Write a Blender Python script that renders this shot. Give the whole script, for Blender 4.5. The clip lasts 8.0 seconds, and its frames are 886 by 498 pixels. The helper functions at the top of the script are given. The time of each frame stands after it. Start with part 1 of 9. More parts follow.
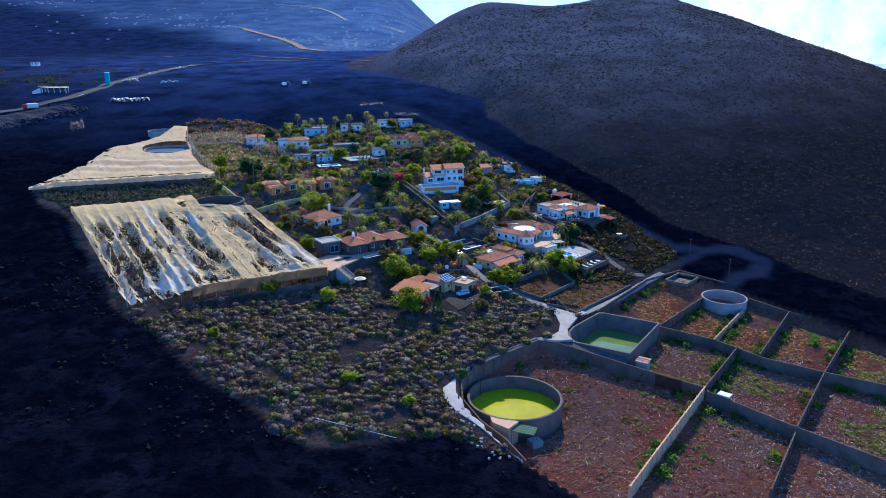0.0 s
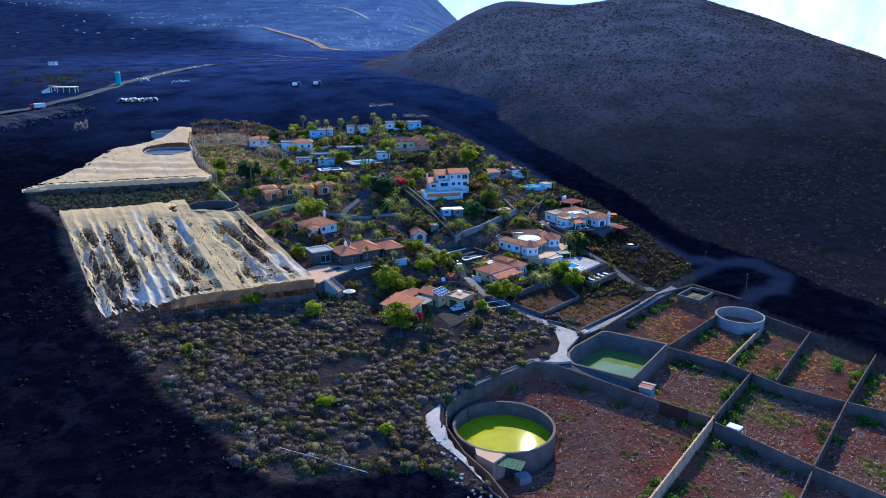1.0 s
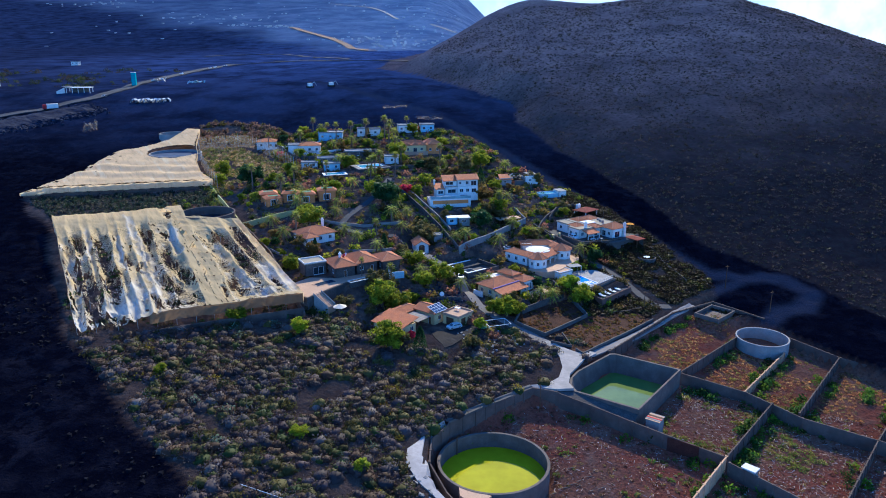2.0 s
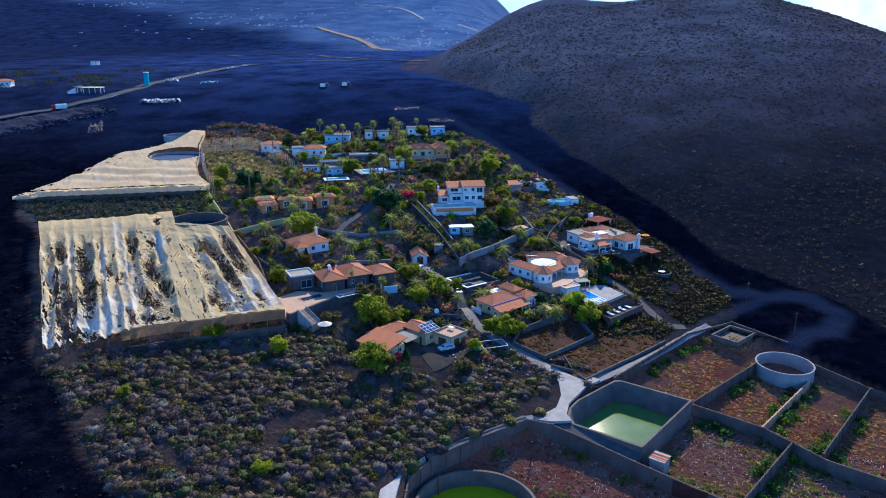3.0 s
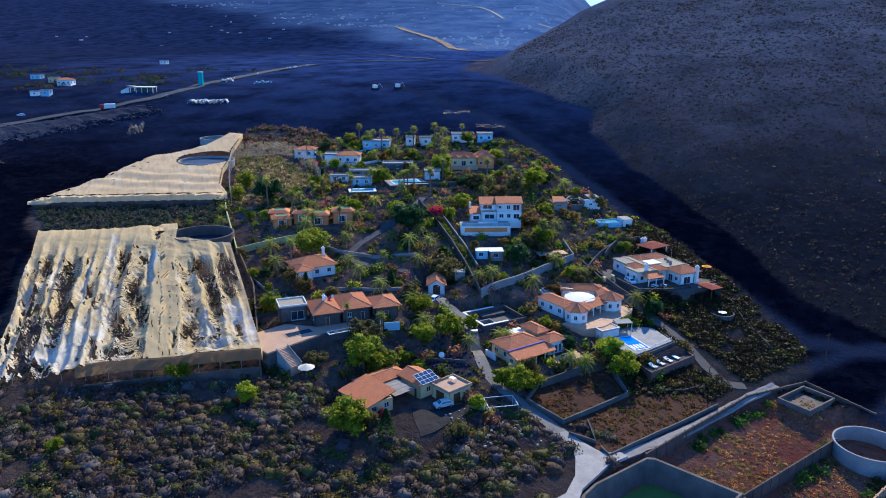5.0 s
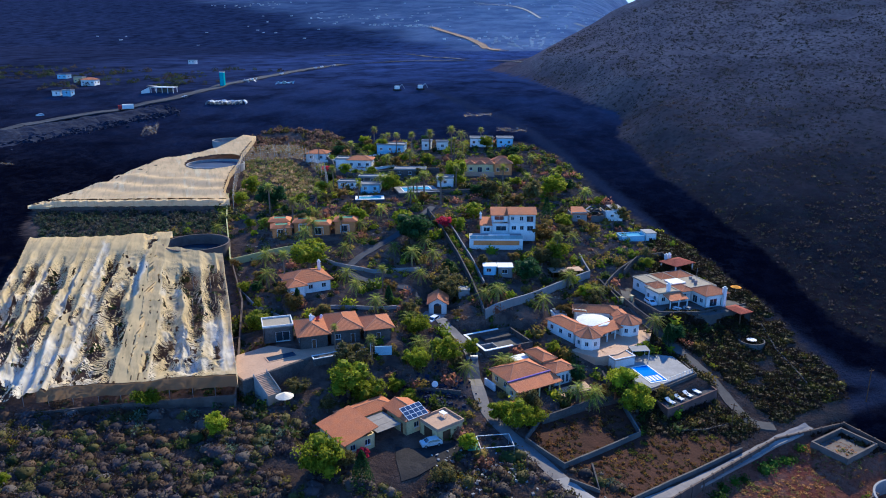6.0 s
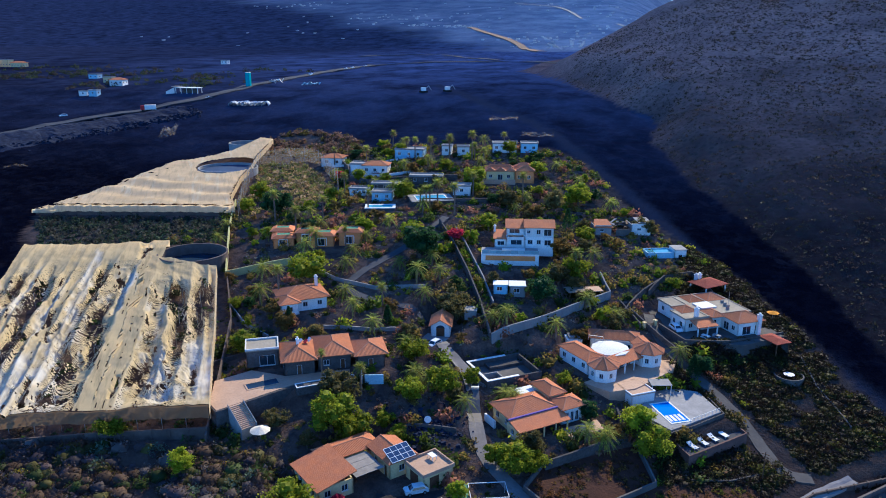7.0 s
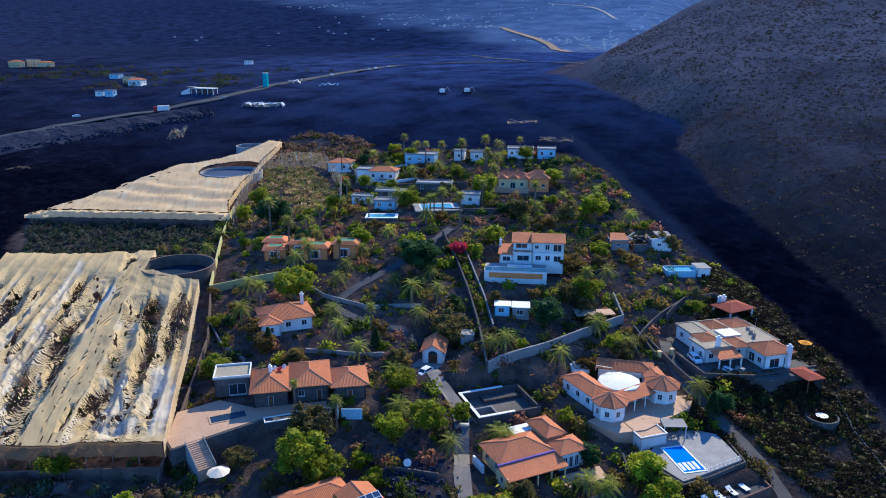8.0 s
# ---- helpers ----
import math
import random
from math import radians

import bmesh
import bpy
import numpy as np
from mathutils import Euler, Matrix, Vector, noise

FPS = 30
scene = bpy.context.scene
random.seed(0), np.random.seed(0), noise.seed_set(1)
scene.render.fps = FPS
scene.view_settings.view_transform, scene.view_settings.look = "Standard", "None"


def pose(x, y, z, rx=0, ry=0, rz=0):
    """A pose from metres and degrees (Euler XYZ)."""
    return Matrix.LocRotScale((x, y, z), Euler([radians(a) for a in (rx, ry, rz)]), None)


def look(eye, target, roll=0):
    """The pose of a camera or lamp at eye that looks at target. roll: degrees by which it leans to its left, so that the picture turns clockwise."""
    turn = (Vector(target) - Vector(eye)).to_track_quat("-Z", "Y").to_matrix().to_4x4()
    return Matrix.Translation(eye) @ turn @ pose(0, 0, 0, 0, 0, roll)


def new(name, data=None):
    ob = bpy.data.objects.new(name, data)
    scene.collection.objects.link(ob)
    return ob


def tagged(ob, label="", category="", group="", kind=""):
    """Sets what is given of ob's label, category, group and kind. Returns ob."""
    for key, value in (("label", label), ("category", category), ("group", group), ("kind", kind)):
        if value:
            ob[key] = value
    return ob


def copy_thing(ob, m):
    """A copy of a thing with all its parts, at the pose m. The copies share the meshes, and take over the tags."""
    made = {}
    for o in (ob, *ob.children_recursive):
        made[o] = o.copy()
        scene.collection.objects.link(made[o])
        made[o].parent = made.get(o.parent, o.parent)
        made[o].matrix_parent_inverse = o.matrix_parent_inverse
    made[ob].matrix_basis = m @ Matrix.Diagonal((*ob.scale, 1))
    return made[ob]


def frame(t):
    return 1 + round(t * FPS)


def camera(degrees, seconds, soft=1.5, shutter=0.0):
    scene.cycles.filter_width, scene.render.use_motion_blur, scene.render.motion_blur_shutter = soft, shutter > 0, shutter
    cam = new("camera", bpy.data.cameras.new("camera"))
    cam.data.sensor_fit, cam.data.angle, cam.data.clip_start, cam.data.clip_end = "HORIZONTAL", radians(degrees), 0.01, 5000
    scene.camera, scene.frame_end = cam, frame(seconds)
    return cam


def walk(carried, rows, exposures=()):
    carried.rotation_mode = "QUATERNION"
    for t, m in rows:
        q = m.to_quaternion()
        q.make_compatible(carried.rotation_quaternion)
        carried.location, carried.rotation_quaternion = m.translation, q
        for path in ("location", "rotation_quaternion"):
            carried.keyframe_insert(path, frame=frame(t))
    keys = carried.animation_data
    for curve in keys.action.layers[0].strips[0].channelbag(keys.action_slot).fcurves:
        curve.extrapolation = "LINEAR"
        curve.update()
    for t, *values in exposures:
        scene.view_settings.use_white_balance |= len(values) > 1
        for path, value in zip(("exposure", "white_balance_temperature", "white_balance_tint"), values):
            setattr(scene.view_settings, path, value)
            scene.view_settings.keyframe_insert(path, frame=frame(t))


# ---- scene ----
cam = camera(62.4, 8.0, soft=1.0)
METRES, EYE, TILT, LEAN, TURN = 140.0, 75.0, -16.0, 0.0, 0.0
ROWS = [
    (0.0, 0.0, 0.0, 0.0, 0.0, 0.0, -0.0),
    (0.5, 0.032, 0.0462, 0.0127, 0.83, -0.02, -0.26),
    (1.0, 0.0631, 0.0943, 0.0257, 1.93, -0.02, -0.61),
    (1.5, 0.0939, 0.1441, 0.0397, 3.16, -0.04, -0.93),
    (3.0, 0.1774, 0.3037, 0.082, 6.39, -0.11, -1.85),
    (3.5, 0.202, 0.3596, 0.0964, 7.7, -0.15, -2.23),
    (4.0, 0.2259, 0.4165, 0.1118, 9.3, -0.23, -2.67),
    (4.5, 0.2476, 0.4746, 0.1269, 11.05, -0.31, -3.18),
    (6.0, 0.3019, 0.6531, 0.1756, 15.48, -0.6, -4.43),
    (6.5, 0.3154, 0.7135, 0.1918, 16.92, -0.7, -4.86),
    (7.0, 0.3269, 0.7743, 0.2076, 18.57, -0.81, -5.32),
    (7.5, 0.3365, 0.8352, 0.2238, 19.73, -0.91, -5.64),
    (8.0, 0.3444, 0.8965, 0.2394, 21.07, -1.01, -6.03),
]
walk(cam, [(t, pose(0, 0, EYE, TILT, LEAN, TURN) @ pose(METRES * x, METRES * y, METRES * z, 90 + pitch, roll, yaw)) for t, x, y, z, yaw, pitch, roll in ROWS],
     exposures=[(0.0, 0.97, 4500, 8), (8.0, 0.86, 4650, 8)])

# ---------------------------------------------------------------- light
SUN_EL, SUN_AZ = radians(31), radians(5.5)          # height, and turn to the east of +y
world = bpy.data.worlds.new("world")
scene.world = world
world.use_nodes = True
wn = world.node_tree
sky = wn.nodes.new("ShaderNodeTexSky")
sky.sky_type, sky.sun_disc = "NISHITA", False
sky.sun_elevation, sky.sun_rotation = SUN_EL, SUN_AZ
sky.altitude, sky.air_density, sky.dust_density, sky.ozone_density = 300, 1.0, 0.1, 9.0
wn.nodes["Background"].inputs["Strength"].default_value = 0.14
wn.links.new(sky.outputs["Color"], wn.nodes["Background"].inputs["Color"])
sun = new("sun", bpy.data.lights.new("sun", "SUN"))
sun.data.energy, sun.data.angle, sun.data.color = 5.0, radians(0.5), (1.0, 0.74, 0.38)
sun.matrix_world = look((math.sin(SUN_AZ) * 900, math.cos(SUN_AZ) * 900, math.tan(SUN_EL) * 900), (0, 0, 0))

# ---------------------------------------------------------------- materials
def nodes_of(name):
    m = bpy.data.materials.new(name)
    m.use_nodes = True
    return m, m.node_tree.nodes, m.node_tree.links, m.node_tree.nodes["Principled BSDF"]


def noise_node(n, l, scale, detail=4.0, rough=0.6, coord="Object"):
    tc = n.new("ShaderNodeTexCoord")
    t = n.new("ShaderNodeTexNoise")
    t.inputs["Scale"].default_value, t.inputs["Detail"].default_value, t.inputs["Roughness"].default_value = scale, detail, rough
    l.new(tc.outputs[coord], t.inputs["Vector"])
    return t


def mix_node(n, l, fac, a, b, kind="MIX"):
    m = n.new("ShaderNodeMix")
    m.data_type, m.blend_type = "RGBA", kind
    for sock, v in ((m.inputs[0], fac), (m.inputs[6], a), (m.inputs[7], b)):
        if isinstance(v, bpy.types.NodeSocket):
            l.new(v, sock)
        elif isinstance(v, (int, float)):
            sock.default_value = v
        else:
            sock.default_value = (*v, 1) if len(v) == 3 else v
    return m.outputs[2]


def ramp_node(n, l, src, lo, hi):
    r = n.new("ShaderNodeMapRange")
    r.inputs[1].default_value, r.inputs[2].default_value = lo, hi
    l.new(src, r.inputs[0])
    return r.outputs[0]


def bump_to(n, l, bs, height, strength, dist):
    b = n.new("ShaderNodeBump")
    b.inputs["Strength"].default_value, b.inputs["Distance"].default_value = strength, dist
    l.new(height, b.inputs["Height"])
    l.new(b.outputs[0], bs.inputs["Normal"])


def surface(name, base, other, scale=0.4, fine=3.0, rough=0.8, bump=0.4, dist=0.05, metal=0.0, spec=0.05, jitter=0.12):
    """A plain weathered surface: stains at one scale, grain at another, and a shift of tone from object to object."""
    m, n, l, bs = nodes_of(name)
    a = noise_node(n, l, scale, 5)
    f = noise_node(n, l, fine, 4)
    c = mix_node(n, l, ramp_node(n, l, a.outputs[0], 0.35, 0.68), base, other)
    dark = tuple(v * 0.72 for v in base)
    c = mix_node(n, l, ramp_node(n, l, f.outputs[0], 0.45, 0.75), c, dark)
    if jitter:
        oi = n.new("ShaderNodeObjectInfo")
        h = n.new("ShaderNodeHueSaturation")
        v = n.new("ShaderNodeMapRange")
        v.inputs[3].default_value, v.inputs[4].default_value = 1 - jitter, 1 + jitter
        l.new(oi.outputs["Random"], v.inputs[0])
        l.new(v.outputs[0], h.inputs["Value"])
        l.new(c, h.inputs["Color"])
        c = h.outputs[0]
    l.new(c, bs.inputs["Base Color"])
    bs.inputs["Roughness"].default_value, bs.inputs["Metallic"].default_value = rough, metal
    bs.inputs["Specular IOR Level"].default_value = spec
    if bump:
        bump_to(n, l, bs, f.outputs[0], bump, dist)
    return m


def foliage(name, tint=None, a=(0.06, 0.1, 0.02), b=(0.1, 0.14, 0.03), through_light=0.5):
    """Leaves: a tone per leaf, light coming through; tint: take the plant's own colour from the mesh."""
    m, n, l, bs = nodes_of(name)
    geo = n.new("ShaderNodeNewGeometry")
    if tint:
        at = n.new("ShaderNodeAttribute")
        at.attribute_name = tint
        h = n.new("ShaderNodeHueSaturation")
        v = n.new("ShaderNodeMapRange")
        v.inputs[3].default_value, v.inputs[4].default_value = 0.78, 1.22
        l.new(geo.outputs["Random Per Island"], v.inputs[0])
        l.new(v.outputs[0], h.inputs["Value"])
        l.new(at.outputs["Color"], h.inputs["Color"])
        c = h.outputs[0]
    else:
        c = mix_node(n, l, geo.outputs["Random Per Island"], a, b)
        oi = n.new("ShaderNodeObjectInfo")
        h = n.new("ShaderNodeHueSaturation")
        v = n.new("ShaderNodeMapRange")
        v.inputs[3].default_value, v.inputs[4].default_value = 0.75, 1.25
        l.new(oi.outputs["Random"], v.inputs[0])
        l.new(v.outputs[0], h.inputs["Value"])
        l.new(c, h.inputs["Color"])
        c = h.outputs[0]
    l.new(c, bs.inputs["Base Color"])
    bs.inputs["Roughness"].default_value = 0.7
    bs.inputs["Specular IOR Level"].default_value = 0.12
    tr = n.new("ShaderNodeBsdfTranslucent")
    l.new(c, tr.inputs["Color"])
    mx = n.new("ShaderNodeMixShader")
    mx.inputs[0].default_value = through_light
    l.new(bs.outputs[0], mx.inputs[1])
    l.new(tr.outputs[0], mx.inputs[2])
    l.new(mx.outputs[0], n["Material Output"].inputs["Surface"])
    return m


def ground_material():
    """Lava, scrub soil, hill soil and plot soil by the mesh's zone attribute, with distant haze painted in."""
    m, n, l, bs = nodes_of("ground")
    at = n.new("ShaderNodeAttribute")
    at.attribute_name = "zone"
    sep = n.new("ShaderNodeSeparateColor")
    l.new(at.outputs["Color"], sep.inputs[0])
    big = noise_node(n, l, 0.035, 5)
    mid = noise_node(n, l, 0.25, 6, 0.65)
    fine = noise_node(n, l, 1.3, 5, 0.7)
    roll = noise_node(n, l, 0.07, 6, 0.7)
    lava = mix_node(n, l, ramp_node(n, l, mid.outputs[0], 0.4, 0.7), LAVA_A, LAVA_B)
    lava = mix_node(n, l, ramp_node(n, l, roll.outputs[0], 0.45, 0.72), lava, LAVA_C)
    lava = mix_node(n, l, ramp_node(n, l, mid.outputs[0], 0.52, 0.42), lava, LAVA_A)
    lava = mix_node(n, l, ramp_node(n, l, fine.outputs[0], 0.58, 0.78), lava, LAVA_C)
    tc = n.new("ShaderNodeTexCoord")
    pos = n.new("ShaderNodeSeparateXYZ")
    l.new(tc.outputs["Object"], pos.inputs[0])
    # haze painted on the lava, paler and bluer with distance
    haze_fac = n.new("ShaderNodeMath")
    haze_fac.operation = "MULTIPLY"
    l.new(ramp_node(n, l, pos.outputs[1], 350, 780), haze_fac.inputs[0])
    l.new(ramp_node(n, l, big.outputs[0], 0.2, 0.62), haze_fac.inputs[1])
    west = n.new("ShaderNodeMapRange")                        # weaker haze tint to the west
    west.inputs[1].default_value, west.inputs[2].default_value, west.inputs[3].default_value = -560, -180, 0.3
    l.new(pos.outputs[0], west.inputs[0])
    haze_west = n.new("ShaderNodeMath")
    haze_west.operation = "MULTIPLY"
    l.new(haze_fac.outputs[0], haze_west.inputs[0])
    l.new(west.outputs[0], haze_west.inputs[1])
    lava = mix_node(n, l, haze_west.outputs[0], lava, HAZE_BLUE)
    tk = n.new("ShaderNodeAttribute")
    tk.attribute_name = "track"
    lava = mix_node(n, l, tk.outputs["Fac"], lava, (0.05, 0.05, 0.07))
    soil = mix_node(n, l, ramp_node(n, l, mid.outputs[0], 0.35, 0.65), (0.075, 0.049, 0.037), (0.12, 0.08, 0.058))
    soil = mix_node(n, l, ramp_node(n, l, fine.outputs[0], 0.5, 0.75), soil, (0.06, 0.046, 0.042))
    # violet-brown cinder, more overgrown to the east; haze painted in, paler upslope and west
    gd = n.new("ShaderNodeAttribute")
    gd.attribute_name = "garden"
    soil = mix_node(n, l, gd.outputs["Fac"], soil, mix_node(n, l, ramp_node(n, l, mid.outputs[0], 0.4, 0.66), (0.065, 0.05, 0.045), (0.19, 0.125, 0.092)))
    hillc = mix_node(n, l, ramp_node(n, l, mid.outputs[0], 0.35, 0.68), (0.27, 0.172, 0.152), (0.36, 0.235, 0.205))
    hillc = mix_node(n, l, ramp_node(n, l, big.outputs[0], 0.4, 0.65), hillc, (0.21, 0.138, 0.125))
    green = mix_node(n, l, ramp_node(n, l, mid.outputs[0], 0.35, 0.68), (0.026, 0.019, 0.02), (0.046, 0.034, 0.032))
    grown_unhazed = n.new("ShaderNodeMath")
    grown_unhazed.operation = "MULTIPLY_ADD"
    grown_unhazed.inputs[1].default_value = 0.35
    l.new(big.outputs[0], grown_unhazed.inputs[0])
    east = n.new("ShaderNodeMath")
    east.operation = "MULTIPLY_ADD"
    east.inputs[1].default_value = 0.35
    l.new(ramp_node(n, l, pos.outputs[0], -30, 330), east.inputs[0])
    # pale haze put into the hill's colour fades out towards its foot
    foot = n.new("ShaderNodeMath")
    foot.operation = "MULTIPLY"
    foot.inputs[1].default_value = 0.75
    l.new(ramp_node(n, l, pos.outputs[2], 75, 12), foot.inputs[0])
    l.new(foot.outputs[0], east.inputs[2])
    l.new(east.outputs[0], grown_unhazed.inputs[2])
    hillc = mix_node(n, l, ramp_node(n, l, grown_unhazed.outputs[0], 0.3, 1.0), hillc, green)
    vo = n.new("ShaderNodeTexVoronoi")
    vo.inputs["Scale"].default_value = 0.42
    l.new(tc.outputs["Object"], vo.inputs["Vector"])
    tuft = n.new("ShaderNodeMath")
    tuft.operation = "MULTIPLY"
    l.new(ramp_node(n, l, vo.outputs["Distance"], 0.5, 0.28), tuft.inputs[0])
    l.new(ramp_node(n, l, mid.outputs[0], 0.35, 0.55), tuft.inputs[1])
    soft = n.new("ShaderNodeMath")
    soft.operation = "MULTIPLY"
    soft.inputs[1].default_value = 0.5
    l.new(tuft.outputs[0], soft.inputs[0])
    hillc = mix_node(n, l, soft.outputs[0], hillc, (0.036, 0.036, 0.03))
    plot = mix_node(n, l, ramp_node(n, l, big.outputs[0], 0.42, 0.58), (0.24, 0.076, 0.046), (0.23, 0.105, 0.064))
    plot = mix_node(n, l, ramp_node(n, l, mid.outputs[0], 0.5, 0.7), plot, (0.24, 0.14, 0.095))
    plot = mix_node(n, l, ramp_node(n, l, fine.outputs[0], 0.5, 0.72), plot, (0.075, 0.04, 0.03))
    # pale haze painted into the far slopes' colour, stronger to the east
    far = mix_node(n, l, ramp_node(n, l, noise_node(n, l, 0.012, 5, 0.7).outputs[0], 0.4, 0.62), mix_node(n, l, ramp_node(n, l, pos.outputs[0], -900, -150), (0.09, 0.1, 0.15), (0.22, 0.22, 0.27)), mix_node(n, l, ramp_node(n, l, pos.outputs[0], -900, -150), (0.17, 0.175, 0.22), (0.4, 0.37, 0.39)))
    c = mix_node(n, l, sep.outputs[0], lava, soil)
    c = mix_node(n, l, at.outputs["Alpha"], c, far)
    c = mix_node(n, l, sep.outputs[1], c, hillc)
    c = mix_node(n, l, sep.outputs[2], c, plot)
    df = n.new("ShaderNodeBsdfDiffuse")
    df.inputs["Roughness"].default_value = 1.0
    l.new(c, df.inputs["Color"])
    l.new(df.outputs[0], n["Material Output"].inputs["Surface"])
    add = n.new("ShaderNodeMath")
    add.operation = "MULTIPLY_ADD"
    add.inputs[1].default_value = 0.45
    l.new(fine.outputs[0], add.inputs[0])
    l.new(mid.outputs[0], add.inputs[2])
    bump_to(n, l, df, add.outputs[0], 0.9, 1.4)
    return m


def net_material(name, base, other, clear=0.12, patched=False, lo=0.45, hi=0.7):
    """Shade cloth: lets light through, thin in places."""
    m, n, l, bs = nodes_of(name)
    a = noise_node(n, l, 0.09, 4)
    st = noise_node(n, l, 1.0, 5, 0.7)
    mp = n.new("ShaderNodeMapping")
    mp.vector_type = "TEXTURE"
    mp.inputs["Rotation"].default_value = (0, 0, radians(35))
    mp.inputs["Scale"].default_value = (1.3, 11.0, 4.0)
    tc = n.new("ShaderNodeTexCoord")
    l.new(tc.outputs["Object"], mp.inputs[0])
    l.new(mp.outputs[0], st.inputs["Vector"])
    wide = noise_node(n, l, 0.45, 3, 0.6)
    l.new(mp.outputs[0], wide.inputs["Vector"])
    c = mix_node(n, l, ramp_node(n, l, wide.outputs[0], 0.55, 0.65), base, other)
    if patched:
        at = n.new("ShaderNodeAttribute")
        at.attribute_name = "tint"
        c = mix_node(n, l, at.outputs["Fac"], base, other)
    c = mix_node(n, l, ramp_node(n, l, a.outputs[0], 0.5, 0.7), c, tuple(v * 0.85 for v in base))
    c = mix_node(n, l, ramp_node(n, l, st.outputs[0], 0.5, 0.8), c, tuple(v * 0.7 for v in base))
    l.new(c, bs.inputs["Base Color"])
    bs.inputs["Roughness"].default_value = 0.95
    bs.inputs["Specular IOR Level"].default_value = 0.02
    tr = n.new("ShaderNodeBsdfTranslucent")
    l.new(c, tr.inputs["Color"])
    mx = n.new("ShaderNodeMixShader")
    mx.inputs[0].default_value = 0.45
    l.new(bs.outputs[0], mx.inputs[1])
    l.new(tr.outputs[0], mx.inputs[2])
    tp = n.new("ShaderNodeBsdfTransparent")
    m2 = n.new("ShaderNodeMixShader")
    f = ramp_node(n, l, st.outputs[0], lo, hi)
    mu = n.new("ShaderNodeMath")
    mu.operation = "MULTIPLY"
    mu.inputs[1].default_value = clear
    l.new(f, mu.inputs[0])
    l.new(mu.outputs[0], m2.inputs[0])
    l.new(mx.outputs[0], m2.inputs[1])
    l.new(tp.outputs[0], m2.inputs[2])
    l.new(m2.outputs[0], n["Material Output"].inputs["Surface"])
    return m


def water_material(name, colour, rough=0.05, wave=0.6, ripple=0.05, spec=0.5):
    m, n, l, bs = nodes_of(name)
    a = noise_node(n, l, 0.2, 3)
    l.new(mix_node(n, l, ramp_node(n, l, a.outputs[0], 0.35, 0.65), colour, tuple(v * 0.8 for v in colour)), bs.inputs["Base Color"])
    bs.inputs["Roughness"].default_value = rough
    bs.inputs["IOR"].default_value = 1.33
    w = noise_node(n, l, wave, 3)
    bs.inputs["Specular IOR Level"].default_value = spec
    bump_to(n, l, bs, w.outputs[0], ripple, 0.1)
    return m


def roof_material(name="roof_tiles", tone=((0.5, 0.165, 0.06), (0.38, 0.14, 0.068), (0.56, 0.24, 0.11))):
    m, n, l, bs = nodes_of(name)
    a = noise_node(n, l, 0.5, 5)
    f = noise_node(n, l, 5.0, 3)
    c = mix_node(n, l, ramp_node(n, l, a.outputs[0], 0.35, 0.7), tone[0], tone[1])
    c = mix_node(n, l, ramp_node(n, l, f.outputs[0], 0.45, 0.75), c, tone[2])
    oi = n.new("ShaderNodeObjectInfo")
    h = n.new("ShaderNodeHueSaturation")
    v = n.new("ShaderNodeMapRange")
    v.inputs[3].default_value, v.inputs[4].default_value = 0.8, 1.15
    l.new(oi.outputs["Random"], v.inputs[0])
    l.new(v.outputs[0], h.inputs["Value"])
    l.new(c, h.inputs["Color"])
    l.new(h.outputs[0], bs.inputs["Base Color"])
    bs.inputs["Roughness"].default_value = 0.85
    bs.inputs["Specular IOR Level"].default_value = 0.1
    bump_to(n, l, bs, f.outputs[0], 0.4, 0.05)
    return m


LAVA_A, LAVA_B, LAVA_C = (0.0036, 0.0038, 0.0085), (0.0075, 0.0076, 0.0145), (0.018, 0.017, 0.026)
# blue haze colour laid over the distant lava
HAZE_BLUE = (0.15, 0.165, 0.29)
M_GROUND = ground_material()
M_CONC = surface("concrete", (0.3, 0.285, 0.27), (0.21, 0.2, 0.19), 0.3, 2.0, 0.9, 0.3)
M_BLOCK = surface("concrete_block", (0.145, 0.11, 0.09), (0.082, 0.062, 0.052), 0.3, 1.5, 0.92, 0.5)
M_PALEBLOCK = surface("pale_block", (0.55, 0.35, 0.2), (0.42, 0.27, 0.16), 0.3, 1.5, 0.92, 0.4)
M_ROAD = surface("concrete_road", (0.3, 0.27, 0.25), (0.2, 0.18, 0.17), 0.2, 1.2, 0.9, 0.3)
M_BASIN = surface("basin_concrete", (0.17, 0.14, 0.12), (0.095, 0.08, 0.07), 0.3, 2.0, 0.9, 0.3)
M_DRIVE = surface("grey_driveway", (0.2, 0.18, 0.17), (0.12, 0.11, 0.105), 0.25, 1.5, 0.9, 0.4)
M_REDSOIL = surface("red_terrace_soil", (0.075, 0.036, 0.024), (0.042, 0.023, 0.017), 0.4, 2.0, 0.95, 0.8, 0.2)
M_GRAVEL = surface("dark_gravel", (0.024, 0.022, 0.023), (0.04, 0.036, 0.035), 0.35, 3.0, 0.95, 0.6, 0.1)
M_APRON = surface("pale_apron", (0.42, 0.38, 0.35), (0.28, 0.26, 0.24), 0.3, 1.5, 0.9, 0.3)
M_ASPHALT = surface("asphalt", (0.075, 0.076, 0.085), (0.05, 0.05, 0.058), 0.1, 1.0, 0.9, 0.3)
M_STONE = surface("dark_stone", (0.075, 0.068, 0.064), (0.12, 0.105, 0.095), 0.6, 2.5, 0.95, 0.8, 0.15)
M_WHITE = surface("white_render", (0.8, 0.77, 0.71), (0.7, 0.67, 0.62), 0.4, 3.0, 0.85, 0.15)
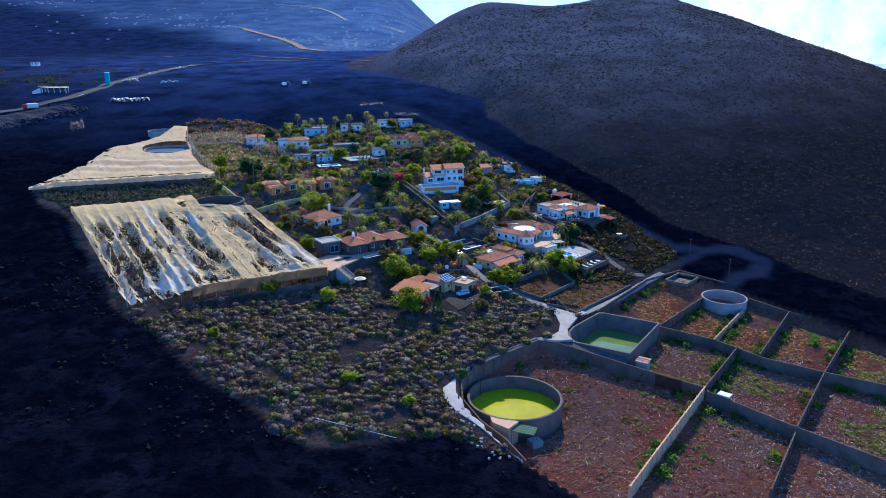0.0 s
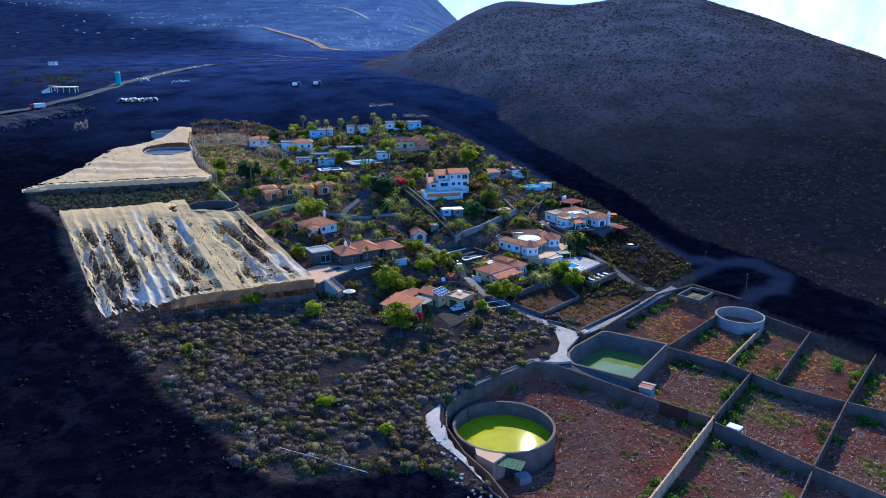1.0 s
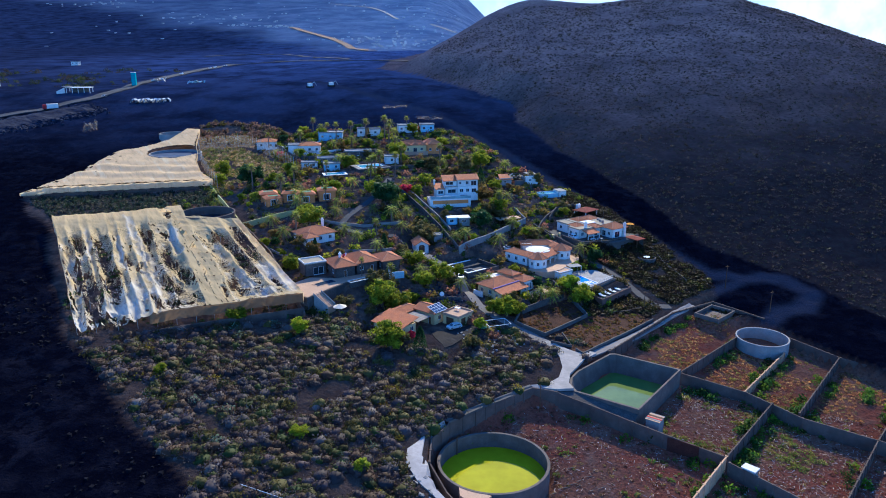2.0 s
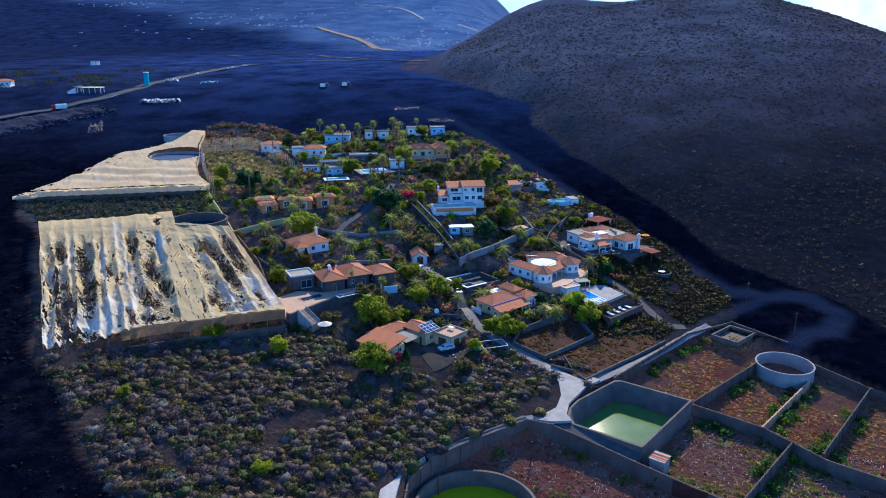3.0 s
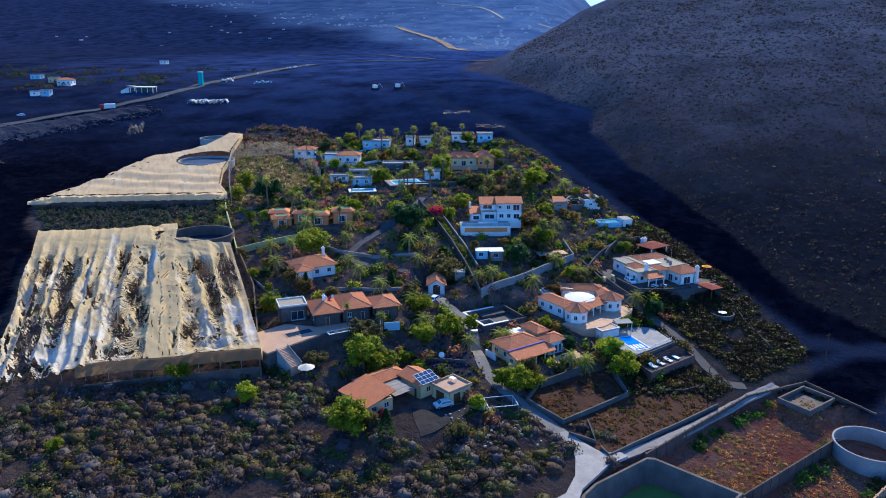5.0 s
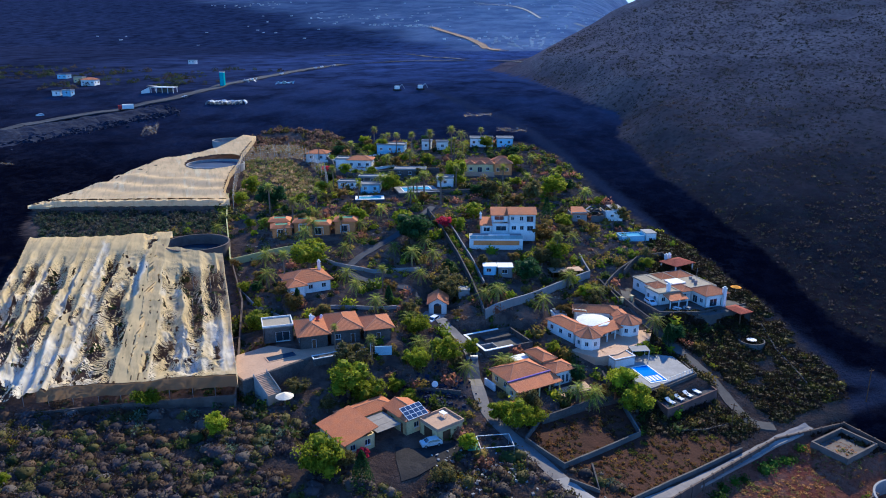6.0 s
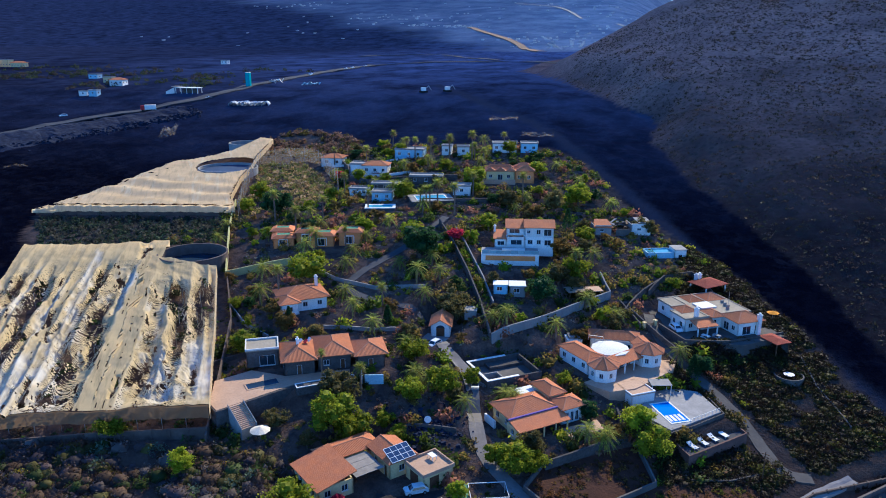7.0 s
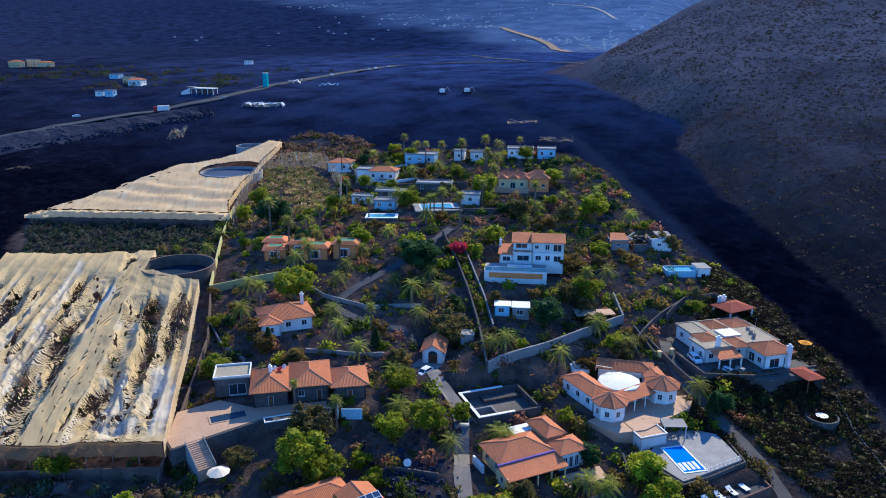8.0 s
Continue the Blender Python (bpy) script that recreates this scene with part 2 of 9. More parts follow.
M_CREAM = surface("cream_render", (0.66, 0.52, 0.26), (0.58, 0.44, 0.22), 0.4, 3.0, 0.85, 0.15)
M_ORANGE = surface("orange_render", (0.66, 0.27, 0.09), (0.56, 0.22, 0.08), 0.4, 3.0, 0.85, 0.15)
M_PINK = surface("pink_tile_paving", (0.48, 0.32, 0.21), (0.4, 0.26, 0.17), 0.3, 2.5, 0.8, 0.2)
M_ROOF = roof_material()
M_REDROOF = roof_material("red_roof_tiles", ((0.3, 0.06, 0.035), (0.22, 0.05, 0.035), (0.34, 0.09, 0.055)))
M_WOOD = surface("dark_wood", (0.1, 0.055, 0.03), (0.15, 0.085, 0.05), 0.8, 6.0, 0.7, 0.3)
M_FRAME = surface("white_frame", (0.7, 0.7, 0.69), (0.62, 0.62, 0.62), 1.0, 8.0, 0.5, 0.0)
M_METAL = surface("galvanised_steel", (0.4, 0.41, 0.42), (0.32, 0.33, 0.34), 0.5, 4.0, 0.45, 0.1, metal=0.7)
M_CAR = surface("white_car_paint", (0.75, 0.75, 0.74), (0.72, 0.72, 0.71), 1.0, 4.0, 0.25, 0.0, spec=0.6, jitter=0.3)
M_RUBBER = surface("rubber", (0.02, 0.02, 0.02), (0.03, 0.03, 0.03), 2.0, 9.0, 0.85, 0.1)
M_BARK = surface("bark", (0.14, 0.1, 0.07), (0.2, 0.155, 0.115), 1.0, 6.0, 0.95, 0.8, 0.08)
M_DEAD = surface("dead_stalks", (0.3, 0.23, 0.16), (0.22, 0.165, 0.11), 0.6, 4.0, 0.95, 0.3)
M_ROCK = surface("basalt_rubble", (0.012, 0.015, 0.03), (0.034, 0.042, 0.075), 0.5, 2.0, 0.95, 0.8, 0.2)
M_LAVAROCK = surface("lava_block", (0.005, 0.005, 0.009), (0.008, 0.008, 0.013), 0.5, 2.0, 0.95, 0.6, spec=0.05)
M_TEAL = surface("teal_sheet", (0.03, 0.33, 0.36), (0.03, 0.27, 0.3), 0.3, 2.0, 0.6, 0.1)
M_BLUE = surface("pale_blue_render", (0.4, 0.56, 0.66), (0.33, 0.48, 0.58), 0.4, 3.0, 0.8, 0.15)
M_GREENROOF = surface("green_roof_felt", (0.09, 0.2, 0.12), (0.12, 0.24, 0.15), 0.5, 3.0, 0.85, 0.2)
M_RED = surface("red_sheet", (0.45, 0.05, 0.05), (0.35, 0.04, 0.04), 0.5, 3.0, 0.7, 0.1)
M_PURPLE = surface("purple_band", (0.16, 0.1, 0.3), (0.13, 0.08, 0.25), 0.5, 3.0, 0.7, 0.1)
M_SOLAR = surface("solar_glass", (0.03, 0.045, 0.09), (0.025, 0.035, 0.07), 0.5, 3.0, 0.08, 0.0, spec=0.8)
M_NET = net_material("beige_shade_net", (0.76, 0.58, 0.3), (0.84, 0.77, 0.64), 0.2, True)
M_NET2 = net_material("old_shade_net", (0.86, 0.64, 0.36), (0.88, 0.72, 0.46), 0.08)
# duller net tan, with the shade of the front skirt put into the colour
M_SKIRT = net_material("shaded_net_skirt", (0.42, 0.33, 0.22), (0.5, 0.4, 0.28), 0.25)
M_RAG = net_material("ragged_net", (0.42, 0.34, 0.24), (0.55, 0.47, 0.36), 0.78, lo=0.2, hi=0.42)
M_RUST = surface("rusty_steel", (0.11, 0.06, 0.04), (0.16, 0.1, 0.07), 0.8, 5.0, 0.9, 0.2)
M_DARKCONC = surface("weathered_concrete", (0.13, 0.118, 0.108), (0.08, 0.074, 0.07), 0.3, 2.0, 0.92, 0.3)
M_YELLOW = water_material("yellow_green_water", (0.4, 0.38, 0.006), 0.02, 0.6, 0.004, 0.1)
M_GREEN = water_material("green_water", (0.14, 0.19, 0.045), 0.05, 0.9, 0.03, 0.3)
M_POOL = water_material("pool_water", (0.02, 0.16, 0.62), 0.04)
M_POOL2 = water_material("pale_pool_water", (0.1, 0.3, 0.42), 0.12, spec=0.25)
M_DARKPOOL = water_material("dark_pool_water", (0.02, 0.035, 0.06), 0.2, spec=0.2)
M_SLATE = water_material("slate_water", (0.05, 0.07, 0.12), 0.6, spec=0.08)
M_SEA = water_material("sea_water", (0.03, 0.09, 0.15), 0.12, 0.05)
M_SCRUB = foliage("scrub_leaves", "tint", through_light=0.45)
M_DRYBUSH = foliage("dry_bush", "tint", through_light=0.25)
M_LEAF = foliage("green_leaves", None, (0.105, 0.145, 0.008), (0.32, 0.32, 0.014))
M_LIME = foliage("lime_leaves", None, (0.2, 0.23, 0.008), (0.34, 0.36, 0.012))
M_DARKLEAF = foliage("dark_leaves", None, (0.02, 0.05, 0.018), (0.045, 0.09, 0.025))
M_OLIVE = foliage("olive_leaves", None, (0.085, 0.078, 0.022), (0.17, 0.135, 0.045))
M_OCHRE = foliage("ochre_leaves", None, (0.16, 0.09, 0.02), (0.22, 0.15, 0.04))
M_FLOWER = foliage("red_flowers", None, (0.4, 0.02, 0.05), (0.55, 0.05, 0.1))
M_PALM = foliage("palm_fronds", None, (0.11, 0.15, 0.02), (0.42, 0.41, 0.06), 0.5)
M_SKIRT = foliage("dry_fronds", None, (0.16, 0.095, 0.05), (0.27, 0.17, 0.09), 0.25)


def glass_material():
    m, n, l, bs = nodes_of("window_glass")
    bs.inputs["Base Color"].default_value = (0.02, 0.03, 0.04, 1)
    bs.inputs["Roughness"].default_value = 0.06
    bs.inputs["Specular IOR Level"].default_value = 0.7
    return m


M_GLASS = glass_material()

# ---------------------------------------------------------------- the lie of the land
RNG = np.random.default_rng(7)
LATTICE = RNG.random((256, 256))


def vnoise(x, y):
    x, y = np.asarray(x, float), np.asarray(y, float)
    i, j = np.floor(x).astype(int), np.floor(y).astype(int)
    u, v = x - i, y - j
    u, v = u * u * (3 - 2 * u), v * v * (3 - 2 * v)
    i0, i1, j0, j1 = i % 256, (i + 1) % 256, j % 256, (j + 1) % 256
    return (LATTICE[i0, j0] * (1 - u) + LATTICE[i1, j0] * u) * (1 - v) + (LATTICE[i0, j1] * (1 - u) + LATTICE[i1, j1] * u) * v


def fbm(x, y, size, octaves=4):
    out, amp, tot = 0.0, 1.0, 0.0
    for k in range(octaves):
        out = out + amp * vnoise(np.asarray(x) / size + 17.3 * k, np.asarray(y) / size - 9.1 * k)
        tot += amp
        amp *= 0.5
        size *= 0.5
    return out / tot


def smooth(a, b, x):
    u = np.clip((x - a) / (b - a), 0, 1)
    return u * u * (3 - 2 * u)


def signed(poly, x, y):
    """Distance to the polygon's edge, positive inside."""
    x, y = np.asarray(x, float), np.asarray(y, float)
    best, inside = np.full(x.shape, 1e9), np.zeros(x.shape, bool)
    for (ax, ay), (bx, by) in zip(poly, poly[1:] + poly[:1]):
        dx, dy = bx - ax, by - ay
        u = np.clip(((x - ax) * dx + (y - ay) * dy) / (dx * dx + dy * dy + 1e-9), 0, 1)
        best = np.minimum(best, np.hypot(x - ax - u * dx, y - ay - u * dy))
        cross = ((ay > y) != (by > y)) & (x < (bx - ax) * (y - ay) / ((by - ay) if by != ay else 1e-9) + ax)
        inside ^= cross
    return np.where(inside, best, -best)


KIPUKA = [(14, 134), (11, 134), (1, 140), (-27, 132), (-36, 137), (-43, 145), (-54, 156), (-64, 167), (-77, 180), (-91, 192), (-139, 264), (-172, 300.5),
          (-165, 330), (-168, 348), (-169, 367), (-157, 380), (-151, 412), (-146, 440), (-117, 432), (-93, 413), (-49, 417), (-15, 418), (5, 403), (31, 352), (55, 329), (75, 296),
          (89, 268), (86, 254), (99, 238), (104, 231), (121, 212), (131, 200), (190, 150), (190, 90), (60, 90), (40, 110)]
PLOTS = [(6, 150), (4.2, 157), (4.2, 163.5), (7.4, 170), (13, 175.6), (26.5, 188), (34.5, 188), (36.5, 199), (47.5, 212.5), (71, 242), (84, 251), (97, 240), (104, 231), (121, 212), (131, 200), (190, 150),
         (190, 90), (60, 90), (40, 110), (16, 134)]
HILL = [(-92, 690), (-50, 615), (-18.5, 550), (6, 497), (22, 478), (26, 462), (25.5, 438), (41, 402), (60, 364), (77, 333), (93, 292), (109, 277), (122, 264), (127, 250), (148, 231), (260, 150), (900, 150), (900, 1100), (-90, 1100)]
BASIN = [(36.2, 188.0), (35.3, 191.2), (35.9, 195.2), (37.9, 199.2), (47.6, 210.6), (49.2, 210.8), (64.3, 202.2), (49.9, 180.0)]
SWELLS = [(80, 245, 28, -4.45), (40, 220, 25, -2.26), (-40, 318, 35, 4.76), (-30, 413, 40, 2.25), (-30, 235, 35, 0.44), (60, 290, 30, -1.36), (-30, 145, 30, 0.83), (-140, 400, 60, -2.92)]
# level ground cut for houses and yards: x, y, half width, half depth, turn, height, soft edge
PADS = [(-4, 212, 12, 11, -35, -0.6, 5), (20, 243, 10.5, 8, 47, -0.2, 4), (30, 269, 9, 9, 0, 2.4, 4), (52, 296, 11, 10.5, -53, 5.2, 5), (-24, 238, 13, 6, 33, 6.6, 4),
        (-31.5, 226.5, 2.8, 9, -36, 6.3, 1.5), (-44, 263, 7, 7, 43, 9.2, 4), (-9.3, 268, 4, 6, 8, 5.0, 4), (2, 309, 10, 8, 14, 12.4, 5), (47, 256, 8, 7, 40, -0.6, 3), (9.5, 257, 8, 7, 42, 1.6, 3), (84.6, 245.9, 5.8, 4.3, 48, -7.6, 4)]


def base(x, y):
    X, Y = np.clip(x, -200, 260) / 100, (np.minimum(y, 505) - 250) / 100
    z = 4.03 - 5.02 * X + 11.49 * Y - 1.21 * X * X + 1.34 * Y * Y + 1.41 * X * Y
    for cx, cy, s, a in SWELLS:
        z = z + a * np.exp(-((x - cx) ** 2 + (y - cy) ** 2) / (2 * s * s))
    z = z + 0.04 * np.clip(y - 505, 0, 300) + 0.006 * np.clip(y - 805, 0, 700)
    z = z - 0.13 * np.clip(x - 260, 0, 1200)
    left = smooth(0.035, -0.1, x / np.maximum(y, 1))
    return z + left * (0.13 * np.clip(y - 1450, 0, 9000) + 22 * (fbm(x, y, 420, 3) - 0.5) * smooth(1400, 2200, y))


def terrace(x, y):
    return -11.5 - 0.06 * (x - 60) + 0.05 * (y - 180) - 2.9 * np.exp(-((x - 18) ** 2 + (y - 152) ** 2) / 420)


def hill(x, y):
    """A double-topped cinder cone, steeper on its western flank."""
    out = None
    for px, py, pz, west, east in ((43, 705, 107, 0.34, 0.0), (172, 690, 115, 0.0, 0.06)):
        dx, dy = x - px, y - py
        d = np.hypot(dx, dy) + 1
        s = 0.31 + west * np.clip(-dx / d, 0, 1) + east * np.clip(dx / d, 0, 1)
        h = pz - s * (np.sqrt(d * d + 900) - 30)
        out = h if out is None else np.maximum(out, h) + 5 * np.exp(-np.abs(out - h) / 8)
    gully = 4 * (fbm(x + 0.3 * y, y * 0.35, 60, 3) - 0.5)
    return out + gully + 1.4 * (fbm(x, y, 14, 3) - 0.5)


def land(x, y):
    """Height and zones (scrub, hill, plot, painted far haze) of the ground."""
    x, y = np.asarray(x, float), np.asarray(y, float)
    b = base(x, y)
    k = signed(KIPUKA, x, y) + 5 * (fbm(x, y, 16, 3) - 0.5)
    p = signed(PLOTS, x, y)
    soil = smooth(-0.8, 0.8, k)
    far_haze = smooth(-60, 60, y - 1150 + 0.9 * x + 300 * (fbm(x, y, 260, 3) - 0.5))
    z = b + (1 - soil) * smooth(0, -8, k) * (1.6 * (fbm(x, y, 22, 4) - 0.45) + 2.0 * (fbm(x, y, 5, 3) - 0.5) + 0.4)
    z = z + soil * 0.5 * (fbm(x, y, 7, 3) - 0.5)
    inplot = smooth(-0.4, 0.6, p)
    z = z * (1 - inplot) + (terrace(x, y) + 0.25 * (fbm(x, y, 4, 2) - 0.5)) * inplot
    toe = signed(HILL, x, y) + 7 * (fbm(x, y, 18, 3) - 0.5)
    onhill = smooth(-1.0, 1.0, toe)
    z = z + onhill * (b - z) + np.maximum(hill(x, y) - b, 0) * smooth(-4, 22, toe) + onhill * 0.8 * (fbm(x, y, 9, 3) - 0.4)
    for cx, cy, hw, hd, turn, level, soft in PADS:
        c, s = math.cos(radians(turn)), math.sin(radians(turn))
        u, v = (x - cx) * c + (y - cy) * s, -(x - cx) * s + (y - cy) * c
        d = np.hypot(np.maximum(np.abs(u) - hw, 0), np.maximum(np.abs(v) - hd, 0))
        w = smooth(soft, 0, d)
        z = z * (1 - w) + level * w
    w = smooth(1.0, 2.4, signed(BASIN, x, y))
    z = z * (1 - w) + np.minimum(z, -12.2) * w
    for cx, cy, r, level in ((17.4, 160.8, 13.6, -9.6), (17.4, 160.8, 12.6, -14.3), (-86.5, 276.3, 9, 9.0), (-137, 366, 11.4, 16.0)):        # pits inside the tanks
        w = smooth(r, r - 1.2, np.hypot(x - cx, y - cy))
        z = z * (1 - w) + np.minimum(z, level) * w
    return z, soil, onhill, inplot, far_haze


def gz(x, y):
    return float(land(np.array([x]), np.array([y]))[0][0])


# ---------------------------------------------------------------- building helpers
def mesh_object(name, verts, faces, material, parent=None, label="", tint=None, flat=True):
    me = bpy.data.meshes.new(name)
    me.from_pydata(verts if isinstance(verts, list) else verts.tolist(), [], faces if isinstance(faces, list) else faces.tolist())
    me.materials.append(material)
    if tint is not None:
        a = me.attributes.new("tint", "FLOAT_COLOR", "POINT")
        a.data.foreach_set("color", np.concatenate([tint, np.ones((len(tint), 1))], 1).astype(np.float32).ravel())
    if not flat:
        me.shade_smooth()
    ob = new(name, me)
    if parent:
        ob.parent = parent
    if label:
        ob["label"] = label
    return ob


def part(name, bm, material, parent=None, label="", flat=True):
    me = bpy.data.meshes.new(name)
    bm.to_mesh(me)
    bm.free()
    me.materials.append(material)
    if not flat:
        me.shade_smooth()
    ob = new(name, me)
    if parent:
        ob.parent = parent
    if label:
        ob["label"] = label
    return ob


def thing(name, label, category, m=None, group=""):
    ob = new(name)
    ob.empty_display_size = 0.5
    if m is not None:
        ob.matrix_basis = m
    return tagged(ob, label, category, group)


def structure(ob, label=""):
    return tagged(ob, label, kind="structure")


def box(bm, x0, x1, y0, y1, z0, z1, m=None):
    v = [bm.verts.new(p) for p in ((x0, y0, z0), (x1, y0, z0), (x1, y1, z0), (x0, y1, z0), (x0, y0, z1), (x1, y0, z1), (x1, y1, z1), (x0, y1, z1))]
    if m is not None:
        for q in v:
            q.co = m @ q.co
    for f in ((3, 2, 1, 0), (4, 5, 6, 7), (0, 1, 5, 4), (1, 2, 6, 5), (2, 3, 7, 6), (3, 0, 4, 7)):
        bm.faces.new([v[i] for i in f])
    return v


def boxes(*dims):
    bm = bmesh.new()
    for d in dims:
        box(bm, *d)
    return bm


def tube(bm, a, b, ra, rb=None, n=6):
    a, b = Vector(a), Vector(b)
    rb = ra if rb is None else rb
    d = (b - a).normalized()
    s = d.orthogonal().normalized()
    t = d.cross(s)
    ring = [[bm.verts.new(c + (s * math.cos(k * math.tau / n) + t * math.sin(k * math.tau / n)) * r) for k in range(n)] for c, r in ((a, ra), (b, rb))]
    for k in range(n):
        bm.faces.new((ring[0][k], ring[0][(k + 1) % n], ring[1][(k + 1) % n], ring[1][k]))
    bm.faces.new(ring[0][::-1])
    bm.faces.new(ring[1])


def prism(poly, z0, z1):
    """An upright solid over a polygon; z0 and z1 may be lists."""
    bm = bmesh.new()
    n = len(poly)
    z0 = z0 if isinstance(z0, (list, tuple)) else [z0] * n
    z1 = z1 if isinstance(z1, (list, tuple)) else [z1] * n
    lo = [bm.verts.new((x, y, z)) for (x, y), z in zip(poly, z0)]
    hi = [bm.verts.new((x, y, z)) for (x, y), z in zip(poly, z1)]
    bm.faces.new(hi)
    bm.faces.new(lo[::-1])
    for k in range(n):
        bm.faces.new((lo[k], lo[(k + 1) % n], hi[(k + 1) % n], hi[k]))
    bmesh.ops.recalc_face_normals(bm, faces=bm.faces)
    return bm


def resample(pts, step):
    out = []
    for a, b in zip(pts, pts[1:]):
        n = max(1, int(math.hypot(b[0] - a[0], b[1] - a[1]) / step))
        out += [tuple(a[i] + (b[i] - a[i]) * k / n for i in range(len(a))) for k in range(n)]
    return out + [tuple(pts[-1])]


def offsets(pts, half):
    """Points to both sides of a line in plan."""
    left, right = [], []
    for i, p in enumerate(pts):
        a, b = pts[max(i - 1, 0)], pts[min(i + 1, len(pts) - 1)]
        d = Vector((b[0] - a[0], b[1] - a[1])).normalized()
        left.append((p[0] - d.y * half, p[1] + d.x * half))
        right.append((p[0] + d.y * half, p[1] - d.x * half))
    return left, right


def wall_run(name, pts, height, material, label, thick=0.3, tops=None, sink=1.0, step=3.0, ragged=0.0, piers=0):
    """A free-standing wall along a line in plan; tops: heights of its top at the points, else it follows the ground."""
    if tops:
        line = resample([(x, y, t) for (x, y), t in zip(pts, tops)], step)
    else:
        line = resample(pts, step)
        z = land(np.array([p[0] for p in line]), np.array([p[1] for p in line]))[0]
        line = [(x, y, float(q) + height) for (x, y), q in zip(line, z)]
    le, ri = offsets([p[:2] for p in line], thick / 2)
    lo = land(np.array([p[0] for p in line]), np.array([p[1] for p in line]))[0]
    bm = bmesh.new()
    rows = []
    for i, p in enumerate(line):
        top = p[2] + (random.uniform(-ragged, ragged) if ragged else 0)
        bot = min(float(lo[i]), top - height) - sink
        rows.append([bm.verts.new((*le[i], bot)), bm.verts.new((*le[i], top)), bm.verts.new((*ri[i], top)), bm.verts.new((*ri[i], bot))])
    for a, b in zip(rows, rows[1:]):
        for k in range(3):
            bm.faces.new((a[k], a[k + 1], b[k + 1], b[k]))
    bm.faces.new(rows[0])
    bm.faces.new(rows[-1][::-1])
    for i in range(0, len(line), piers) if piers else ():
        a, b = line[max(i - 1, 0)], line[min(i + 1, len(line) - 1)]
        q = pose(line[i][0], line[i][1], 0, 0, 0, math.degrees(math.atan2(b[1] - a[1], b[0] - a[0])))
        box(bm, -0.2, 0.2, -thick / 2 - 0.13, thick / 2 + 0.13, min(float(lo[i]), line[i][2] - height) - 0.5, line[i][2] + 0.06, q)
    bmesh.ops.recalc_face_normals(bm, faces=bm.faces)
    return structure(part(name, bm, material), label)


def ribbon(name, pts, width, material, label, lift=0.12, step=2.0, across=4, thick=0.5):
    """A road laid on the ground."""
    line = resample(pts, step)
    for _ in range(3):
        line = [line[0]] + [tuple((a[i] + 2 * b[i] + c[i]) / 4 for i in range(2)) for a, b, c in zip(line, line[1:], line[2:])] + [line[-1]]
    le, ri = offsets(line, width / 2)
    verts, faces = [], []
    for k, (a, b) in enumerate(zip(le, ri)):                 # broken, uneven edges
        j, i = (float(vnoise(q[0] * 0.7 + 31, q[1] * 0.7)) - 0.5 for q in (a, b))
        a, b = (a[0] + (a[0] - b[0]) * 0.16 * j, a[1] + (a[1] - b[1]) * 0.16 * j), (b[0] + (b[0] - a[0]) * 0.16 * i, b[1] + (b[1] - a[1]) * 0.16 * i)
        xs = np.linspace(a[0], b[0], across + 1)
        ys = np.linspace(a[1], b[1], across + 1)
        zs = land(xs, ys)[0]
        zs = np.maximum(zs, zs.max() - 0.35) + lift
        row = [(a[0], a[1], zs[0] - thick)] + [(x, y, z) for x, y, z in zip(xs, ys, zs)] + [(b[0], b[1], zs[-1] - thick)]
        verts += row
    w = across + 3
    for i in range(len(line) - 1):
        for k in range(w - 1):
            faces.append((i * w + k, i * w + k + 1, (i + 1) * w + k + 1, (i + 1) * w + k))
    return structure(mesh_object(name, verts, faces, material), label)


def draped(name, poly, material, label, lift=0.15, step=1.5, floor=-99.0, skirt=0.6):
    """A paved or bare patch of any outline lying on the ground, with a thin edge."""
    bm = bmesh.new()
    bm.faces.new([bm.verts.new((x, y, 0)) for x, y in poly])
    for axis in (0, 1):
        lo, hi = min(q[axis] for q in poly), max(q[axis] for q in poly)
        for c in np.arange(lo + step, hi, step):
            co, no = [0, 0, 0], [0, 0, 0]
            co[axis], no[axis] = float(c), 1
            bmesh.ops.bisect_plane(bm, geom=bm.verts[:] + bm.edges[:] + bm.faces[:], plane_co=co, plane_no=no)
    x, y = np.array([v.co.x for v in bm.verts]), np.array([v.co.y for v in bm.verts])
    z = np.maximum(land(x, y)[0], floor) + lift
    for v, q in zip(bm.verts, z):
        v.co.z = q
    bmesh.ops.recalc_face_normals(bm, faces=bm.faces)
    if skirt:
        out = bmesh.ops.extrude_edge_only(bm, edges=[e for e in bm.edges if e.is_boundary])["geom"]
        for v in out:
            if isinstance(v, bmesh.types.BMVert):
                v.co.z -= skirt
    if sum(f.normal.z for f in bm.faces) < 0:
        bmesh.ops.reverse_faces(bm, faces=bm.faces)
    return structure(part(name, bm, material), label)


def line_distance(lines, x, y):
    best = np.full(np.shape(x), 1e9)
    for pts in lines:
        for (ax, ay), (bx, by) in zip(pts, pts[1:]):
            dx, dy = bx - ax, by - ay
            u = np.clip(((x - ax) * dx + (y - ay) * dy) / (dx * dx + dy * dy + 1e-9), 0, 1)
            best = np.minimum(best, np.hypot(x - ax - u * dx, y - ay - u * dy))
    return best


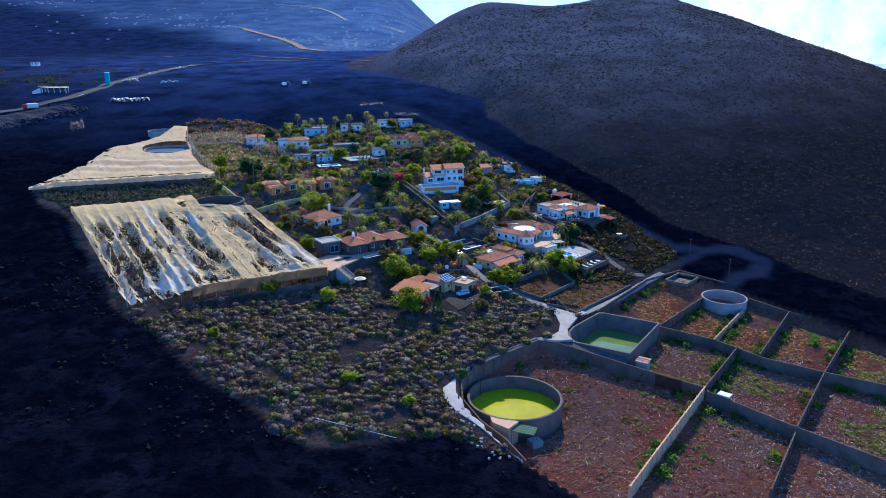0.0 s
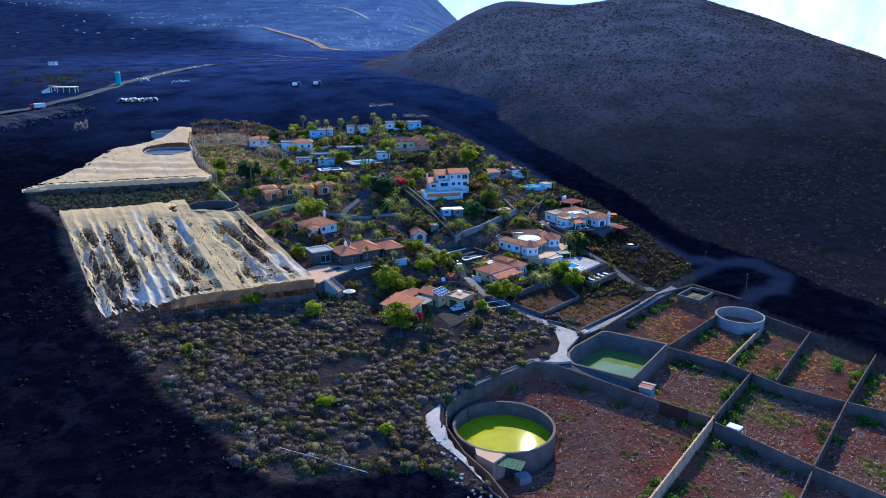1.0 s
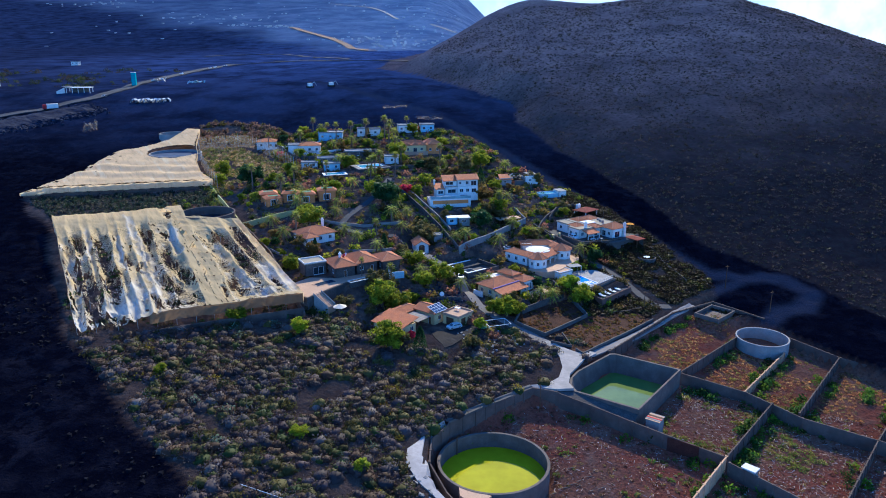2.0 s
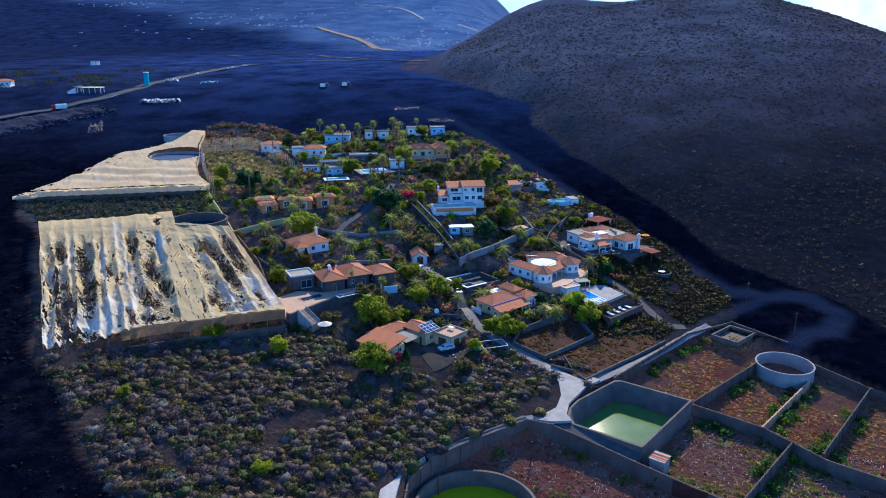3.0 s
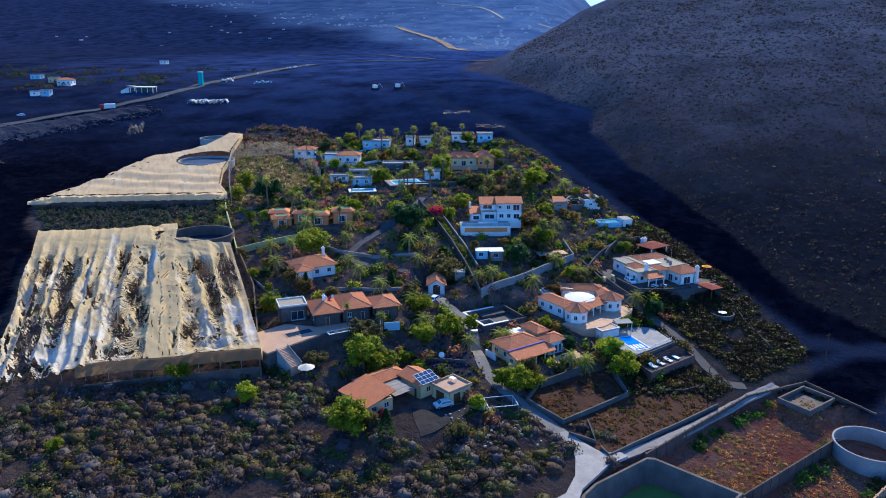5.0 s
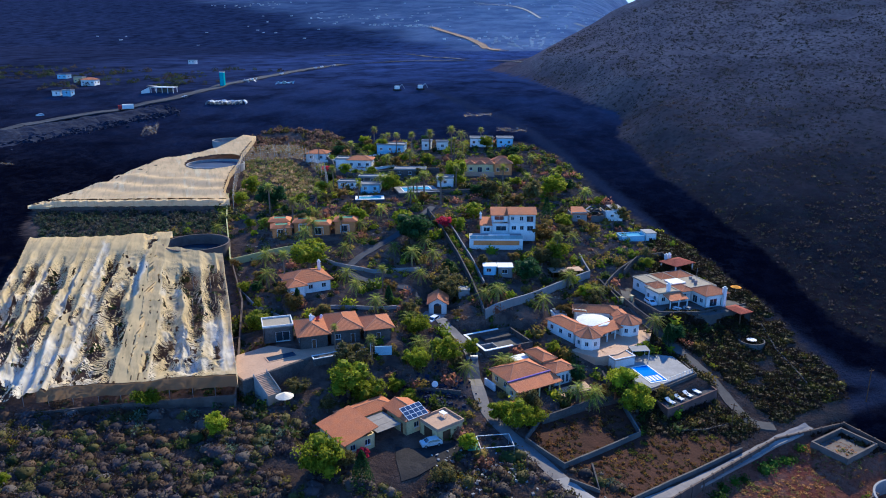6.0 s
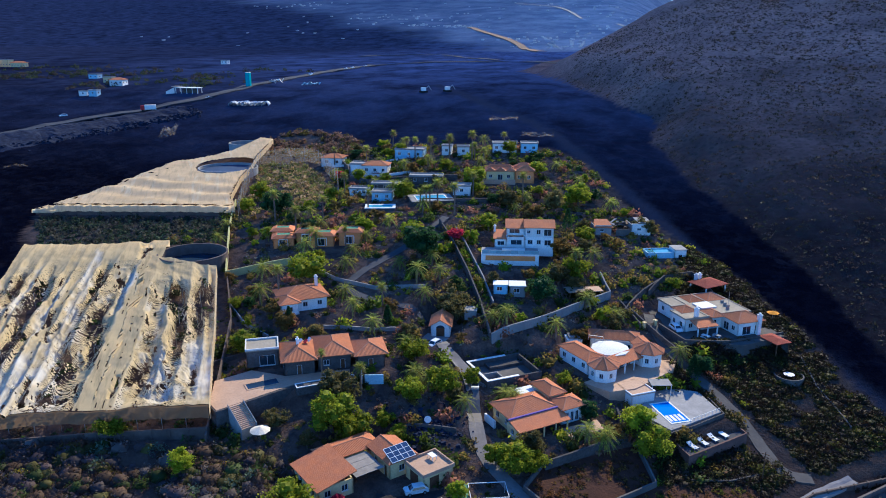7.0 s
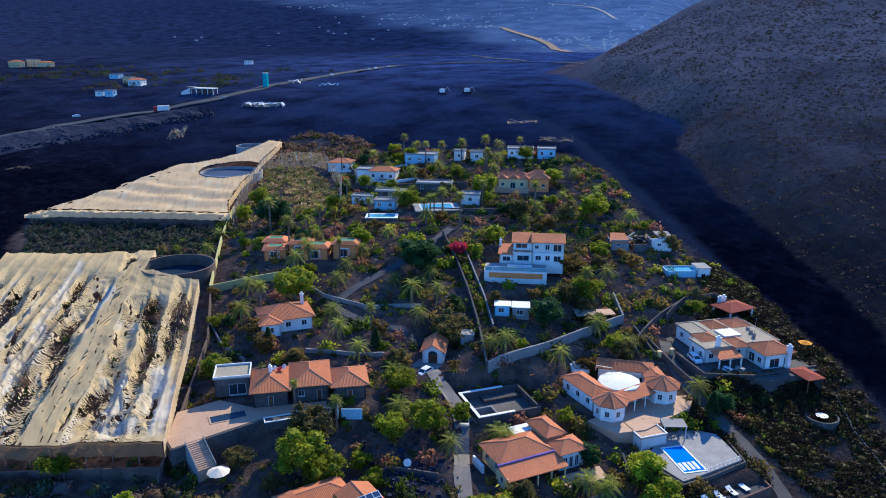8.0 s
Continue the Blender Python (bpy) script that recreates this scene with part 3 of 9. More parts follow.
def rubble(name, seed, pts, n, r0, r1, label, material=None):
    rng = np.random.default_rng(seed)
    verts, faces = [], []
    cube = np.array([(-1, -1, -1), (1, -1, -1), (1, 1, -1), (-1, 1, -1), (-1, -1, 1), (1, -1, 1), (1, 1, 1), (-1, 1, 1)], float)
    fc = [(3, 2, 1, 0), (4, 5, 6, 7), (0, 1, 5, 4), (1, 2, 6, 5), (2, 3, 7, 6), (3, 0, 4, 7)]
    line = resample(pts, 1.0)
    for k in range(n):
        p = line[rng.integers(len(line))]
        s = rng.uniform(r0, r1)
        c = cube * rng.uniform(0.4, 1.1, (8, 3)) * s
        a = rng.uniform(0, 6.28)
        c[:, :2] = c[:, :2] @ np.array([(math.cos(a), -math.sin(a)), (math.sin(a), math.cos(a))])
        x, y = p[0] + rng.normal(0, p[2]), p[1] + rng.normal(0, p[2])
        z = p[3] if len(p) > 3 else gz(x, y)
        i = len(verts)
        verts += (c + np.array((x, y, z + 0.2 * s))).tolist()
        faces += [tuple(i + q for q in f) for f in fc]
    return tagged(mesh_object(name, verts, faces, material or M_ROCK), label, "rubble", kind="stuff")


# ---------------------------------------------------------------- ground, sea and distance
def spaced(lo, hi, step, far_lo, far_hi, grow=1.07):
    mid = list(np.arange(lo, hi + step / 2, step))
    up, s = [], step
    while (up[-1] if up else hi) < far_hi:
        s *= grow
        up.append((up[-1] if up else hi) + s)
    down, s = [], step
    while (down[-1] if down else lo) > far_lo:
        s *= grow
        down.append((down[-1] if down else lo) - s)
    return np.array(down[::-1] + mid + up)


TRACK = [(-117, 567), (-69, 497), (-29, 456), (5, 404), (32, 360), (54, 322), (73, 293), (88, 271), (100, 268), (112, 268), (118, 258), (112, 248), (104, 246), (97, 238)]      # dirt track bulldozed over the lava


def build_ground():
    xs = spaced(-190, 175, 1.7, -3800, 2600, 1.06)
    ys = spaced(110, 450, 1.7, -500, 4600, 1.045)
    gx, gy = np.meshgrid(xs, ys)
    z, soil, onhill, inplot, far_haze = land(gx.ravel(), gy.ravel())
    verts = np.stack([gx.ravel(), gy.ravel(), z], 1)
    w, h = len(xs), len(ys)
    i = (np.arange(h - 1)[:, None] * w + np.arange(w - 1)[None]).ravel()
    faces = np.stack([i, i + 1, i + w + 1, i + w], 1)
    ob = mesh_object("ground", verts, faces, M_GROUND, flat=False)
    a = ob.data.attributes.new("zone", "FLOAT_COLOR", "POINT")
    a.data.foreach_set("color", np.stack([soil, onhill, inplot, far_haze], 1).astype(np.float32).ravel())
    d = np.minimum(line_distance([TRACK], gx.ravel(), gy.ravel()), 1.3 * line_distance([[(84, 257), (91, 262), (100, 267)]], gx.ravel(), gy.ravel()))
    a = ob.data.attributes.new("track", "FLOAT", "POINT")
    a.data.foreach_set("value", (smooth(5.0, 1.2, d + 1.6 * (fbm(gx.ravel(), gy.ravel(), 9, 2) - 0.5)) * 0.85).astype(np.float32))
    a = ob.data.attributes.new("garden", "FLOAT", "POINT")
    fx, fy = gx.ravel(), gy.ravel()
    a.data.foreach_set("value", (smooth(-4, 4, fy - 212 - 0.12 * fx + 8 * (fbm(fx, fy, 12, 2) - 0.5)) * smooth(50, 42, fx) * 0.9).astype(np.float32))
    structure(ob, "black lava field round brown scrubland, garden soil and a dry hill")


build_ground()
structure(part("water", boxes((700, 4800, -3000, 4800, -73, -72)), M_SEA), "calm hazy sea beyond the hill")


def backdrop():
    """Bright hazy air over the sea, far behind everything."""
    m, n, l, bs = nodes_of("sea_haze")
    em = n.new("ShaderNodeEmission")
    tc = n.new("ShaderNodeTexCoord")
    sep = n.new("ShaderNodeSeparateXYZ")
    l.new(tc.outputs["Object"], sep.inputs[0])
    cloud = noise_node(n, l, 0.0016, 5)
    up = ramp_node(n, l, sep.outputs[2], 60, 330)
    c = mix_node(n, l, up, (0.58, 0.73, 0.94), (0.82, 0.89, 0.98))
    c = mix_node(n, l, ramp_node(n, l, cloud.outputs[0], 0.46, 0.66), c, (1.3, 1.24, 1.18))
    l.new(c, em.inputs["Color"])
    em.inputs["Strength"].default_value = 0.62
    l.new(em.outputs[0], n["Material Output"].inputs["Surface"])
    plan = [(-1500, 4700), (4700, 4700), (4700, -2500)]
    verts = [(*p, z) for z in (-80, 600) for p in plan]
    structure(mesh_object("backdrop", verts, [(0, 1, 4, 3), (1, 2, 5, 4)], m), "bright pale haze over the sea at the horizon")


backdrop()

# ---------------------------------------------------------------- roads
draped("road", [(25.2, 188.3), (30, 190.4), (33, 194.1), (34.3, 200), (34, 206), (32.3, 210), (29.8, 212.8), (31.6, 214.4), (35.3, 211.8), (39.3, 209.4), (42.6, 210.4), (44, 209.2), (40.3, 205.2), (38.2, 200.8), (35.9, 196.2), (35.2, 191.2),
                (36.1, 188.4), (32, 187.6)], M_APRON, "worn pale concrete where the farm roads meet", 0.2, 1.5, -5.3)
draped("road", [(6.6, 169.4), (3.8, 165.5), (2.0, 161.5), (0.0, 158.4), (0.2, 153.8), (3.0, 148.9), (6.1, 145.6), (9.6, 141.6), (12.9, 136.7), (16.2, 132.7), (17.2, 134.4), (13.4, 142.0), (8.3, 149.3), (4.4, 156.4), (4.2, 163.5),
                (7.5, 169.9)], M_APRON, "pale broken concrete apron and ramp beside the tank", 0.25, 1.5)
ribbon("road", [(7, 169.6), (13, 175.6), (20, 182.4), (26, 188.4)], 1.1, M_DARKCONC, "narrow footpath on top of the roadside wall", 0.25)
ribbon("road", [(42.6, 209.6), (44.4, 211.4), (51.9, 219.6), (61.5, 230.8), (70.5, 242.2), (78.6, 250.2)], 2.1, M_ROAD, "pale concrete lane along the plot wall", 0.15)
ribbon("road", [(31, 213), (27.8, 216.2), (22.4, 219.8), (15.2, 225.4), (10.9, 231.4), (8.6, 238), (6.6, 243.4), (4.4, 248.5), (1.5, 253.4), (-4, 256.5), (-7, 261)], 2.9, M_DRIVE, "worn grey concrete driveway between gardens", 0.15)
ribbon("road", [(71.5, 247.5), (67, 246), (64, 251.4), (59.8, 260), (53.2, 267.5), (47.4, 274), (43, 279), (39.2, 287), (37.5, 294)], 2.6, M_DARKCONC, "grey concrete lane beside the pool terrace", 0.18)
ribbon("road", [(-28, 326), (-28.7, 318), (-32, 298), (-37, 285), (-39, 274), (-26, 270), (-10, 272)], 2.3, M_ASPHALT, "grey village lane between garden walls", 0.15)

# ---------------------------------------------------------------- plot walls
ROADSIDE = "grey concrete-block retaining wall below the farm road"
wall_run("wall_roadside", [(4.6, 156.6), (4.4, 163.5), (7.8, 169.8), (13.2, 175.2), (26.3, 187.8), (32, 187)], 3.2, M_BLOCK, ROADSIDE, 0.3, tops=[-6.4, -5.4, -5.1, -5.0, -5.0, -5.4], piers=1)
wall_run("wall_roadside", [(4.6, 156.6), (8.6, 149.5), (13.7, 142.2), (17.4, 134.8)], 2.5, M_BLOCK, "low grey wall between ramp and plot", 0.3, tops=[-6.6, -8.4, -8.8, -9.6])
wall_run("wall_plot", [(32, 187), (39.4, 183.2), (48.2, 177.5), (60, 170.5), (66, 167.4)], 3.2, M_BLOCK, "grey concrete-block wall round a banana plot", 0.25, tops=[-5.6, -6.6, -7.4, -8.6, -9.2], piers=1)
wall_run("wall_plot", [(66, 167.6), (44, 136), (37, 126)], 3.3, M_PALEBLOCK, "sunlit concrete wall between banana plots", 0.3, tops=[-9.1, -9.4, -9.8], piers=1)
wall_run("wall_plot", [(66.2, 167.8), (83.5, 191.8)], 3.3, M_BLOCK, "tall grey block wall between plots", 0.25, tops=[-9.1, -8.9], piers=1)
wall_run("wall_plot", [(65, 203.5), (79, 197.2), (83.4, 191.9), (88.5, 186), (102.4, 179.3), (118, 172)], 3.0, M_BLOCK, "grey block wall across the plots", 0.25, tops=[-7.4, -8.9, -9.1, -9.5, -10.7, -11.6], piers=1)
wall_run("wall_plot", [(66, 165.5), (81.7, 151), (96, 138)], 3.0, M_BLOCK, "grey block wall across the lower plots", 0.25, tops=[-9.3, -11, -12], piers=1)
wall_run("wall_plot", [(81.7, 151), (102.2, 179.3), (126.8, 211.3)], 3.0, M_BLOCK, "long grey block wall between plots", 0.25, tops=[-11, -10.7, -10.6], piers=1)
wall_run("wall_plot", [(81.7, 151), (66, 128)], 2.6, M_BLOCK, "grey block wall between lower plots", 0.25, piers=1)
wall_run("wall_plot", [(64.9, 204.4), (87.2, 230.5)], 2.7, M_BLOCK, "grey block wall along a brown plot", 0.25, tops=[-7.3, -7.6], piers=1)
wall_run("wall_plot", [(79.2, 198.6), (97.5, 223)], 1.6, M_PALEBLOCK, "low pale concrete wall between brown plots", 0.3, tops=[-9.5, -9.3], piers=1)
wall_run("wall_plot", [(88.8, 188.8), (111.6, 221.3)], 2.7, M_BLOCK, "grey block wall between brown plots", 0.25, tops=[-9.6, -9.5], piers=1)
wall_run("wall_plot", [(100, 234), (103, 230.5), (111.8, 221.2), (126.8, 211.3), (140, 203)], 2.6, M_BLOCK, "outer block wall against the lava field", 0.25, tops=[-8, -8.4, -9.4, -10.6, -11.5], piers=1)
wall_run("wall_roadside", [(47.6, 211.6), (56, 223), (71.2, 243), (86.3, 254.4), (98, 242)], 2.6, M_BLOCK, "grey block wall between lane and brown plot", 0.3, tops=[-5.4, -5.6, -5.7, -5.9, -6.4], piers=1)
wall_run("wall_garden", [(24.2, 229), (22.6, 221.3), (30.8, 217.0), (44.1, 233.3), (39.6, 242.8)], 1.2, M_DARKCONC, "low weathered concrete wall round a bare terrace", 0.35)
wall_run("wall_garden", [(38.7, 210.9), (40.4, 208.6), (51.9, 222.5), (64.0, 236.7)], 0.9, M_DARKCONC, "low pale wall along the lane", 0.32)
wall_run("wall_garden", [(32.2, 213.4), (37.7, 212.6), (35.7, 219.7)], 0.8, M_DARKCONC, "short pale wall at the fork of the lane", 0.3)
YARDS = [[(24.2, 229), (22.6, 221.3), (30.8, 217.0), (44.1, 233.3), (39.6, 242.8)], [(40.4, 208.6), (51.9, 222.5), (64, 236.7), (60, 241), (45, 234), (44.1, 233.3), (31.2, 217.4), (36, 212.5)]]
for yard in YARDS:
    draped("ground_terrace", yard, M_REDSOIL, "bare reddish-brown soil of a walled terrace", 0.08, 2.0, skirt=0.0)


# ---------------------------------------------------------------- tanks and basins
def ring_wall(cx, cy, r, z0, z1, thick, n=56):
    bm = bmesh.new()
    rows = []
    for k in range(n):
        c, s = math.cos(k * math.tau / n), math.sin(k * math.tau / n)
        rows.append([bm.verts.new((cx + c * q, cy + s * q, z)) for q, z in ((r, z0), (r, z1 - 0.05), (r - 0.05, z1), (r - thick + 0.05, z1), (r - thick, z1 - 0.05), (r - thick, z0))])
    for k in range(n):
        a, b = rows[k], rows[(k + 1) % n]
        for j in range(5):
            bm.faces.new((a[j], b[j], b[j + 1], a[j + 1]))
    return bm


def disc(cx, cy, r, z, n=48):
    bm = bmesh.new()
    bm.faces.new([bm.verts.new((cx + r * math.cos(k * math.tau / n), cy + r * math.sin(k * math.tau / n), z)) for k in range(n)])
    return bm


def round_tank(cx, cy, r, z0, z1, level, water, label, thick=0.45, wall=None):
    t = thing("water_tank", label, "water tank", pose(cx, cy, z0))
    part("tank_wall", ring_wall(0, 0, r, 0, z1 - z0, thick), wall or M_CONC, t, flat=True)
    part("rim", ring_wall(0, 0, r + 0.06, z1 - z0 - 0.25, z1 - z0 + 0.04, thick + 0.12), wall or M_CONC, t, "pale concrete rim" if not wall else "grey concrete rim")
    part("tank_floor", disc(0, 0, r - 0.05, 0.35), M_BLOCK, t)
    if water:
        part("water_surface", disc(0, 0, r - thick + 0.01, level - z0), water, t)
    return t


tank = round_tank(17.4, 160.8, 11.5, -14.5, -8.4, -11.75, M_YELLOW, "round concrete water tank with bright yellow-green water", 0.5, M_BASIN)
round_tank(93.6, 229.6, 7.2, -13, -7.4, 0, None, "empty round concrete tank with tall pale walls", 0.3, M_CONC)
round_tank(-86.5, 276.3, 9.6, 8.5, 15.2, 12.2, M_DARKPOOL, "round dark grey water tank behind the torn net", 0.4, M_BLOCK)
round_tank(-137, 366, 12.0, 15.5, 22.4, 21.4, M_SLATE, "round grey water tank sunk among shade netting", 0.4)
round_tank(-154, 405, 8.0, 19, 26.8, 0, None, "round pale blue-grey tank at the edge of the lava", 0.35)


def tank_platform():
    p = thing("pump_platform", "pinkish concrete landing slab beside the round tank", "platform")
    part("slab", prism([(10.8, 151.7), (17.2, 148.9), (14.6, 145.6), (11.2, 148.6)], -13.6, -8.42), M_PINK, p)
    part("pump_box", prism([(19.0, 147.6), (21.6, 148.6), (22.6, 146.4), (20.0, 145.2)], -14.2, -12.0), M_CONC, p, "small grey concrete pump box")
    c = thing("sheet_cover", "green corrugated sheet cover on a steel grid", "cover", pose(18.4, 146.6, -14, 0, 0, -22))
    for k in range(13):
        part("corrugation", prism([(-2.6 + 0.4 * k, -2.0), (-2.24 + 0.4 * k, -2.0), (-2.24 + 0.4 * k, 1.6), (-2.6 + 0.4 * k, 1.6)], 4.9, 4.97 + 0.05 * (k % 2)), M_GREENROOF, c)
    for q in ((-2.5, -1.9), (2.4, -1.9), (2.4, 1.5), (-2.5, 1.5)):
        bm = bmesh.new()
        tube(bm, (*q, 0), (*q, 4.9), 0.06, n=5)
        part("post", bm, M_RUST, c)
    bm = bmesh.new()
    for k in range(9):
        tube(bm, (-2.6 + 0.64 * k, -2.2, 5.06), (-2.6 + 0.64 * k, 1.8, 5.06), 0.035, n=4)
    for k in range(6):
        tube(bm, (-2.8, -2.1 + 0.74 * k, 5.1), (2.8, -2.1 + 0.74 * k, 5.1), 0.035, n=4)
    part("grille", bm, M_RUST, c, "rusty grid of steel bars")


tank_platform()


def basin():
    rim = BASIN
    c = (49, 196)
    t = thing("reservoir", "open concrete reservoir holding murky green water", "reservoir", pose(c[0], c[1], -12))
    loc = [(x - c[0], y - c[1]) for x, y in rim]
    inn = [(x * 0.955, y * 0.955) for x, y in loc]
    low = [(x * 0.82, y * 0.84) for x, y in loc]
    bm = bmesh.new()
    out0 = [bm.verts.new((x, y, -1)) for x, y in loc]
    out1 = [bm.verts.new((x, y, 6.3)) for x, y in loc]
    in1 = [bm.verts.new((x, y, 6.3)) for x, y in inn]
    in0 = [bm.verts.new((x, y, 0.6)) for x, y in low]
    n = len(loc)
    for k in range(n):
        j = (k + 1) % n
        bm.faces.new((out0[k], out0[j], out1[j], out1[k]))
        bm.faces.new((out1[k], out1[j], in1[j], in1[k]))
        bm.faces.new((in1[k], in1[j], in0[j], in0[k]))
    bm.faces.new(in0[::-1])
    bmesh.ops.recalc_face_normals(bm, faces=bm.faces)
    part("basin_wall", bm, M_BASIN, t)
    f = 0.82 + (0.955 - 0.82) * (1.7 - 0.6) / 5.7
    bm = bmesh.new()
    bm.faces.new([bm.verts.new((x * f, y * (f + 0.01), 1.7)) for x, y in loc])
    part("water_surface", bm, M_GREEN, t)
    structure(part("ground_bank", prism([(32.3, 187.4), (35.2, 190.6), (36.3, 188.1), (49.8, 180.1), (48.5, 177.9), (39.6, 183.5)], -13, [-5.9, -5.8, -5.85, -7.0, -7.7, -6.9]), M_STONE), "strip of dark stony ground in front of the reservoir")
    # pump hut with a patched roof on the near corner
    h = thing("pump_hut", "small concrete pump hut with a patched pink and grey roof", "hut", pose(53.5, 179.5, -11.5, 0, 0, 58))
    part("wall", boxes((-1.6, 1.6, -1.5, 1.5, 0, 4.2)), M_CONC, h)
    for k in range(7):
        x = -1.8 + 0.5 * k
        part("roof_sheet", boxes((x, x + 0.52, -1.7, 1.7, 4.2 + 0.05 * (k % 3), 4.28 + 0.05 * (k % 3))), (M_PINK, M_CONC, M_RED, M_PINK, M_RUST)[k % 5], h)
    part("door", boxes((-1.66, -1.6, -0.5, 0.4, 0, 2.0)), M_METAL, h)
    r = thing("small_basin", "small open concrete basin beside the lane", "basin", pose(84.6, 245.9, -9.4, 0, 0, 48))
    part("basin_wall", boxes((-5.4, 5.4, -3.9, -3.5, -1, 3.2), (-5.4, 5.4, 3.5, 3.9, -1, 3.2), (-5.4, -5.0, -3.5, 3.5, -1, 3.2), (5.0, 5.4, -3.5, 3.5, -1, 3.2), (-5.0, 5.0, -3.5, 3.5, -1, 1.95)), M_BASIN, r)
    b = thing("valve_box", "small pale concrete valve box on the plot wall", "box", pose(69.5, 163.5, -12.6, 0, 0, -42))
    part("body", boxes((-1.3, 1.3, -0.9, 0.9, 0, 3.3)), M_CONC, b)
    part("lid", boxes((-1.5, 1.5, -1.1, 1.1, 3.3, 3.55)), M_WHITE, b)
    r = thing("rusty_gate", "dark rusty sheet gate in the plot wall", "gate", pose(58.05, 171.6, -11.6, 0, 0, -31))
    part("sheet", boxes((-3.4, 3.4, -0.35, -0.25, 0, 3.2)), surface("rust", (0.05, 0.022, 0.018), (0.08, 0.035, 0.025), 0.6, 4, 0.9, 0.3), r)


basin()


# ---------------------------------------------------------------- shade nets
# bands of the torn net from its western edge: start as a share of the width, and how loose the threads hang
BANDS = [(0.0, 0.7), (0.055, 0.8), (0.115, 0.45), (0.15, 0.9), (0.235, 0.55), (0.28, 0.5), (0.335, 0.3), (0.375, 0.8), (0.44, 0.85), (0.545, 0.0), (0.69, 0.95), (0.78, 0.8), (0.88, 0.35), (0.965, 0.15)]
# large holes and bleached cloths in it: centre and half sizes as shares of width and length
HOLES = [(0.08, 0.65, 0.022, 0.07), (0.183, 0.56, 0.03, 0.15), (0.409, 0.675, 0.03, 0.1), (0.533, 0.92, 0.016, 0.05), (0.817, 0.69, 0.042, 0.09), (0.94, 0.68, 0.045, 0.2), (0.286, 0.435, 0.016, 0.03), (0.202, 0.3, 0.036, 0.12),
         (0.094, 0.23, 0.038, 0.1), (0.44, 0.175, 0.034, 0.075), (0.735, 0.2, 0.034, 0.06), (0.857, 0.46, 0.028, 0.13), (0.927, 0.15, 0.016, 0.06), (0.675, 0.12, 0.01, 0.05), (0.509, 0.31, 0.017, 0.08), (0.469, 0.45, 0.022, 0.1),
         (0.142, 0.06, 0.03, 0.03), (0.352, 0.09, 0.016, 0.035), (0.42, 0.045, 0.035, 0.018), (0.05, 0.4, 0.02, 0.08), (0.33, 0.36, 0.012, 0.03)]
WHITES = [(0.341, 0.78, 0.02, 0.17), (0.362, 0.55, 0.018, 0.17), (0.133, 0.64, 0.016, 0.17), (0.528, 0.64, 0.026, 0.16), (0.303, 0.2, 0.045, 0.11), (0.2, 0.115, 0.075, 0.06), (0.255, 0.07, 0.045, 0.08), (0.035, 0.22, 0.016, 0.16),
          (0.03, 0.5, 0.014, 0.13), (0.798, 0.185, 0.028, 0.16), (0.925, 0.27, 0.05, 0.14), (0.835, 0.08, 0.08, 0.05), (0.967, 0.16, 0.04, 0.12), (0.366, 0.27, 0.028, 0.17), (0.02, 0.05, 0.03, 0.06), (0.265, 0.52, 0.015, 0.2)]


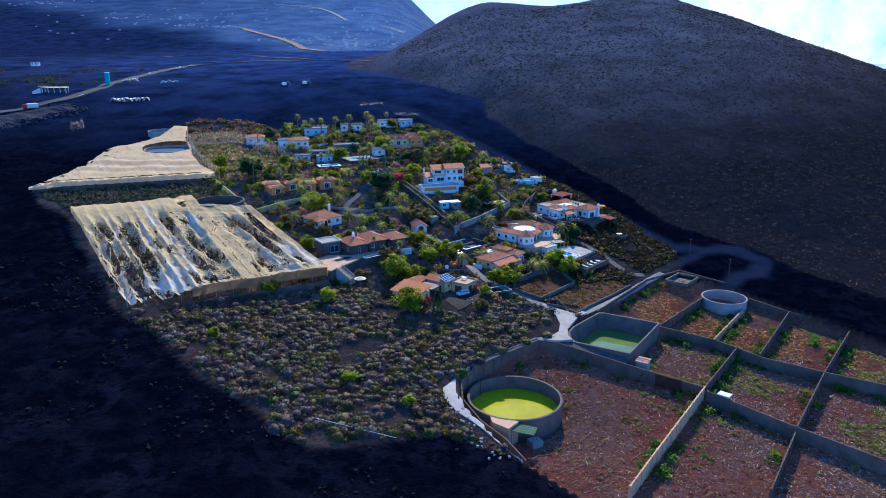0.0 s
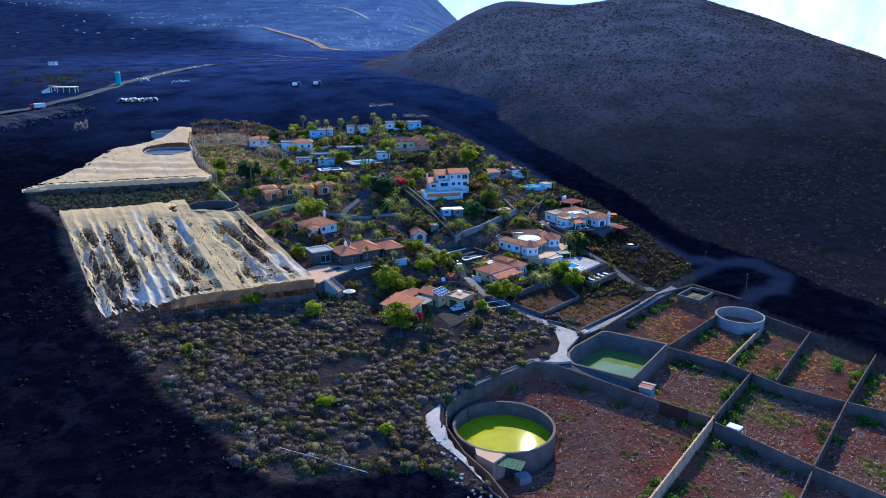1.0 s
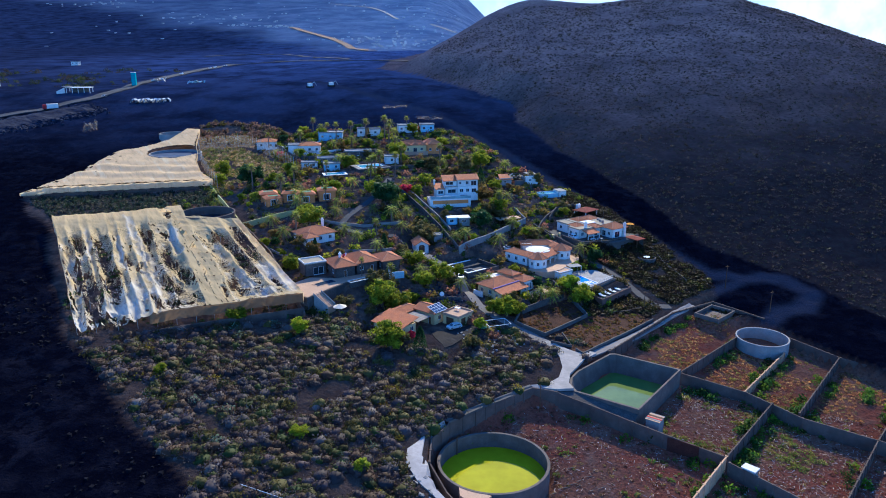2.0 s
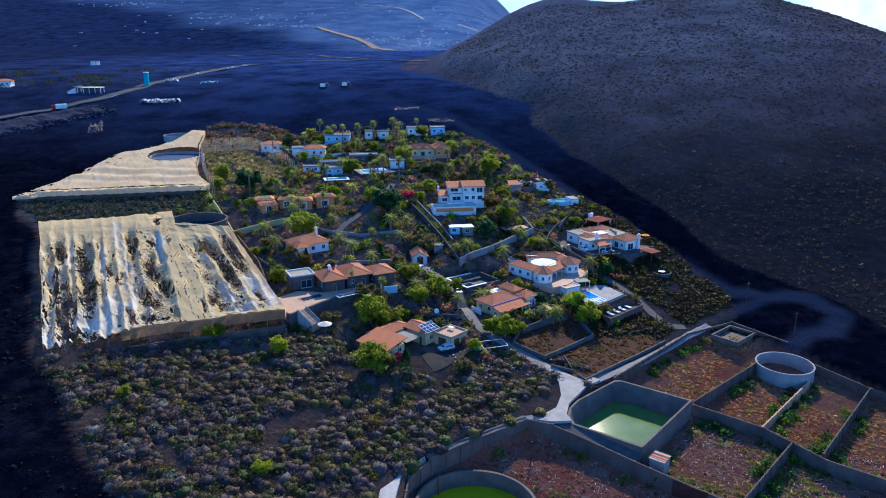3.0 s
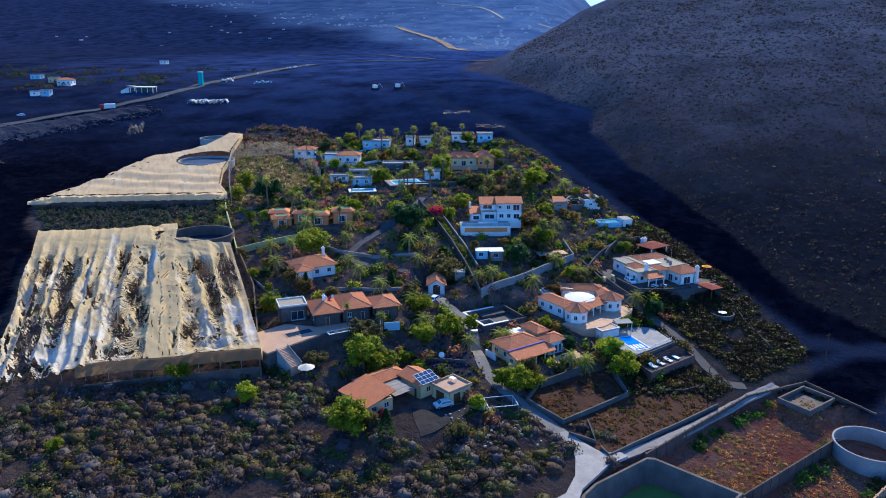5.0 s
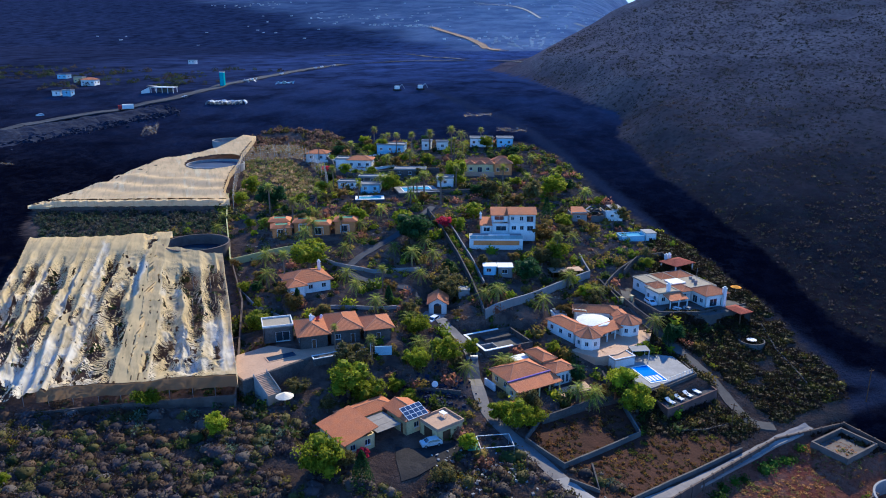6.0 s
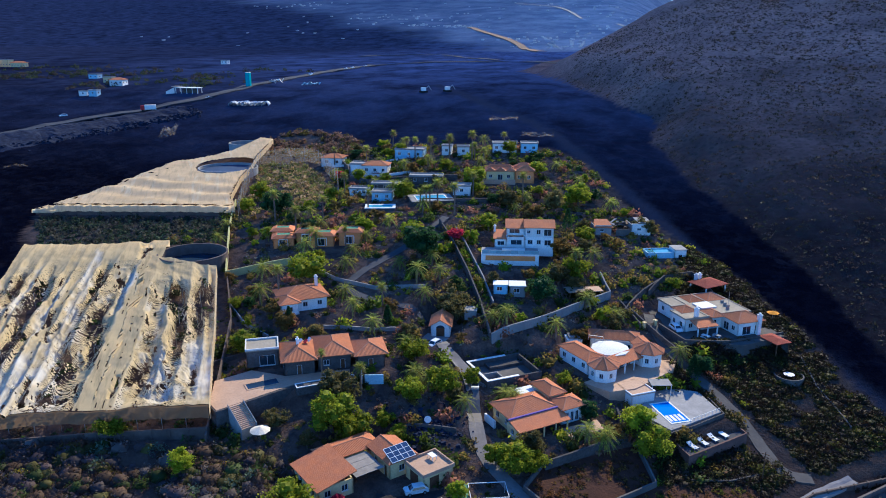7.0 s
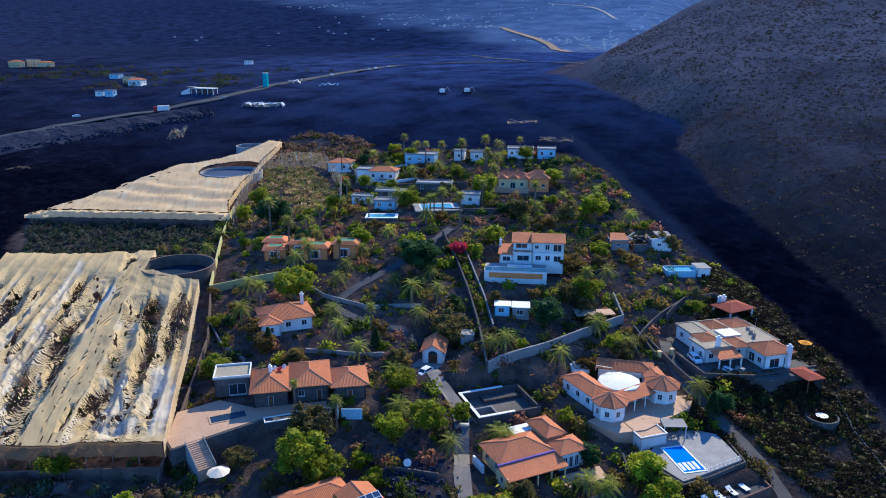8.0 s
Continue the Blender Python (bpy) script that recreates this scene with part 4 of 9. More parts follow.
def torn_net():
    """The large torn net: bands between wires, some whole, some shredded into threads, slumped towards its low corner."""
    FL, FR, BR, BL, PEAK, NOTCH = (-88.5, 193), (-35.2, 213), (-72, 267), (-139.5, 267.5), (-98, 281.5), (-97, 270.5)
    nu, nv = 240, 640
    us, vs = np.linspace(0, 1, nu), np.linspace(0, 1, nv)
    U, V = np.meshgrid(us, vs)
    split = 0.615
    bu = np.where(U < split, U / split, (U - split) / (1 - split))
    bx = np.where(U < split, BL[0] + (PEAK[0] - BL[0]) * bu, NOTCH[0] + (BR[0] - NOTCH[0]) * bu)
    by = np.where(U < split, BL[1] + (PEAK[1] - BL[1]) * bu, NOTCH[1] + (BR[1] - NOTCH[1]) * bu)
    fx, fy = FL[0] + (FR[0] - FL[0]) * U, FL[1] + (FR[1] - FL[1]) * U
    X, Y = fx + (bx - fx) * V, fy + (by - fy) * V
    X = X + 0.8 * (fbm(V * 9, U * 3, 1, 2) - 0.5) * (U < 0.99)
    Y = Y + 1.2 * (fbm(U * 24, V * 2, 1, 2) - 0.5)
    # which band, and how far across it
    W = U + (0.05 * (fbm(V * 4, U * 5, 1, 3) - 0.5) + 0.012 * (fbm(V * 16, U * 14, 1, 2) - 0.5)) * smooth(1.0, 0.85, V) * smooth(1.0, 0.9, U)
    edges = np.array([q[0] for q in BANDS] + [1.0])
    k = np.clip(np.searchsorted(edges, W, "right") - 1, 0, len(BANDS) - 1)
    across = np.clip((W - edges[k]) / (edges[k + 1] - edges[k]), 0, 1) * 2 - 1
    bulge = 1 - across ** 2
    low = smooth(0.9, 0.68, V + 0.12 * (fbm(U * 14, V * 3, 1, 2) - 0.5))
    loose = np.array([q[1] for q in BANDS])[k] * low
    # how near each spot is to the middle of a large hole or of a bleached cloth
    wob_u, wob_v = 0.05 * (fbm(U * 22, V * 17, 1, 4) - 0.5), 0.15 * (fbm(U * 26 + 9, V * 20, 1, 4) - 0.5)
    near = np.full(U.shape, 9.0)
    for a, b, ra, rb in HOLES:
        near = np.minimum(near, np.hypot((U + wob_u - a) / ra, (V + wob_v - b) / rb))
    cloth = np.zeros(U.shape)
    for a, b, ra, rb in WHITES:
        cloth = np.maximum(cloth, smooth(1.25, 0.55, np.hypot((U + wob_u - a) / ra, (V + wob_v - b) / rb)))
    ripped = smooth(1.9, 0.9, near)
    corner = smooth(0.42, 0.1, U + 0.55 * V + 0.08 * (fbm(U * 9, V * 9, 1, 2) - 0.5))        # the low corner lies in rags on the ground
    ground = base(X, Y)
    height = 4.6 + 0.8 * smooth(0.2, 0.9, U) + 0.7 * smooth(0.55, 1.0, U) * smooth(0.6, 0.0, V)
    sag = bulge * (0.2 + 1.1 * loose + 0.9 * ripped) + 0.7 * (fbm(U * 8, V * 12, 1, 3) - 0.5)
    slump = 2.2 * corner + 2.4 * np.clip(fbm(U * 12, V * 5, 1, 3) - 0.5, 0, 1) * loose + 1.0 * cloth * loose
    # drapes: swags between the wires, fine wrinkles along the threads
    swag = V * 30 + 1.4 * bulge + 7.0 * fbm(U * 9, V * 7, 1, 3)
    fold = 0.16 * np.sin(swag * math.tau) * loose * smooth(0.4, 0.65, fbm(U * 20, V * 9, 1, 2)) + 0.45 * (fbm(U * 30, V * 26, 1, 3) - 0.5) * (0.3 + loose + corner) + 0.7 * (fbm(U * 13 + 3, V * 15, 1, 3) - 0.5) * (loose + corner)
    fold = fold + 0.3 * (fbm(U * 110, V * 9, 1, 2) - 0.5) * cloth + 0.5 * (fbm(U * 60, V * 40 + bulge, 1, 3) - 0.5) * ripped * low
    taut = smooth(0.0, 0.06, V) + (1 - smooth(0.0, 0.06, V)) * smooth(0.4, 0.3, U)              # the front edge is tied along a wire
    Z = ground + np.maximum(height - sag * taut - slump * taut, 0.35) + fold * taut
    # threads bow down the slope between the wires; they part where the cloth hangs loose
    bow = bulge * (1.5 + 2.0 * fbm(U * 10, V * 6, 1, 2))
    thread = (V * (96 + 7 * (k % 3)) + bow + 9.0 * fbm(U * 12, V * 13, 1, 4) + 1.2 * fbm(U * 70, V * 40, 1, 1)) % 1
    frayed = smooth(0.46, 0.66, fbm(U * 19 + 9, V * 11, 1, 3)) * loose * (1 - 0.75 * cloth)
    hole = (thread > 1.0 - 0.42 * frayed - 0.34 * smooth(1.7, 1.0, near) * (1 - 0.6 * cloth)) & (V < 0.93) & (loose > 0.05)
    strand = np.abs(fbm(U * 90, V * 8, 1, 2) - 0.5) > 0.035                                     # few threads still cross the holes
    hole |= (near < 1.0) & ((thread > 0.1) | (near < 0.65) & (fbm(U * 9, V * 60, 1, 1) > 0.3)) & strand
    rag = fbm(U * 60 + 40, V * 26 + 0.3 * bow, 1, 3)
    hole |= (rag > 0.8 - 0.12 * loose) & (cloth < 0.6) & (V < 0.9) & (loose > 0.3)
    hole |= (rag > 0.7 - 0.2 * corner) & (corner > 0.05) & (cloth < 0.7)
    hole |= (np.abs(U - split) < 0.005) & (V > 0.86)
    hole |= ((W * 34) % 1 < 0.16) & (k == 9) & (fbm(V * 70, U * 34, 1, 1) > 0.66) & (V < 0.8)          # rows of slits in the whole band
    i = (np.arange(nv - 1)[:, None] * nu + np.arange(nu - 1)[None])
    keep = ~hole[:-1, :-1]
    i = i[keep]
    faces = np.stack([i, i + 1, i + nu + 1, i + nu], 1)
    net = thing("shade_net", "large torn beige and white shade net sagging over a ruined plantation", "shade net")
    verts = np.stack([X.ravel(), Y.ravel(), Z.ravel()], 1)
    tone = cloth * (0.3 + 0.75 * fbm(U * 40, V * 14, 1, 2)) + 0.55 * loose * smooth(0.5, 0.72, fbm(U * 30 + 5, V * 12, 1, 3)) + 0.4 * smooth(0.35, 0.1, V) * smooth(0.55, 0.3, U)
    tone = tone + 0.15 * smooth(0.9, 1.0, np.abs(across)) * low                              # bleached seams over the wires
    tone = np.clip(tone, 0, 1)
    mesh_object("net_roof", verts, faces, M_NET, net, flat=False, tint=np.repeat(tone.ravel()[:, None], 3, 1))
    # hanging skirts along the front, the right side and the back
    def skirt(col_x, col_y, col_z, drop, rag, cloth_of=M_NET2):
        n = len(col_x)
        g = land(col_x, col_y)[0]
        rows = 5
        pad = np.pad(col_z, 15, mode="edge")
        smoothed = np.convolve(pad, np.ones(31) / 31, "valid")
        vv, ff = [], []
        for k in range(n):
            low = max(g[k] + rag * (0.7 + 0.6 * float(vnoise(k * 0.21, 3.3))), smoothed[k] - drop)
            for j in range(rows):
                q = j / (rows - 1)
                vv.append((col_x[k] + 0.06 * math.sin(k * 0.7 + j), col_y[k] + 0.1 * math.cos(k * 0.37 + j), col_z[k] * (1 - q) + low * q))
        for k in range(n - 1):
            for j in range(rows - 1):
                a = k * rows + j
                ff.append((a, a + 1, a + rows + 1, a + rows))
        mesh_object("net_skirt", vv, ff, cloth_of, net, flat=False)
    a = int(nu * 0.3)
    skirt(X[0, a:], Y[0, a:] - 0.4, Z[0, a:], 2.6, 0.1, M_SKIRT)
    skirt(X[:, -1], Y[:, -1], Z[:, -1], 3.2, 0.4)
    skirt(X[-1, :int(nu * split)], Y[-1, :int(nu * split)], Z[-1, :int(nu * split)], 2.0, 0.6)
    skirt(X[160:, 0], Y[160:, 0], Z[160:, 0], 2.5, 0.3)
    # poles and wires that hold it
    for p in range(0, nu, 20):
        for q in range(6, nv, 99):
            bm = bmesh.new()
            tube(bm, (X[q, p], Y[q, p], ground[q, p] - 0.5), (X[q, p], Y[q, p], max(Z[q, p], ground[q, p] + 3.2)), 0.07, n=5)
            part("pole", bm, M_METAL, net)
    wall_run("wall_net_front", [(-74, 195.5), (-54, 204.3), (-34.9, 211.3)], 2.6, M_BLOCK, "dark stained block wall below the torn net", 0.3, tops=[2.6, 3.6, 4.6], piers=1)
    wall_run("wall_net_side", [(-34.2, 210), (-56, 250), (-71, 270)], 2.0, M_BLOCK, "grey block wall along the net", 0.35)
    wall_run("wall_net_back", [(-99, 286), (-120, 279.5), (-140, 273)], 1.6, M_BLOCK, "low block wall behind the torn net", 0.35)


torn_net()


def flat_net():
    """The whole net farther back, over a levelled plot, with a narrow neck to the far tank."""
    outline = [(-173, 301.7), (-157.4, 305.3), (-140, 309.6), (-120, 314.1), (-100, 316.2), (-109, 328), (-120, 350), (-126, 366), (-133, 381), (-142, 409), (-150, 411), (-150, 388), (-158, 372), (-169, 366), (-166, 348), (-163, 330)]
    step = 0.8
    xs, ys = np.arange(-176, -97, step), np.arange(299, 413, step)
    X, Y = np.meshgrid(xs, ys)
    d = signed(outline, X.ravel(), Y.ravel()).reshape(X.shape)
    d = d + 1.2 * (fbm(X, Y, 4, 2) - 0.5) * (X < -160)
    tankd = np.hypot(X + 137, Y - 366)
    g = base(X, Y)
    Z = g + 4.0 + 0.7 * np.sin((Y - 300) * 0.55 + 0.6 * np.sin(X * 0.25)) * smooth(310, 325, Y) * smooth(352, 338, Y) * 0.5 + 0.5 * (fbm(X, Y, 6, 3) - 0.5)
    Z = Z + 0.25 * np.abs(np.sin(X * 0.45)) - 2.2 * smooth(-160, -176, X)
    bm_keep = (d > 0) & (tankd > 12.1)
    rip = (fbm(X * 1.0, Y, 3, 2) > 0.9 - 0.36 * smooth(-157, -172, X))
    keep = (bm_keep & ~rip)[:-1, :-1] & bm_keep[1:, 1:] & bm_keep[1:, :-1] & bm_keep[:-1, 1:]
    w = len(xs)
    i = (np.arange(len(ys) - 1)[:, None] * w + np.arange(w - 1)[None])[keep]
    used, inv = np.unique(np.stack([i, i + 1, i + w + 1, i + w], 1), return_inverse=True)
    verts = np.stack([X.ravel(), Y.ravel(), Z.ravel()], 1)[used]
    net = thing("shade_net", "pale beige shade net stretched flat over a plantation", "shade net")
    mesh_object("net_roof", verts, inv.reshape(-1, 4), M_NET2, net, flat=False)
    for run in ([(-173.4, 301.3), (-157.4, 304.9), (-140, 309.2), (-120, 313.7), (-99.6, 315.9)], [(-99.6, 316), (-109.3, 328), (-120.3, 350), (-126, 366), (-133, 381), (-142, 409), (-150, 411)]):
        line = resample(run, 1.2)
        vv, ff = [], []
        for k, (x, y) in enumerate(line):
            b = float(base(np.array(x), np.array(y)))
            top = b + 4.1 - 2.2 * float(smooth(-160, -176, x)) + 0.12 * math.sin(k * 1.9)
            vv += [(x, y, top), (x + 0.1 * math.sin(k), y - 0.15, top - 1.2), (x, y - 0.1, max(b + 0.9, top - 2.4))]
        for k in range(len(line) - 1):
            for j in range(2):
                ff.append((k * 3 + j, k * 3 + j + 1, k * 3 + j + 4, k * 3 + j + 3))
        mesh_object("net_skirt", vv, ff, M_NET2, net, flat=False)
    wall_run("wall_net_front", [(-173, 302.5), (-157.2, 306.2), (-140, 310.4), (-120, 315), (-100.4, 317)], 2.2, M_BLOCK, "grey block wall below the flat net", 0.4)


flat_net()


def fence_net():
    """An open plot fenced with ragged net on poles."""
    run = [(-97, 314), (-107, 331), (-121, 357), (-133, 384), (-115, 390.5), (-106, 386.5), (-82, 357), (-71.5, 337)]
    line = resample(run, 0.7)
    rows = 6
    vv, ff = [], []
    for k, (x, y) in enumerate(line):
        g = gz(x, y)
        top = g + 6.0 + 0.3 * math.sin(k * 0.35) + random.uniform(-0.15, 0.15)
        for j in range(rows):
            q = j / (rows - 1)
            vv.append((x + random.uniform(-0.15, 0.15), y + random.uniform(-0.15, 0.15), top * (1 - q) + (g - 0.1) * q))
    hole = random.Random(5)
    for k in range(len(line) - 1):
        for j in range(rows - 1):
            if hole.random() > 0.05 + 0.06 * j / rows:
                a = k * rows + j
                ff.append((a, a + 1, a + rows + 1, a + rows))
    net = thing("net_fence", "ragged beige netting hung on poles round a plot", "net fence")
    mesh_object("netting", vv, ff, M_RAG, net, flat=False)
    for x, y in resample(run, 5.0):
        g = gz(x, y)
        bm = bmesh.new()
        tube(bm, (x, y, g - 0.5), (x, y, g + 6.4), 0.08, n=5)
        part("pole", bm, M_METAL, net)
    # sagging wires and shreds across the open top
    r = random.Random(8)
    for k in range(46):
        a, b = r.choice(line), r.choice(line)
        if 8 < math.hypot(a[0] - b[0], a[1] - b[1]) < 30:
            za, zb = gz(*a) + 5.6, gz(*b) + 5.6
            path = []
            for s in range(9):
                q = s / 8
                p = (a[0] + (b[0] - a[0]) * q, a[1] + (b[1] - a[1]) * q, za + (zb - za) * q - 2.2 * 4 * q * (1 - q) * r.uniform(0.7, 1))
                path.append(p)
            vv = [(q[0], q[1], q[2] + dz) for q in path for dz in (-0.12, 0.12)]
            mesh_object("hanging_shred", vv, [(2 * i, 2 * i + 2, 2 * i + 3, 2 * i + 1) for i in range(8)], M_RAG, net)


fence_net()


# ---------------------------------------------------------------- houses
def roof_plane(pts, pitch_tile=0.27, lift=0.035):
    """One tiled roof slope: rows of round tiles running up from the eave (the first edge)."""
    p = [Vector(q) for q in pts]
    u = (p[1] - p[0]).normalized()
    n = (p[1] - p[0]).cross(p[-1] - p[0]).normalized()
    if n.z < 0:
        n = -n
    v = n.cross(u)
    if v.z < 0:
        v = -v
    q2 = [((q - p[0]).dot(u), (q - p[0]).dot(v)) for q in p]
    lo, hi = min(q[0] for q in q2), max(q[0] for q in q2)
    bm = bmesh.new()
    steps = max(2, int((hi - lo) / pitch_tile)) * 3
    prev = None
    for k in range(steps + 1):
        a = lo + (hi - lo) * k / steps
        a = min(max(a, lo + 1e-4), hi - 1e-4)
        cuts = []
        for (x0, y0), (x1, y1) in zip(q2, q2[1:] + q2[:1]):
            if (x0 - a) * (x1 - a) <= 0 and x0 != x1:
                cuts.append(y0 + (y1 - y0) * (a - x0) / (x1 - x0))
        if len(cuts) < 2:
            continue
        h = (0.0, lift, lift)[k % 3]
        row = [bm.verts.new(p[0] + u * a + v * c + n * (h + 0.02)) for c in (min(cuts), max(cuts))]
        if prev:
            bm.faces.new((prev[0], row[0], row[1], prev[1]))
        prev = row
    low = [bm.verts.new(q - n * 0.12) for q in p]
    top = [bm.verts.new(q) for q in p]
    bm.faces.new(low)
    for k in range(len(p)):
        bm.faces.new((low[k], low[(k + 1) % len(p)], top[(k + 1) % len(p)], top[k]))
    bmesh.ops.recalc_face_normals(bm, faces=bm.faces)
    return bm


def ridge_caps(parent, lines, material):
    for a, b in lines:
        bm = bmesh.new()
        tube(bm, a, b, 0.13, n=6)
        part("ridge_cap", bm, material, parent)


def hip_roof(parent, x0, x1, y0, y1, z, pitch=20, hips=(1, 1), material=None, caps=True, group=""):
    """A hipped roof over a rectangle; hips: whether each end of the ridge is hipped (else a gable)."""
    material = material or M_ROOF
    w, d = x1 - x0, y1 - y0
    k = math.tan(radians(pitch))
    flip = d > w
    if flip:
        a0, a1, b0, b1 = y0, y1, x0, x1
    else:
        a0, a1, b0, b1 = x0, x1, y0, y1
    half = (b1 - b0) / 2
    top = z + half * k
    bc = (b0 + b1) / 2
    r0, r1 = a0 + half * hips[0], a1 - half * hips[1]
    if r0 > r1:
        r0 = r1 = (r0 + r1) / 2
    P = (lambda a, b, c: (b, a, c)) if flip else (lambda a, b, c: (a, b, c))
    c = [P(a0, b0, z), P(a1, b0, z), P(a1, b1, z), P(a0, b1, z)]
    R0, R1 = P(r0, bc, top), P(r1, bc, top)
    slopes = [[c[0], c[1], R1, R0] if r1 - r0 > 0.05 else [c[0], c[1], R0], [c[2], c[3], R0, R1] if r1 - r0 > 0.05 else [c[2], c[3], R0]]
    lines = [(R0, R1)] if r1 - r0 > 0.05 else []
    if hips[0]:
        slopes.append([c[3], c[0], R0])
        lines += [(c[0], R0), (c[3], R0)]
    if hips[1]:
        slopes.append([c[1], c[2], R1])
        lines += [(c[1], R1), (c[2], R1)]
    for s in slopes:
        part("roof_slope", roof_plane(s), material, parent)
    if caps:
        ridge_caps(parent, lines, M_CAP)
    return top


M_CAP = surface("ridge_tiles", (0.46, 0.21, 0.115), (0.38, 0.175, 0.1), 0.8, 5.0, 0.8, 0.2)


def opening_parts(parent, run, kind):
    """Frame and pane (or door leaf) for an opening; run: matrix from wall-local to house, with x along the wall and y inwards."""
    m, w, sill, h = run
    is_door = kind in ("door", "garage")
    win = new("door" if is_door else "window")
    win.parent = parent
    win.matrix_basis = m
    fr = 0.08
    bm = bmesh.new()
    for d in ((0, fr, 0, h), (w - fr, w, 0, h), (fr, w - fr, h - fr, h)) + (() if is_door else ((fr, w - fr, 0, fr), (w / 2 - 0.03, w / 2 + 0.03, fr, h - fr))):
        box(bm, d[0], d[1], 0.08, 0.16, sill + d[2], sill + d[3])
    part("frame", bm, M_FRAME if kind != "garage" else M_WOOD, win)
    if is_door:
        part("leaf", boxes((fr, w - fr, 0.1, 0.15, sill, sill + h - fr)), M_WOOD, win)
    else:
        part("pane", boxes((fr, w - fr, 0.11, 0.13, sill + fr, sill + h - fr)), M_GLASS, win)
        part("sill", boxes((-0.06, w + 0.06, -0.06, 0.06, sill - 0.08, sill)), M_FRAME, win)


def wall_panel(parent, a, b, z0, z1, openings, material, thick=0.25):
    """A wall from a to b (its outer face to the right of that line), with openings (start, width, sill, height, kind) cut through."""
    L = math.hypot(b[0] - a[0], b[1] - a[1])
    m = Matrix.Translation((a[0], a[1], z0)) @ Matrix.Rotation(math.atan2(b[1] - a[1], b[0] - a[0]), 4, "Z")
    H = z1 - z0
    xs = sorted({0.0, L} | {q for o in openings for q in (o[0], o[0] + o[1])})
    zs = sorted({0.0, H} | {q for o in openings for q in (o[2], o[2] + o[3])})
    solid = {}
    for i in range(len(xs) - 1):
        for k in range(len(zs) - 1):
            cx, cz = (xs[i] + xs[i + 1]) / 2, (zs[k] + zs[k + 1]) / 2
            solid[i, k] = not any(o[0] < cx < o[0] + o[1] and o[2] < cz < o[2] + o[3] for o in openings)
    bm = bmesh.new()
    made = {}

    def at(i, k, y):
        if (i, k, y) not in made:
            made[i, k, y] = bm.verts.new(m @ Vector((xs[i], y, zs[k])))
        return made[i, k, y]

    for (i, k), full in solid.items():
        if full:
            bm.faces.new((at(i, k, 0), at(i + 1, k, 0), at(i + 1, k + 1, 0), at(i, k + 1, 0)))
            bm.faces.new((at(i, k, thick), at(i, k + 1, thick), at(i + 1, k + 1, thick), at(i + 1, k, thick)))
            for (di, dk), (p, q) in (((-1, 0), ((i, k), (i, k + 1))), ((1, 0), ((i + 1, k + 1), (i + 1, k))), ((0, -1), ((i + 1, k), (i, k))), ((0, 1), ((i, k + 1), (i + 1, k + 1)))):
                if not solid.get((i + di, k + dk), False):
                    bm.faces.new((at(*p, 0), at(*q, 0), at(*q, thick), at(*p, thick)))
    part("wall", bm, material, parent)
    for s, w, sill, h, kind in openings:
        opening_parts(parent, (m @ Matrix.Translation((s, 0, 0)), w, sill, h), kind)


def spaced_windows(length, kind, every=3.2, w=1.2, sill=1.0, h=1.2):
    n = max(1, int(length / every))
    out = []
    for k in range(n):
        c = length * (k + 0.5) / n
        if kind == "mixed" and k == n // 2:
            out.append((c - 0.5, 1.0, 0.0, 2.1, "door"))
        elif length > w + 0.6:
            out.append((c - w / 2, w, sill, h, "window"))
    return out


def walls(parent, x0, x1, y0, y1, z0, h, material, sides=None, floor=True):
    """Four walls; sides: openings for s, e, n, w (each a list, or the words windows or mixed)."""
    sides = sides or {}
    for key, a, b in (("s", (x0, y0), (x1, y0)), ("e", (x1, y0), (x1, y1)), ("n", (x1, y1), (x0, y1)), ("w", (x0, y1), (x0, y0))):
        L = math.hypot(b[0] - a[0], b[1] - a[1])
        o = sides.get(key, [])
        if isinstance(o, str):
            o = spaced_windows(L, o)
        wall_panel(parent, a, b, z0, z0 + h, o, material)


def flat_roof(parent, x0, x1, y0, y1, z, material, parapet=0.35, label="", rim=None):
    part("flat_roof", boxes((x0, x1, y0, y1, z - 0.25, z)), material, parent, label)
    if parapet:
        bm = bmesh.new()
        t = 0.22
        for d in ((x0, x1, y0, y0 + t), (x0, x1, y1 - t, y1), (x0, x0 + t, y0 + t, y1 - t), (x1 - t, x1, y0 + t, y1 - t)):
            box(bm, *d, z - 0.02, z + parapet)
        part("parapet", bm, rim or material, parent)


def chimney(parent, x, y, z0, z1, s=0.45):
    bm = boxes((x - s, x + s, y - s, y + s, z0, z1), (x - s - 0.1, x + s + 0.1, y - s - 0.1, y + s + 0.1, z1, z1 + 0.15))
    box(bm, x - s * 0.6, x + s * 0.6, y - s * 0.6, y + s * 0.6, z1 + 0.15, z1 + 0.55)
    part("chimney", bm, M_WHITE, parent)


